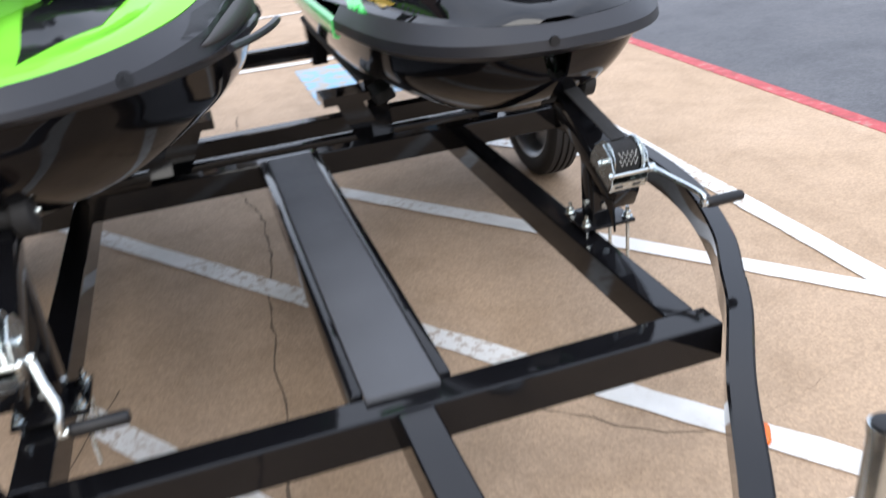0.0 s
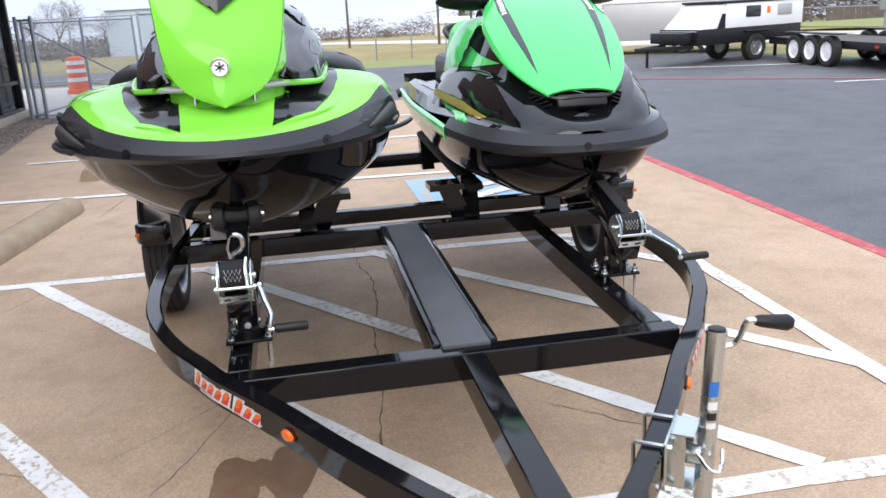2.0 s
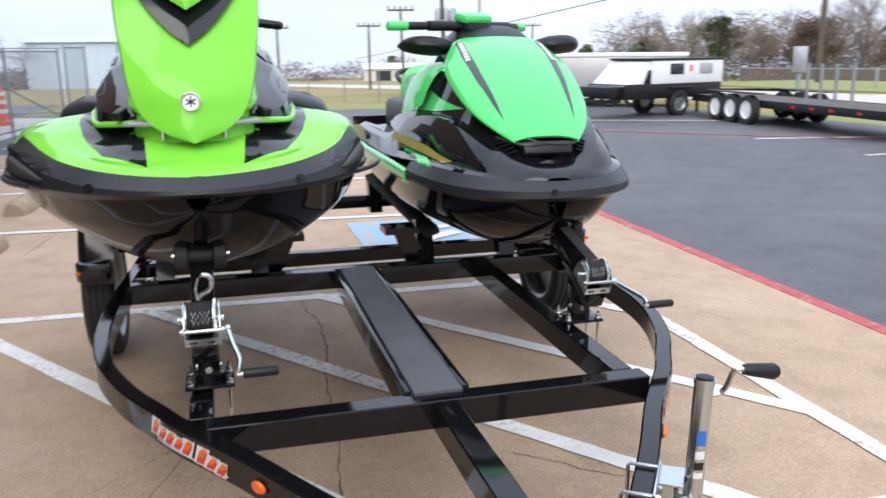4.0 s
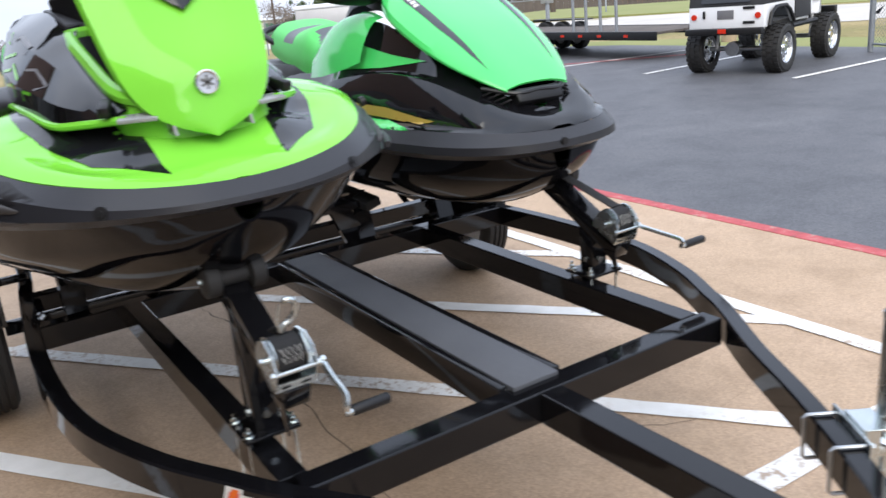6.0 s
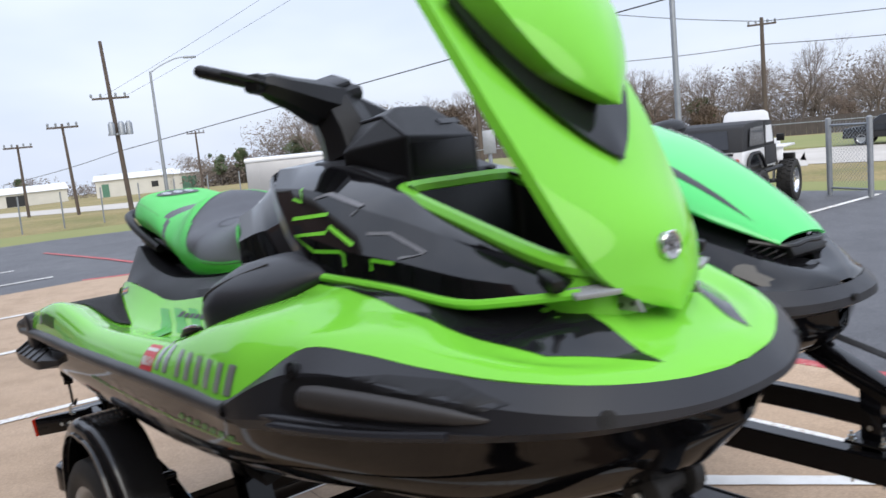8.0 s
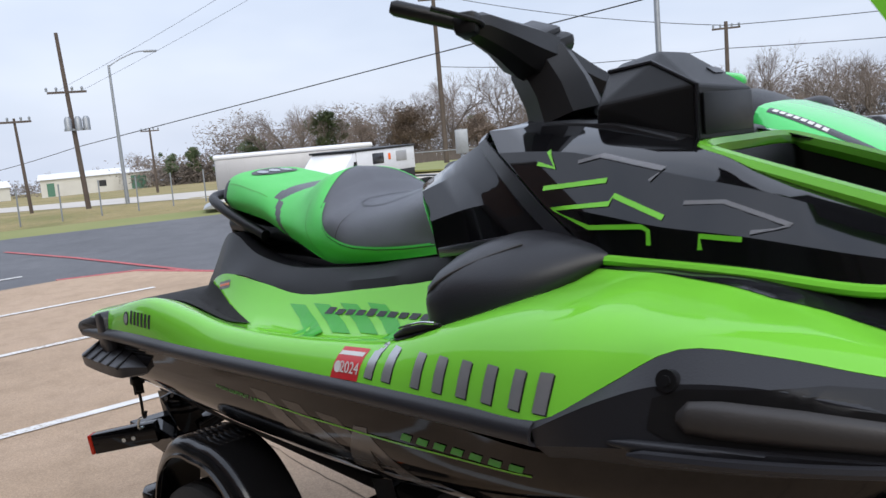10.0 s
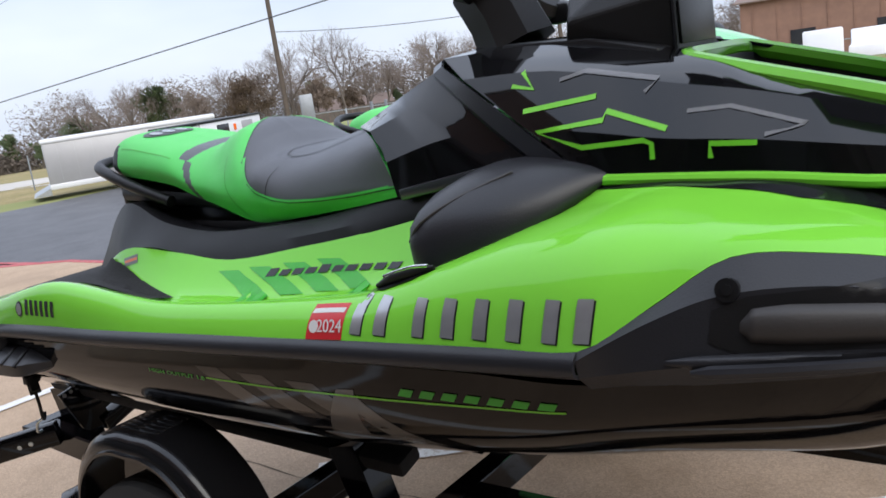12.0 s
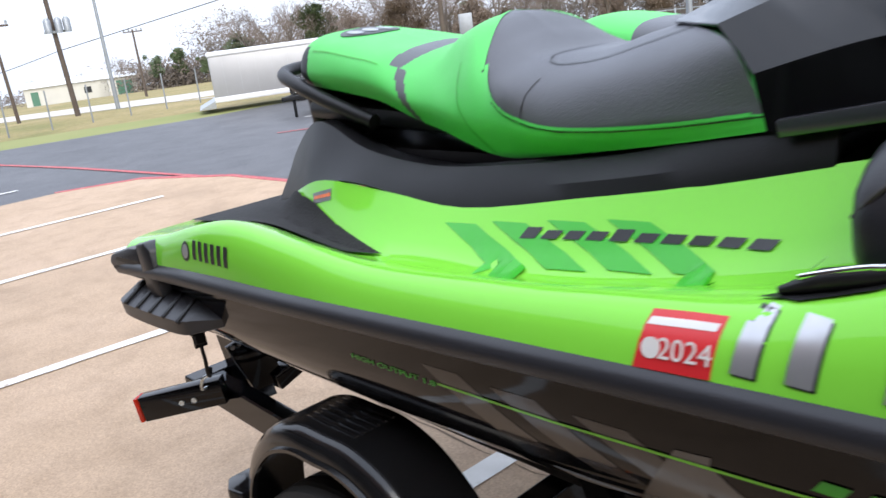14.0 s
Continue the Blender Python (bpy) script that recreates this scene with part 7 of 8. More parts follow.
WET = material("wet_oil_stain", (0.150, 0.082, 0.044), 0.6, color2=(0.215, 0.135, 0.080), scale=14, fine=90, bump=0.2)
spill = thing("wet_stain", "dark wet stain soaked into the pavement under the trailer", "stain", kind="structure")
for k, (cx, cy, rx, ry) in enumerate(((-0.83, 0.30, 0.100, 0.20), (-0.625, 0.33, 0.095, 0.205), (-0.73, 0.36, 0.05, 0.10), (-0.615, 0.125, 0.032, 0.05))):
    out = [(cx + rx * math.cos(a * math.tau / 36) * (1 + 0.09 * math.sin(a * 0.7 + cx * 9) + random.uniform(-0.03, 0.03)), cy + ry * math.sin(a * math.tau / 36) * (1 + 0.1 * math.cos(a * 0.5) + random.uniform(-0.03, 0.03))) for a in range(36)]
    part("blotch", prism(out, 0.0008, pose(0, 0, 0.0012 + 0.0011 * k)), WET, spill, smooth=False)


def wheel_stop(x0, y0, x1, y1):
    ws = thing("wheel_stop", "weathered tan rounded concrete wheel stop on the pavement", "wheel stop", group="wheel stops")
    a, b = Vector((x0, y0, 0)), Vector((x1, y1, 0))
    d = (b - a).normalized()
    s = Vector((d.y, -d.x, 0))
    n = 28
    rows = []
    for i in range(n + 1):
        e = min(i, n - i)
        k = 0.80 + 0.2 * min(1, e / 2)
        p = a.lerp(b, i / n)
        prof = [(-0.125, 0.0), (-0.125, 0.05), (-0.105, 0.105), (-0.06, 0.145), (0, 0.158), (0.06, 0.145), (0.105, 0.105), (0.125, 0.05), (0.125, 0.0)]
        rows.append([p + s * (u * k + random.uniform(-0.003, 0.003)) + Vector((0, 0, z * k + (random.uniform(-0.003, 0.003) if z else 0))) for u, z in prof])
    bm = skin(rows, close=True)
    bm.verts.ensure_lookup_table()
    bm.faces.new(bm.verts[:9])
    bm.faces.new(bm.verts[-9:])
    part("log", bm, WEATHERED, ws)


wheel_stop(-2.87, 3.78, -2.62, 5.6)
wheel_stop(-2.80, 7.15, -2.66, 9.0)

# gravel strip with loose stones along the building
slab("gravel_strip", [(-5.56, -30), (-4.35, -30), (-4.22, 3.0), (-4.45, 9.0), (-5.0, 14.6), (-5.56, 14.6)], -0.1, 0.006, GRAVEL, "strip of brown gravel along the building", "gravel")
STONE = material("brown_pebble", (0.15, 0.105, 0.085), 0.85, color2=(0.26, 0.20, 0.165), scale=14, fine=90)
verts, faces = [], []
for k in range(3600):
    y = random.uniform(-2.0, 14.4)
    x = random.uniform(-5.54, -4.30 - 0.05 * max(0, y - 3))
    r = random.uniform(0.012, 0.030)
    z, a, b0 = r * 0.35, random.uniform(0, 3), len(verts)
    for i in range(4):
        verts.append((x + r * math.cos(a + i * 1.57) * random.uniform(0.8, 1.2), y + r * math.sin(a + i * 1.57), z))
    verts.append((x, y, z + r * random.uniform(0.4, 0.7)))
    faces += [(b0 + i, b0 + (i + 1) % 4, b0 + 4) for i in range(4)]
me = bpy.data.meshes.new("loose_gravel")
me.from_pydata(verts, [], faces)
me.materials.append(STONE)
tagged(new("loose_gravel", me), "loose brown pebbles on the gravel strip", "gravel", kind="stuff")

# glazed building
bld = thing("office_building", "low office building with dark tinted glass bays and overhang", "building")
BX, Y0, Y1 = -5.7, -16.0, 15.2
part("base_ledge", box((0.24, Y1 - Y0, 0.13), (BX + 0.02, (Y0 + Y1) / 2, 0.065), bevel=0.012), LEDGE, bld, "pale stone ledge")
part("wall_core", box((6.0, Y1 - Y0 - 0.3, 4.0), (BX - 3.3, (Y0 + Y1) / 2, 2.0)), MULLION, bld, smooth=False)
part("end_wall", box((6.0, 0.2, 4.0), (BX - 3.2, Y1 - 0.08, 2.0)), FASCIA, bld, smooth=False)
part("soffit", box((7.4, Y1 - Y0 + 1.2, 0.16), (BX - 2.6, (Y0 + Y1) / 2, 2.62), bevel=0.01), FASCIA, bld)
part("fascia", box((7.6, Y1 - Y0 + 1.4, 0.9), (BX - 2.6, (Y0 + Y1) / 2, 3.15), bevel=0.02), FASCIA, bld, "dark brown metal fascia")
y = Y1 - 0.1
k = 0
while y > Y0 + 1.4:
    part("mullion", box((0.13, 0.09, 2.45), (BX - 0.02, y - 0.045, 1.33), bevel=0.006), MULLION, bld)
    w = 1.32
    for z0, z1 in ((0.17, 0.63), (0.70, 2.54)):
        part("glass_pane", box((0.012, w - 0.09, z1 - z0), (BX - 0.045, y - 0.045 - w / 2, (z0 + z1) / 2), (0, random.uniform(-0.25, 0.25), random.uniform(-0.25, 0.25))), GLASS_DARK, bld, smooth=False)
    part("transom", box((0.11, w - 0.09, 0.07), (BX - 0.02, y - 0.045 - w / 2, 0.665), bevel=0.005), MULLION, bld)
    y -= w
    k += 1
part("upper_storey", box((6.6, Y1 - Y0, 4.2), (BX - 3.7, (Y0 + Y1) / 2, 5.65), bevel=0.02), HOUSE_BRICK, bld, "red-brown brick upper storey")
part("parapet_cap", box((6.8, Y1 - Y0 + 0.2, 0.12), (BX - 3.7, (Y0 + Y1) / 2, 7.80), bevel=0.02), LEDGE, bld, "pale parapet cap")
part("sill_rail", box((0.12, Y1 - Y0 - 0.2, 0.06), (BX - 0.015, (Y0 + Y1) / 2, 0.15), bevel=0.005), MULLION, bld)

sp = thing("sign_post", "grey galvanised sign post leaning at the pavement edge", "post", (-3.99, 4.75, 0))
part("tube", tube([(0, 0, 0), (-0.10, 0.02, 2.4)], 0.026, 12), POST_GREY, sp)
part("base_collar", tube([(0, 0, 0), (-0.003, 0, 0.05)], 0.04, 12), POST_GREY, sp)


def wire_mesh(a, b, z0, z1, pitch=0.075, r=0.0022):
    """Diagonal wires between two uprights; each is a thin square rod."""
    a, b = Vector((*a, 0)), Vector((*b, 0))
    L, h = (b - a).length, z1 - z0
    d = (b - a).normalized()
    nrm = Vector((-d.y, d.x, 0))
    vs, fs = [], []
    for sgn in (1, -1):
        s = -h
        while s < L:
            p0, p1 = max(s, 0), min(s + h, L)
            if p1 > p0:
                za, zb = (z0 + (p0 - s), z0 + (p1 - s)) if sgn > 0 else (z1 - (p0 - s), z1 - (p1 - s))
                u, v = a + d * p0 + Vector((0, 0, za)), a + d * p1 + Vector((0, 0, zb))
                off = nrm * (r * sgn)
                side = (v - u).normalized().cross(nrm) * r
                i = len(vs)
                for q in (u, v):
                    vs += [tuple(q + off + side), tuple(q + off - side + nrm * r), tuple(q + off - side - nrm * r)]
                fs += [(i, i + 1, i + 4, i + 3), (i + 1, i + 2, i + 5, i + 4), (i + 2, i, i + 3, i + 5)]
            s += pitch
    me = bpy.data.meshes.new("wire_mesh")
    me.from_pydata(vs, [], fs)
    me.materials.append(POST_GREY)
    return me


def fence(name, label, posts, h, mesh=True, r=0.03, pitch=0.075, rails=(0.05, 1.0), group=""):
    fe = thing(name, label, "fence", group=group)
    for x, y in posts:
        part("post", tube([(x, y, -0.05), (x, y, h + 0.05), (x, y, h + 0.07)], [r, r, r * 0.6], 10), POST_GREY, fe)
    for a, b in zip(posts, posts[1:]):
        for k in rails:
            part("rail", tube([(*a, h * k), (*b, h * k)], 0.02, 8), POST_GREY, fe)
        if mesh:
            ob = new("wire_mesh", wire_mesh(a, b, 0.05, h, pitch))
            ob.parent = fe
            ob["label"] = "galvanised chain-link mesh"
    return fe


gate = fence("chain_link_gate", "galvanised chain-link gate standing open beside the building", [(-5.25, 14.35), (-4.85, 17.2), (-4.35, 20.6)], 1.75)
part("brace", tube([(-5.25, 14.35, 1.7), (-4.35, 20.6, 0.1)], 0.016, 8), POST_GREY, gate)
fence("chain_link_fence", "galvanised chain-link fence panel at the building corner", [(-5.3, 14.2), (-5.05, 14.25)], 1.8, r=0.035)
fence("chain_link_fence", "tall galvanised chain-link fence along the lane", [(-4.25, 20.9), (-4.05, 23.0), (-6.6, 23.6), (-9.4, 24.0), (-12.5, 24.4)], 1.85, group="fences", pitch=0.1)

barrel = thing("traffic_barrel", "orange traffic barrel with white reflective bands", "barrel", (-5.84, 20.4, -0.02))
prof = [(0.0, 0.30), (0.10, 0.29), (0.12, 0.25), (0.40, 0.235), (0.70, 0.215), (0.88, 0.19), (0.92, 0.15)]
part("body", tube([(0, 0, z) for z, r in prof], [r for z, r in prof], 28), ORANGE_P, barrel)
for z in (0.30, 0.52, 0.72):
    r = 0.245 - 0.06 * (z - 0.2)
    part("band", tube([(0, 0, z), (0, 0, z + 0.10)], [r + 0.006, r], 28), VAN_WHITE, barrel, "white reflective band")


# ---- vehicles ----
def wheel(parent, at, r, w, rim_mat, tread=True, axis=90):
    """Tyre with tread blocks round a dished rim; the axle lies along x turned by axis."""
    m = pose(*at, 0, 0, axis - 90)
    bm = bmesh.new()
    prof = [(-0.38, 0.60), (-0.5, 0.70), (-0.5, 0.90), (-0.40, 0.985), (0, 1.0), (0.40, 0.985), (0.5, 0.90), (0.5, 0.70), (0.38, 0.60)]
    n = 32
    rows = [[(u * w, q * r * math.cos(k * math.tau / n), q * r * math.sin(k * math.tau / n)) for k in range(n)] for u, q in prof]
    skin(rows, bm, close=True)
    if tread:
        for k in range(26):
            for u in (-0.32, 0.0, 0.32):
                a = (k + (0.5 if u == 0 else 0)) * 360 / 26
                add_box(bm, (w * 0.24, r * 0.15, r * 0.06), pose(0, 0, 0, a, 0, 0) @ pose(u * w, 0, r * 1.0))
    bm.transform(m)
    ty = part("tyre", bm, TYRE, parent)
    rp = [(-0.44, 0.62), (-0.40, 0.56), (-0.30, 0.52), (0.30, 0.52), (0.40, 0.56), (0.44, 0.62)]
    bm = skin([[(u * w, q * r * math.cos(k * math.tau / n), q * r * math.sin(k * math.tau / n)) for k in range(n)] for u, q in rp], close=True)
    for u in (-0.24, 0.24):
        add_tube(bm, [(u * w - 0.01, 0, 0), (u * w + 0.01, 0, 0)], r * 0.53, 24)
    for k in range(8):
        a = k * math.tau / 8
        add_box(bm, (w * 0.62, r * 0.16, r * 0.12), pose(0, r * 0.36 * math.cos(a), r * 0.36 * math.sin(a), k * 45))
    add_tube(bm, [(-0.36 * w, 0, 0), (0.36 * w, 0, 0)], r * 0.15, 12)
    bm.transform(m)
    part("rim", bm, rim_mat, ty, "dished wheel rim")
    return ty


# lifted off-roader
rover = thing("off_roader", "white lifted off-road car with black soft top and huge tyres", "car")
JS = 0.83
rover.matrix_world = pose(10.07, 7.22, -0.03, 0, 0, math.degrees(math.atan2(0.24, 0.97))) @ Matrix.Scale(JS, 4)
R35 = 0.445
for wx in (0.0, 2.37):
    for wy in (-0.76, 0.76):
        wheel(rover, (wx, wy, R35), R35, 0.33, CHROME, axis=180)
    part("axle", merge(tube([(wx, -0.6, R35), (wx, 0.6, R35)], 0.045, 10), disc((wx - 0.1, 0.12, R35), (wx + 0.1, 0.12, R35), 0.14, 14)), GALV, rover)
    for wy in (-0.45, 0.45):
        part("shock_absorber", tube([(wx - 0.05, wy, R35), (wx + 0.08, wy, 0.92)], 0.03, 8), VAN_WHITE, rover)
for wy in (-0.38, 0.38):
    part("chassis_rail", box((3.4, 0.09, 0.12), (1.15, wy, 0.80), bevel=0.01), PLASTIC, rover)
tub = [(-0.62, 0.88), (-0.62, 1.28), (1.45, 1.28), (1.45, 0.88), (0.62, 0.88), (0.42, 1.10), (0.22, 1.20), (-0.22, 1.20), (-0.42, 1.10), (-0.5, 0.88)]
M_side = Matrix(((1, 0, 0, 0), (0, 0, -1, 0), (0, 1, 0, 0), (0, 0, 0, 1)))
for wy in (-0.70, 0.74):
    part("body_side", prism([(x, z) for x, z in tub], 0.04, pose(0, wy, 0) @ M_side, 0.008), VAN_WHITE, rover)
    part("fender_flare", tube([(x, wy - 0.02 + math.copysign(0.06, wy), z) for x, z in ((-0.5, 0.90), (-0.42, 1.11), (-0.22, 1.21), (0.22, 1.21), (0.42, 1.11), (0.62, 0.90))], 0.035, 8), PLASTIC, rover)
    part("front_fender", merge(box((0.95, 0.34, 0.05), (2.35, wy * 0.9, 1.20), bevel=0.02), box((0.04, 0.3, 0.3), (1.9, wy * 0.9, 1.06), (0, 20, 0), 0.01)), VAN_WHITE, rover)
    part("rocker_bar", tube([(0.6, wy * 1.06, 0.80), (1.85, wy * 1.06, 0.80)], 0.05, 8), PLASTIC, rover)
    dr = part("door", merge(prism([(0.72, 0.92), (0.72, 1.30), (1.45, 1.30), (1.50, 0.92)], 0.05, pose(0, wy + math.copysign(0.02, wy), 0) @ M_side, 0.008), prism([(0.74, 1.30), (0.80, 1.76), (1.34, 1.76), (1.48, 1.30)], 0.03, pose(0, wy, 0) @ M_side, 0.006)), SOFT_TOP, rover, "black half door with soft upper")
    part("door_window", prism([(0.88, 1.36), (0.90, 1.70), (1.27, 1.70), (1.36, 1.36)], 0.012, pose(0, wy + math.copysign(0.025, wy), 0) @ M_side), ROOF_WHITE, dr, "clear plastic window")
    part("mirror", box((0.05, 0.16, 0.15), (1.52, wy * 1.2, 1.42), bevel=0.02), PLASTIC, rover)
part("tailgate", box((0.05, 1.46, 0.46), (-0.62, 0, 1.06), bevel=0.015), VAN_WHITE, rover)
part("floor_pan", box((2.0, 1.4, 0.05), (0.4, 0, 0.92)), PLASTIC, rover)
part("firewall", box((0.06, 1.4, 0.5), (1.5, 0, 1.1)), VAN_WHITE, rover)
part("front_grille", box((0.08, 1.0, 0.5), (2.75, 0, 1.1), bevel=0.02), VAN_WHITE, rover)
part("engine_bay", box((1.2, 0.8, 0.35), (2.1, 0, 1.02), bevel=0.03), PLASTIC, rover)
part("rear_bumper", merge(box((0.14, 1.5, 0.12), (-0.72, 0, 0.83), bevel=0.02)), PLASTIC, rover)
part("front_bumper", merge(box((0.16, 1.5, 0.16), (2.95, 0, 0.92), bevel=0.02), tube([(2.95, -0.35, 1.0), (2.98, -0.35, 1.22), (2.98, 0.35, 1.22), (2.95, 0.35, 1.0)], 0.03, 8)), PLASTIC, rover)
part("winch_box", box((0.22, 0.5, 0.2), (3.06, 0, 1.10), bevel=0.03), PLASTIC, rover)
top = [(-0.66, 1.27), (-0.52, 1.74), (-0.40, 1.80), (0.6, 1.83), (0.74, 1.80), (0.74, 1.27)]
st = part("soft_top", prism(top, 1.48, pose(0, 0.74, 0) @ M_side, 0.03), SOFT_TOP, rover, "black canvas soft top")
part("roof_flap", prism([(0.70, 1.76), (0.70, 1.82), (1.30, 1.80), (1.34, 1.75)], 1.46, pose(0, 0.73, 0) @ M_side, 0.012), SOFT_TOP, st)
part("rear_window", prism([(-0.48, 0.0), (0.48, 0.0), (0.44, 0.36), (-0.44, 0.36)], 0.012, pose(-0.655, 0, 1.34, 90 - 16, 0, -90)), WINDOW_FILM, st, "smoked plastic rear window")
for wy in (-0.78, 0.76):
    part("quarter_window", prism([(-0.36, 1.36), (-0.28, 1.70), (0.52, 1.72), (0.58, 1.36)], 0.014, pose(0, wy + 0.01, 0) @ M_side), WINDOW_FILM, st, "smoked plastic side window")
part("windscreen_frame", merge(tube([(1.5, -0.68, 1.3), (1.34, -0.66, 1.78), (1.34, 0.66, 1.78), (1.5, 0.68, 1.3)], 0.03, 8)), VAN_WHITE, rover)
part("raised_hood", prism([(0, -0.58), (0.70, -0.46), (0.76, -0.38), (0.76, 0.38), (0.70, 0.46), (0, 0.58)], 0.09, pose(2.02, 0, 1.24, 0, -84, 0), 0.02), VAN_WHITE, rover, "white hood raised open")
part("cowl", box((0.42, 1.30, 0.36), (1.70, 0, 1.10), bevel=0.03), VAN_WHITE, rover)
for wy in (-0.62, 0.62):
    part("tail_lamp", disc((-0.65, wy, 1.10), (-0.672, wy, 1.10), 0.055, 18), RED_LENS, rover)
part("brake_lamp", box((0.02, 0.16, 0.08), (-0.80, 0.0, 0.84), bevel=0.006), RED_LENS, rover)
part("plate", box((0.012, 0.32, 0.16), (-0.652, 0.0, 1.13), bevel=0.004), GREY_DECAL, rover, "grey number plate holder")
for wz in (0.98, 1.24):
    part("hinge", box((0.03, 0.22, 0.05), (-0.655, -0.45, wz), bevel=0.01), PLASTIC, rover)
part("latch", box((0.03, 0.05, 0.14), (-0.655, 0.42, 1.14), bevel=0.01), PLASTIC, rover)

# flatbed trailer with ramp posts
fb = thing("flatbed_trailer", "long black flatbed trailer with wooden deck and twin wheels", "trailer")
fb.matrix_world = pose(12.05, 16.9, -0.03, 0, 0, -92)
L = 7.0
for k in range(6):
    part("deck_board", box((L, 0.235, 0.05), (L / 2, -0.6 + 0.24 * k, 0.52), bevel=0.004), WOOD_GREY, fb, "weathered deck board")
for wy in (-0.76, 0.76):
    part("frame_rail", box((L, 0.07, 0.17), (L / 2, wy, 0.47), bevel=0.008), PLASTIC, fb)
    for k, wx in enumerate((1.45, 2.1, 2.75)):
        wheel(fb, (wx, wy * 1.18, 0.33), 0.33, 0.2, VAN_WHITE, tread=False, axis=180)
    part("mudguard", box((2.1, 0.24, 0.03), (2.1, wy * 1.18, 0.70), bevel=0.01), PLASTIC, fb)
    for wx in (4.2, 4.8, 5.4, 6.2):
        part("side_reflector", box((0.12, 0.012, 0.05), (wx, math.copysign(0.80, wy), 0.47)), RED_LENS, fb)
part("drawbar", merge(beam((0, -0.5, 0.46), (-1.2, 0, 0.46), 0.08, 0.12), beam((0, 0.5, 0.46), (-1.2, 0, 0.46), 0.08, 0.12)), PLASTIC, fb)
part("jack_leg", box((0.07, 0.07, 0.47), (-1.1, 0, 0.235), bevel=0.01), PLASTIC, fb)
for wx in (4.55, 4.97, 5.42, 5.9):
    part("stake", tube([(wx, -0.76, 0.5), (wx, -0.76, 1.38)], 0.032, 10), POST_GREY, fb, "grey upright stake post")

# enclosed cargo trailer
cg = thing("cargo_trailer", "long silver enclosed cargo trailer with white roof edge", "trailer")
cd = Vector((13.6 - 8.3, 19.0 - 21.8, 0))
cg.matrix_world = pose(8.78, 21.8, -0.03, 0, 0, math.degrees(math.atan2(cd.y, cd.x)))
CL = 4.5
part("body", box((CL, 2.0, 1.14), (CL / 2, 1.0, 0.91), bevel=0.05), ALUMINIUM, cg)
part("roof", box((CL + 0.06, 2.06, 0.13), (CL / 2, 1.0, 1.52), bevel=0.05, segs=3), VAN_WHITE, cg, "white rounded roof edge")
part("skirt", box((CL + 0.02, 2.04, 0.14), (CL / 2, 1.0, 0.33), bevel=0.02), VAN_WHITE, cg, "pale lower skirt")
part("beavertail", prism([(0, 0.0), (0.45, 0.0), (0.45, 0.2), (0.05, 0.03)], 1.9, pose(-0.45, 1.95, 0.12) @ M_side), GALV, cg, "grey loading ramp lip")
for k in range(10):
    part("seam", box((0.006, 0.004, 1.08), (0.35 + k * 0.43, -0.002, 0.91)), GALV, cg)
for wx in (2.3, 3.0):
    wheel(cg, (wx, 0.05, 0.32), 0.32, 0.2, VAN_WHITE, tread=False, axis=180)
part("mudguard", box((1.6, 0.1, 0.16), (2.65, -0.03, 0.68), bevel=0.03), GALV, cg)

# camper trailer
cp = thing("camper_trailer", "black and white off-road camper trailer with slanted white front", "caravan")
cp.matrix_world = pose(9.0, 16.45, -0.03, 0, 0, 17) @ Matrix.Scale(0.90, 4)
part("lower_body", merge(side_prism([(0, 0), (0, 0.001), (0.001, 0)], 0, 0.001), box((3.9, 1.5, 0.42), (2.1, 0.75, 0.72), bevel=0.03)), PLASTIC, cp)
part("upper_body", box((2.95, 1.5, 0.66), (2.62, 0.75, 1.24), bevel=0.03), VAN_WHITE, cp)
part("front_nose", prism([(0.12, 0.88), (0.30, 0.93), (1.05, 1.56), (1.14, 1.56), (1.14, 0.88)], 1.46, pose(0, 1.48, 0) @ M_side, 0.02), VAN_WHITE, cp, "slanted white nose")
part("nose_gap", prism([(0.86, 0.93), (1.02, 1.30), (1.13, 1.30), (1.13, 0.93)], 0.012, pose(0, 0.014, 0) @ M_side), PLASTIC, cp)
part("roof_trim", box((3.15, 1.56, 0.06), (2.55, 0.75, 1.59), bevel=0.015), PLASTIC, cp)
part("toolbox", box((0.6, 1.2, 0.28), (0.0, 0.75, 0.72), bevel=0.02), PLASTIC, cp)
for wx, mt in ((2.15, WINDOW_FILM), (3.35, ALUMINIUM)):
    part("window", box((0.55, 0.03, 0.30), (wx, -0.005, 1.32), bevel=0.02), mt, cp)
part("marker_lamp", box((0.12, 0.02, 0.18), (2.72, -0.008, 1.34), bevel=0.01), AMBER, cp)
wheel(cp, (2.3, 0.08, 0.36), 0.36, 0.24, GALV, axis=180)
wheel(cp, (2.3, 1.42, 0.36), 0.36, 0.24, GALV, axis=180)
part("mudguard", box((0.95, 0.2, 0.05), (2.3, 0.0, 0.80), bevel=0.02), PLASTIC, cp)
part("drawbar", merge(beam((0.2, 0.2, 0.48), (-1.3, 0.75, 0.48), 0.07, 0.1), beam((0.2, 1.3, 0.48), (-1.3, 0.75, 0.48), 0.07, 0.1)), PLASTIC, cp)
part("stabiliser_leg", box((0.06, 0.06, 0.5), (-0.9, 0.75, 0.25), bevel=0.01), PLASTIC, cp)

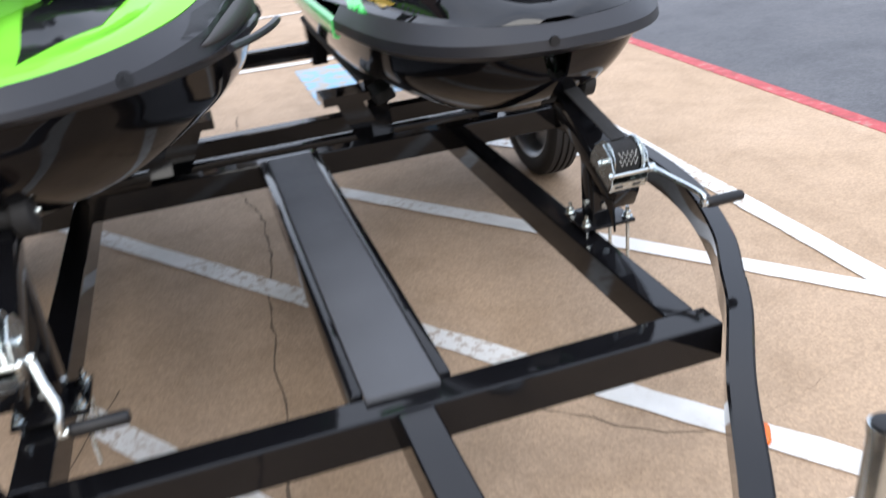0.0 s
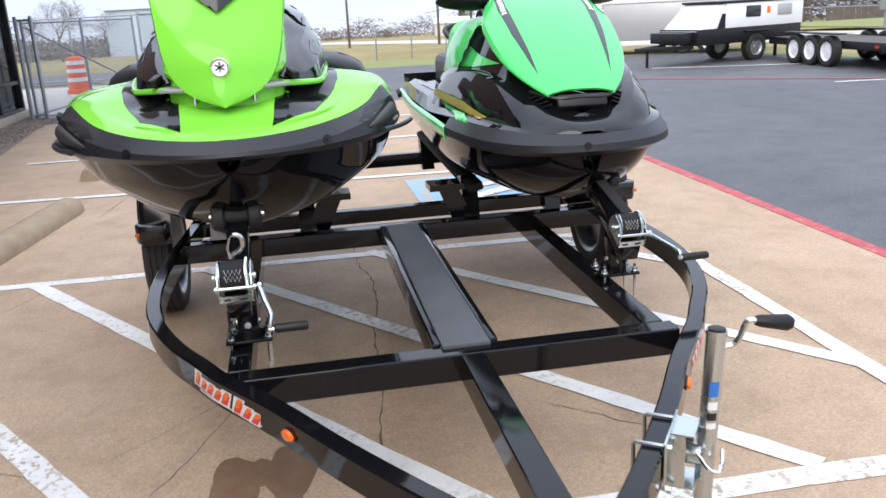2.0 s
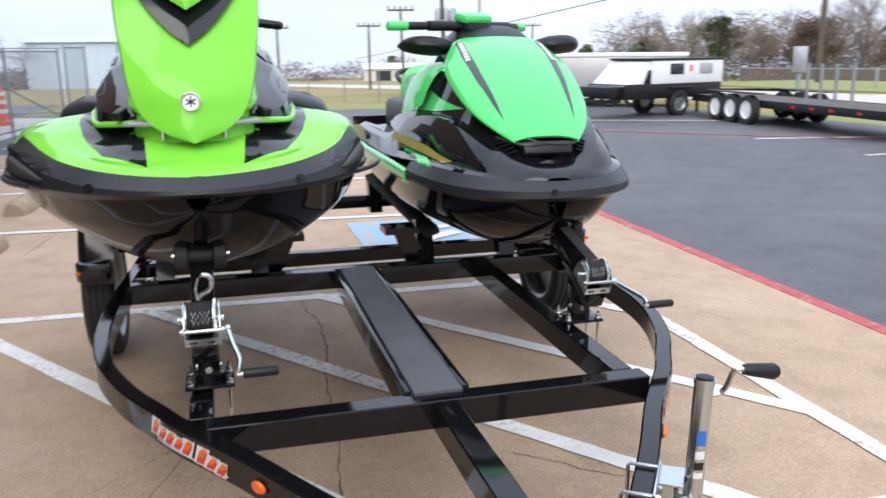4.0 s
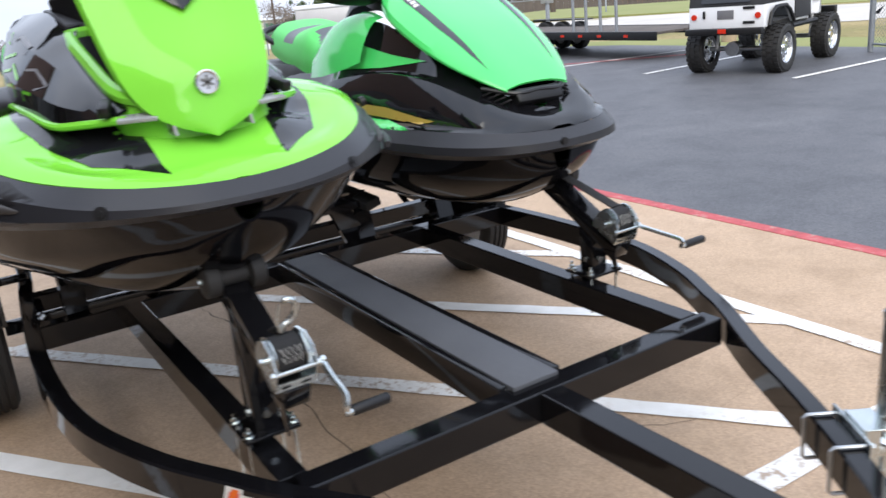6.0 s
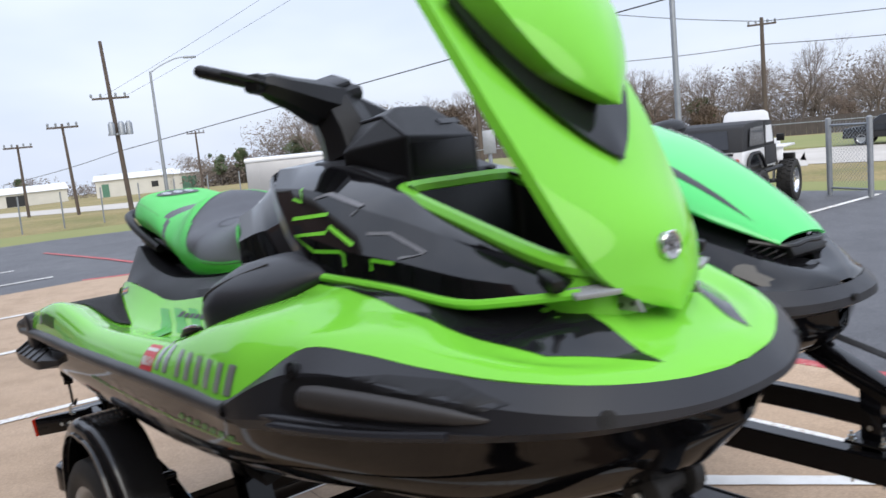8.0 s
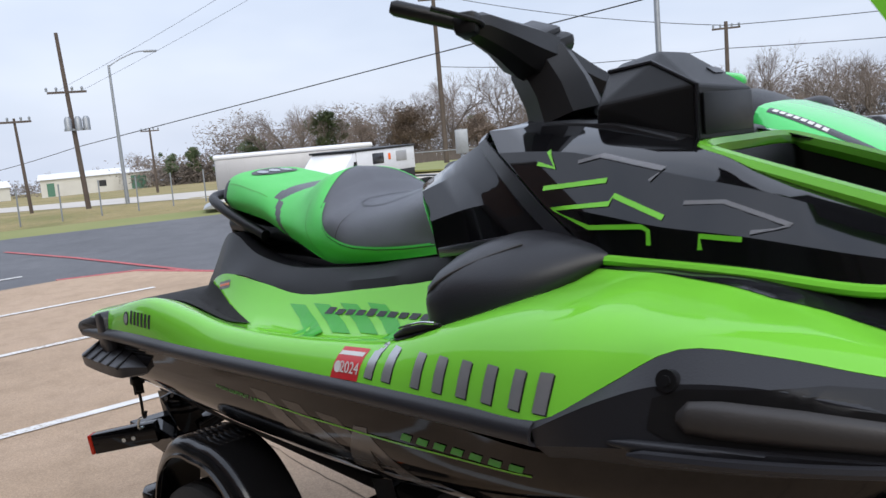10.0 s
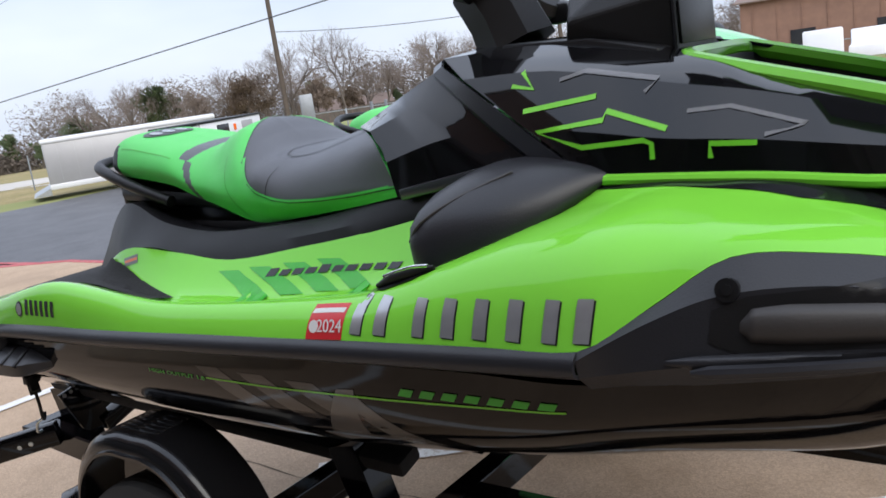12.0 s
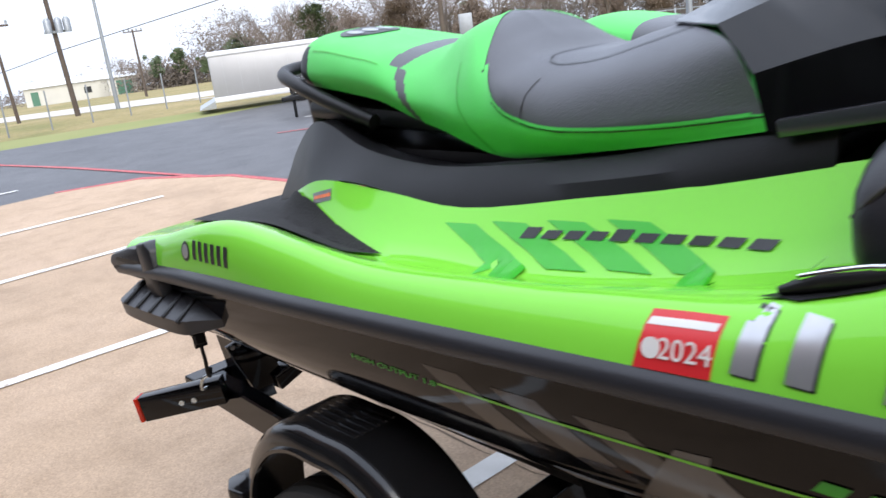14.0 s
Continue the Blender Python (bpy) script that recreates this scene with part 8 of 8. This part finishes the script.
# white pickup and box trailer farther along
pk = thing("pickup_truck", "white pickup truck parked across the road", "car")
pk.matrix_world = pose(28.2, 5.6, -0.05, 0, 0, 8) @ Matrix.Scale(0.72, 4)
bt = thing("box_trailer", "small white box trailer parked beside the road", "trailer")
bt.matrix_world = pose(25.6, 6.55, -0.05, 0, 0, 12)
part("box_body", box((1.9, 1.1, 1.0), (0, 0, 0.85), bevel=0.03), VAN_WHITE, bt)
part("rear_door", box((0.02, 0.95, 0.85), (-0.955, 0, 0.83), bevel=0.006), ROOF_WHITE, bt)
for wy in (-0.52, 0.52):
    wheel(bt, (0, wy, 0.26), 0.26, 0.16, GALV, tread=False, axis=180)
sd = thing("parked_car", "dark grey car parked on the far lawn edge", "car")
sd.matrix_world = pose(27.6, 11.6, -0.05, 0, 0, 100) @ Matrix.Scale(0.72, 4)
part("body", prism([(-2.2, 0.35), (-2.2, 0.85), (-1.5, 0.95), (-0.9, 1.38), (0.5, 1.40), (1.2, 0.95), (2.15, 0.82), (2.2, 0.35)], 1.7, pose(0, 0.85, 0) @ M_side, 0.06), CHARCOAL, sd)
for wy in (-0.86, 0.87):
    part("side_glass", prism([(-1.2, 0.95), (-0.82, 1.30), (0.42, 1.32), (0.9, 0.95)], 0.02, pose(0, wy, 0) @ M_side), GREY_GLOSS, sd)
for wx in (-1.35, 1.35):
    for wy in (-0.78, 0.78):
        wheel(sd, (wx, wy, 0.33), 0.33, 0.2, GALV, tread=False, axis=180)
part("body", prism([(-2.5, 0.5), (-2.5, 1.0), (-0.4, 1.05), (-0.1, 1.65), (1.0, 1.65), (1.45, 1.1), (2.5, 0.98), (2.55, 0.5)], 1.8, pose(0, 0.9, 0) @ M_side, 0.05), VAN_WHITE, pk)
part("side_glass", prism([(-0.22, 1.1), (0.0, 1.55), (0.95, 1.55), (1.28, 1.1)], 0.02, pose(0, -0.90, 0) @ M_side), WINDOW_FILM, pk)
part("side_glass", prism([(-0.22, 1.1), (0.0, 1.55), (0.95, 1.55), (1.28, 1.1)], 0.02, pose(0, 0.92, 0) @ M_side), WINDOW_FILM, pk)
for wx in (-1.6, 1.65):
    for wy in (-0.82, 0.82):
        wheel(pk, (wx, wy, 0.38), 0.38, 0.25, GALV, tread=False, axis=180)


# ---- poles, lamps and wires ----
def utility_pole(x, y, h, r, arm=0.0, arm_z=0.0, turn=0, label="dark wooden utility pole with crossarm", cans=False, lean=0.0):
    p = thing("utility_pole", label, "utility pole", (x, y, ground_z(x, y)), group="utility poles", turn=turn)
    part("pole", tube([(0, 0, 0), (lean * 0.5, 0, h * 0.5), (lean, 0, h)], [r, r * 0.85, r * 0.65], 10), WOOD_POLE, p)
    if arm:
        part("crossarm", box((arm, 0.06, 0.08), (lean * arm_z / h, -0.06, arm_z)), WOOD_POLE, p)
        for u in (-0.45, -0.2, 0.2, 0.45):
            part("insulator", tube([(u * arm + lean, -0.06, arm_z + 0.05), (u * arm + lean, -0.06, arm_z + 0.16), (u * arm + lean, -0.06, arm_z + 0.2)], [0.04, 0.05, 0.02], 8), POST_GREY, p)
    if cans:
        for u in (-0.3, 0.05, 0.33):
            part("transformer", tube([(u, -0.22, arm_z - 1.42), (u, -0.22, arm_z - 1.0), (u, -0.22, arm_z - 0.9)], [0.13, 0.13, 0.06], 12), POST_GREY, p, "grey pole-mounted transformer can")
        part("hanger_bar", box((0.9, 0.08, 0.08), (0, -0.12, arm_z - 1.38)), POST_GREY, p)
    return p


utility_pole(8.9, 32.4, 6.5, 0.10, 1.35, 4.35, -15, "tall dark wooden utility pole with crossarm and transformers", True, -0.25)
utility_pole(7.8, 35.6, 3.75, 0.075, 1.2, 3.6, -10, lean=-0.12)
utility_pole(7.6, 43.3, 3.5, 0.08, 1.3, 3.35, 0)
utility_pole(3.0, 47.0, 3.6, 0.08, 1.3, 3.45, 0)
utility_pole(21.5, 55.0, 4.3, 0.09, 1.2, 4.15, -20)
utility_pole(28.0, 33.0, 9.5, 0.15, 1.6, 8.8, -40, "tall wooden utility pole across the road")
utility_pole(32.8, 19.3, 5.6, 0.12, 1.2, 5.3, -60)
lp = thing("street_lamp", "tall grey street lamp with a curved arm", "street lamp", (10.4, 32.4, -0.06))
part("pole", tube([(0, 0, 0), (0.0, 0, 5.3)], [0.08, 0.045], 12), POST_GREY, lp)
part("arm", tube(curve_pts([(0, 0, 5.25), (0.4, -0.1, 5.5), (1.0, -0.2, 5.75), (1.4, -0.25, 5.8)], 5), 0.025, 8), POST_GREY, lp)
part("lamp_head", box((0.5, 0.16, 0.09), (1.58, -0.28, 5.79), (0, 0, -9), 0.03), POST_GREY, lp)
ls = thing("lamp_post", "tall straight grey lot light pole", "lamp post", (14.5, 11.0, -0.06))
part("base", tube([(0, 0, 0), (0, 0, 0.5)], 0.17, 14), WEATHERED, ls)
part("pole", tube([(0, 0, 0.45), (0, 0, 7.5)], [0.075, 0.055], 12), POST_GREY, ls)
part("lamp_head", box((0.7, 0.3, 0.12), (0.3, 0, 7.5), bevel=0.03), POST_GREY, ls)
gp = fence("chain_link_gate", "galvanised chain-link gate between thick posts at the lot exit", [(12.58, 5.85), (12.9, 6.72)], 1.3, mesh=True, r=0.05, rails=(0.08, 0.95))


def wire(a, b, sag, r, name="overhead_wire"):
    a, b = Vector(a), Vector(b)
    pts = [a.lerp(b, k / 24) - Vector((0, 0, sag * 4 * (k / 24) * (1 - k / 24))) for k in range(25)]
    ob = link(name, tube(pts, r, 6), PLASTIC, None, True)
    return tagged(ob, "black overhead power line between poles", "wire", group="power lines")


wire((7.45, 47.0, 1.25), (9.94, 35.9, 2.3), 0.1, 0.014)
wire((9.94, 35.9, 2.3), (19.0, -7.9, 6.0), 0.0, 0.016)
wire((8.4, 32.3, 4.35), (12.5, 6.0, 9.6), 0.3, 0.005)
wire((9.3, 32.3, 4.35), (14.0, 6.0, 9.8), 0.3, 0.005)
wire((28.0, 33.0, 8.7), (32.8, 19.3, 5.2), 0.3, 0.016)
wire((28.0, 33.0, 5.0), (32.8, 19.3, 4.2), 0.3, 0.016)
wire((32.8, 19.3, 5.2), (38, -8, 5.4), 0.5, 0.016)
wire((32.8, 19.3, 4.2), (38, -8, 4.2), 0.5, 0.016)


# ---- far buildings ----
def polar(az, d):
    """A place by its bearing from the lot, clockwise from ahead, and its distance."""
    return -1.8 + d * math.sin(radians(az)), -0.3 + d * math.cos(radians(az))


def low_building(name, label, at, turn, L, D, h, ridge, wall, roof, doors=()):
    b = thing(name, label, "building", (*at, ground_z(*at)), turn=turn)
    part("wall", front_prism([(0, 0), (L, 0), (L, h), (0, h)], 0, D), wall, b, smooth=False)
    part("roof", merge(prism([(-0.3, -0.25), (L + 0.3, -0.25), (L + 0.3, D / 2), (-0.3, D / 2)], 0.06, pose(0, 0, h) @ Matrix.Shear("XZ", 4, (0, 0)) @ pose(0, 0, 0)), front_prism([(0, 0), (L, 0), (L, 0.01), (0, 0.01)], 0, 0.01)) if ridge <= 0 else side_prism([(-0.3, h - 0.02), (D / 2, h + ridge), (D + 0.3, h - 0.02), (D + 0.3, h + 0.05), (D / 2, h + ridge + 0.09), (-0.3, h + 0.05)], -0.3, L + 0.3), roof, b, smooth=False)
    if ridge > 0:
        part("gable", side_prism([(0.0, h), (D, h), (D / 2, h + ridge - 0.02)], 0.01, L - 0.01), wall, b, smooth=False)
    for x, w, z0, z1, mt in doors:
        part("door" if z0 < 0.1 else "window", box((w, 0.06, z1 - z0), (x, -0.02, (z0 + z1) / 2)), mt, b, smooth=False)
    for k in range(int(L / 1.2)):
        part("panel_rib", box((0.05, 0.04, h - 0.1), (0.6 + k * 1.2, -0.012, h / 2)), wall, b, smooth=False)
    return b


low_building("metal_warehouse", "long low pale metal warehouse with white roof", polar(16.4, 122), -19, 10.2, 9.0, 2.3, 0.6, METAL_WALL, ROOF_WHITE, ((1.2, 0.9, 0.06, 1.8, GREEN_BOX), (7.6, 0.9, 0.8, 1.6, WINDOW_FILM)))
low_building("metal_shed", "small pale metal shed beside the warehouse", polar(21.2, 118), -22, 3.4, 5.0, 2.2, 0.5, METAL_WALL, ROOF_WHITE, ((1.9, 1.9, 0.06, 1.8, GREEN_BOX),))
low_building("grey_shed", "low grey metal shed across the field", polar(10.5, 135), -8, 10.0, 7.0, 1.9, 0.8, METAL_WALL, ROOF_WHITE, ((3.0, 2.4, 0.06, 1.6, WINDOW_FILM),))
low_building("blue_building", "pale blue metal building beyond the field", (-18.5, 90.0), -2, 8.5, 9.0, 4.6, 0.5, BLUE_WALL, BLUE_WALL)
low_building("brick_house", "single-storey tan brick house with brown shingle roof", polar(44.6, 100), -46, 8.6, 6.5, 1.35, 1.1, HOUSE_BRICK, ROOF_BROWN, ((2.0, 0.9, 0.5, 1.2, WINDOW_FILM), (4.4, 0.9, 0.06, 1.3, WINDOW_FILM), (6.8, 1.0, 0.5, 1.2, WINDOW_FILM)))
low_building("brick_store", "long brown brick building behind the wooden fence", polar(72, 48), -80, 14.0, 6.0, 3.4, 0.4, HOUSE_BRICK, ROOF_BROWN, ((3.0, 1.2, 0.9, 1.7, WINDOW_FILM), (7.0, 1.2, 0.9, 1.7, WINDOW_FILM)))

wf = thing("board_fence", "dark weathered wooden board fence across the lawn", "fence", kind="structure")
ends = [polar(36, 74), polar(46, 76), polar(56, 74), polar(68, 66), polar(80, 62)]
for a, b in zip(ends, ends[1:]):
    n = int((Vector(b) - Vector(a)).length / 0.42)
    ang = math.degrees(math.atan2(b[1] - a[1], b[0] - a[0]))
    for k in range(n):
        q = Vector(a).lerp(Vector(b), (k + 0.5) / n)
        part("board", box((0.40, 0.03, random.uniform(1.28, 1.36)), (q.x, q.y, ground_z(q.x, q.y) + 0.62), (0, 0, ang)), WOOD_GREY, wf, smooth=False)
gr = fence("guard_rail", "grey pipe rail along the far side of the road", [(22.6, 34.0), (26.5, 27.5), (30.2, 21.0), (32.0, 14.0), (33.0, 6.0), (33.5, -2.0)], 0.72, mesh=False, r=0.04, rails=(1.0,))
for k in range(9):
    q = Vector((2.5, 27.0)).lerp(Vector((12.5, 27.6)), k / 8)
    fp = thing("fence_post", "thin grey fence post in the grass", "post", (q.x, q.y, -0.06), group="fence posts")
    part("stake", tube([(0, 0, 0), (0.02, 0, 1.15)], 0.025, 8), POST_GREY, fp)


# ---- trees ----
def bare_tree(seed, h, spread, depth=7):
    """A leafless tree: a trunk that forks again and again into twigs."""
    rnd = random.Random(seed)
    limbs, twigs = bmesh.new(), bmesh.new()

    def grow(p, d, length, r, lev):
        q = p + d * length * 0.55 + Vector((rnd.uniform(-1, 1), rnd.uniform(-1, 1), 0.3)) * length * 0.07
        e = q + (d + Vector((rnd.uniform(-0.25, 0.25), rnd.uniform(-0.25, 0.25), 0.12))).normalized() * length * 0.5
        add_tube(limbs if lev < 3 else twigs, [p, q, e], [r, r * 0.8, r * 0.62], 6 if lev < 2 else 3, False)
        if lev >= depth:
            return
        n = 3 if lev < 2 else rnd.choice((2, 3, 3))
        for k in range(n):
            a = rnd.uniform(0, math.tau)
            tilt = rnd.uniform(0.35, 0.85) * spread
            side = d.orthogonal().normalized()
            side.rotate(Matrix.Rotation(a, 3, d))
            nd = (d * math.cos(tilt) + side * math.sin(tilt) + Vector((0, 0, 0.10))).normalized()
            grow(e if k else q.lerp(e, 0.5), nd, length * rnd.uniform(0.62, 0.82), r * 0.60, lev + 1)
        if 1 <= lev < 4:
            side = d.orthogonal().normalized()
            side.rotate(Matrix.Rotation(rnd.uniform(0, math.tau), 3, d))
            grow(q, (d * 0.55 + side * 0.8).normalized(), length * 0.55, r * 0.4, lev + 2)

    grow(Vector((0, 0, -0.1)), Vector((0, 0, 1)), h * 0.27, h * 0.020, 0)
    return limbs, twigs


def leafy_crown(seed, h, r, lumps, count, leaf):
    """Small leaf blades scattered over many overlapping lumps, with gaps."""
    rnd = random.Random(seed)
    cs = [(Vector((rnd.gauss(0, r * 0.45), rnd.gauss(0, r * 0.45), h * rnd.uniform(0.38, 0.92))), r * rnd.uniform(0.25, 0.5)) for _ in range(lumps)]
    vs, fs = [], []
    for k in range(count):
        c, cr = rnd.choice(cs)
        v = Vector((rnd.gauss(0, 1), rnd.gauss(0, 1), rnd.gauss(0, 0.8))).normalized() * cr * rnd.uniform(0.55, 1.08)
        p = c + v
        a = Vector((rnd.uniform(-1, 1), rnd.uniform(-1, 1), rnd.uniform(-1, 1))).normalized()
        b = a.orthogonal().normalized()
        s = leaf * rnd.uniform(0.5, 1.3)
        i = len(vs)
        vs += [tuple(p - a * s), tuple(p + b * s * 0.5), tuple(p + a * s), tuple(p - b * s * 0.5)]
        fs.append((i, i + 1, i + 2, i + 3))
    return vs, fs


def make_tree(kind, seed, h):
    if kind == "bare":
        t = thing("bare_tree", "leafless grey-brown winter tree with fine twigs", "tree", group="trees")
        limbs, twigs = bare_tree(seed, h, 1.0)
        part("trunk", limbs, BARK, t)
        part("crown", twigs, TWIG, t, "bare twigs")
        return t
    mat, name, label = (PINE, "evergreen_tree", "dark green evergreen tree with an uneven crown") if kind == "pine" else (RUST_LEAF, "oak_tree", "tree with clinging russet dead leaves")
    t = thing(name, label, "tree", group="trees")
    part("trunk", tube([(0, 0, -0.1), (h * 0.02, 0, h * 0.4), (0, h * 0.02, h * 0.85)], [h * 0.026, h * 0.02, h * 0.006], 8), BARK, t)
    vs, fs = leafy_crown(seed, h, h * (0.24 if kind == "pine" else 0.33), 26, 4200, h * 0.024)
    me = bpy.data.meshes.new("crown")
    me.from_pydata(vs, [], fs)
    me.materials.append(mat)
    ob = new("crown", me)
    ob.parent = t
    return t


random.seed(5)
kinds = {"bare": [make_tree("bare", 3, 8.0), make_tree("bare", 8, 8.0), make_tree("bare", 21, 8.0), make_tree("bare", 34, 8.0)], "pine": [make_tree("pine", 4, 7.0), make_tree("pine", 9, 7.0)], "rust": [make_tree("rust", 6, 6.5), make_tree("rust", 12, 6.5)]}
used = set()
plan = []
for k in range(40):
    az = 30 + k * 1.8 + random.uniform(-0.7, 0.7)
    d = random.uniform(84, 112)
    plan.append((random.choice(("bare", "bare", "bare", "rust")), az, d, random.uniform(0.75, 1.1) * d / 95))
for k in range(26):
    plan.append(("bare", 31 + k * 2.7 + random.uniform(-1, 1), random.uniform(96, 112), random.uniform(0.9, 1.2)))
for az, d, s in ((34.4, 92, 0.95), (24.2, 112, 0.62), (25.6, 112, 0.70), (27.2, 110, 0.75), (29.4, 108, 0.8), (30.8, 104, 0.8), (44.5, 118, 0.9), (50, 108, 0.7), (56.5, 104, 0.75)):
    plan.append(("pine", az, d, s))
for az, d, s in ((14.1, 190, 0.9), (12.2, 190, 0.8)):
    plan.append(("pine", az, d, s))
plan += [("bare", 62.4, 70, 0.95), ("bare", 69.0, 66, 0.85), ("bare", 41.3, 84, 1.3), ("bare", 42.8, 86, 1.15), ("bare", 46.3, 84, 1.25), ("bare", 39.0, 88, 1.1), ("bare", 49.2, 86, 1.0), ("bare", 53.4, 86, 0.95), ("rust", 44.4, 82, 1.0), ("rust", 40.0, 84, 1.0)]
for k in range(10):
    plan.append(("bare", -32 + k * 2.4 + random.uniform(-0.8, 0.8), random.uniform(72, 95), random.uniform(0.6, 0.85)))
for az, d, s in ((13, 150, 0.6), (17, 150, 0.6), (20, 145, 0.65), (22.6, 140, 0.7)):
    plan.append(("bare", az, d, s))
for k, (kind, az, d, s) in enumerate(plan):
    x, y = polar(az, d)
    src = kinds[kind][k % len(kinds[kind])]
    m = pose(x, y, ground_z(x, y), 0, 0, random.uniform(0, 360)) @ Matrix.Scale(s, 4)
    if src.name in used:
        copy_thing(src, m)
    else:
        used.add(src.name)
        src.matrix_world = m

# scrub wood behind the single trees
vs, fs = [], []


def scrub(az, d, h, n, leaf):
    cx, cy = polar(az, d)
    for k in range(n):
        z = h * (1 - random.random() ** 1.4 * 0.98)
        wob = 1.0 + 0.25 * math.sin(cx * 0.7 + cy * 1.1)
        p = Vector((cx + random.gauss(0, 1.6), cy + random.gauss(0, 2.0), ground_z(cx, cy) + z * wob * random.uniform(0.55, 1.0)))
        a = Vector((random.uniform(-1, 1), random.uniform(-1, 1), random.uniform(-0.2, 1))).normalized()
        b = a.orthogonal().normalized()
        s = leaf * random.uniform(0.5, 1.4)
        i = len(vs)
        vs.extend((tuple(p - a * s), tuple(p + b * s * 0.30), tuple(p + a * s), tuple(p - b * s * 0.30)))
        fs.append((i, i + 1, i + 2, i + 3))


az = 23.0
while az < 106:
    d = 118
    h = 3.8 if az < 27 else 7.2
    scrub(az + random.uniform(-0.3, 0.3), d + random.uniform(-5, 5), h * random.uniform(0.7, 1.15), 1500, 0.24)
    az += 0.75
for k in range(26):
    scrub(-34 + k * 0.95, random.uniform(94, 105), random.uniform(2.0, 3.4), 700, 0.2)
for k in range(26):
    scrub(-8 + k * 1.25, random.uniform(165, 190), random.uniform(2.2, 4.0), 500, 0.3)
me = bpy.data.meshes.new("far_woods")
me.from_pydata(vs, [], fs)
me.materials.append(SCRUB)
tagged(new("far_woods", me), "brown winter scrub woods along the horizon", "woods", kind="stuff")

# flat-topped sign and small bin seen beyond the lot
bx = thing("meter_box", "grey metal cabinet on a post across the lot", "cabinet", (17.2, 20.5, -0.06))
part("post", box((0.1, 0.1, 1.0), (0, 0, 0.5), bevel=0.01), POST_GREY, bx)
part("cabinet", box((0.42, 0.22, 0.8), (0, 0, 1.35), (0, 0, -40), 0.02), POST_GREY, bx)
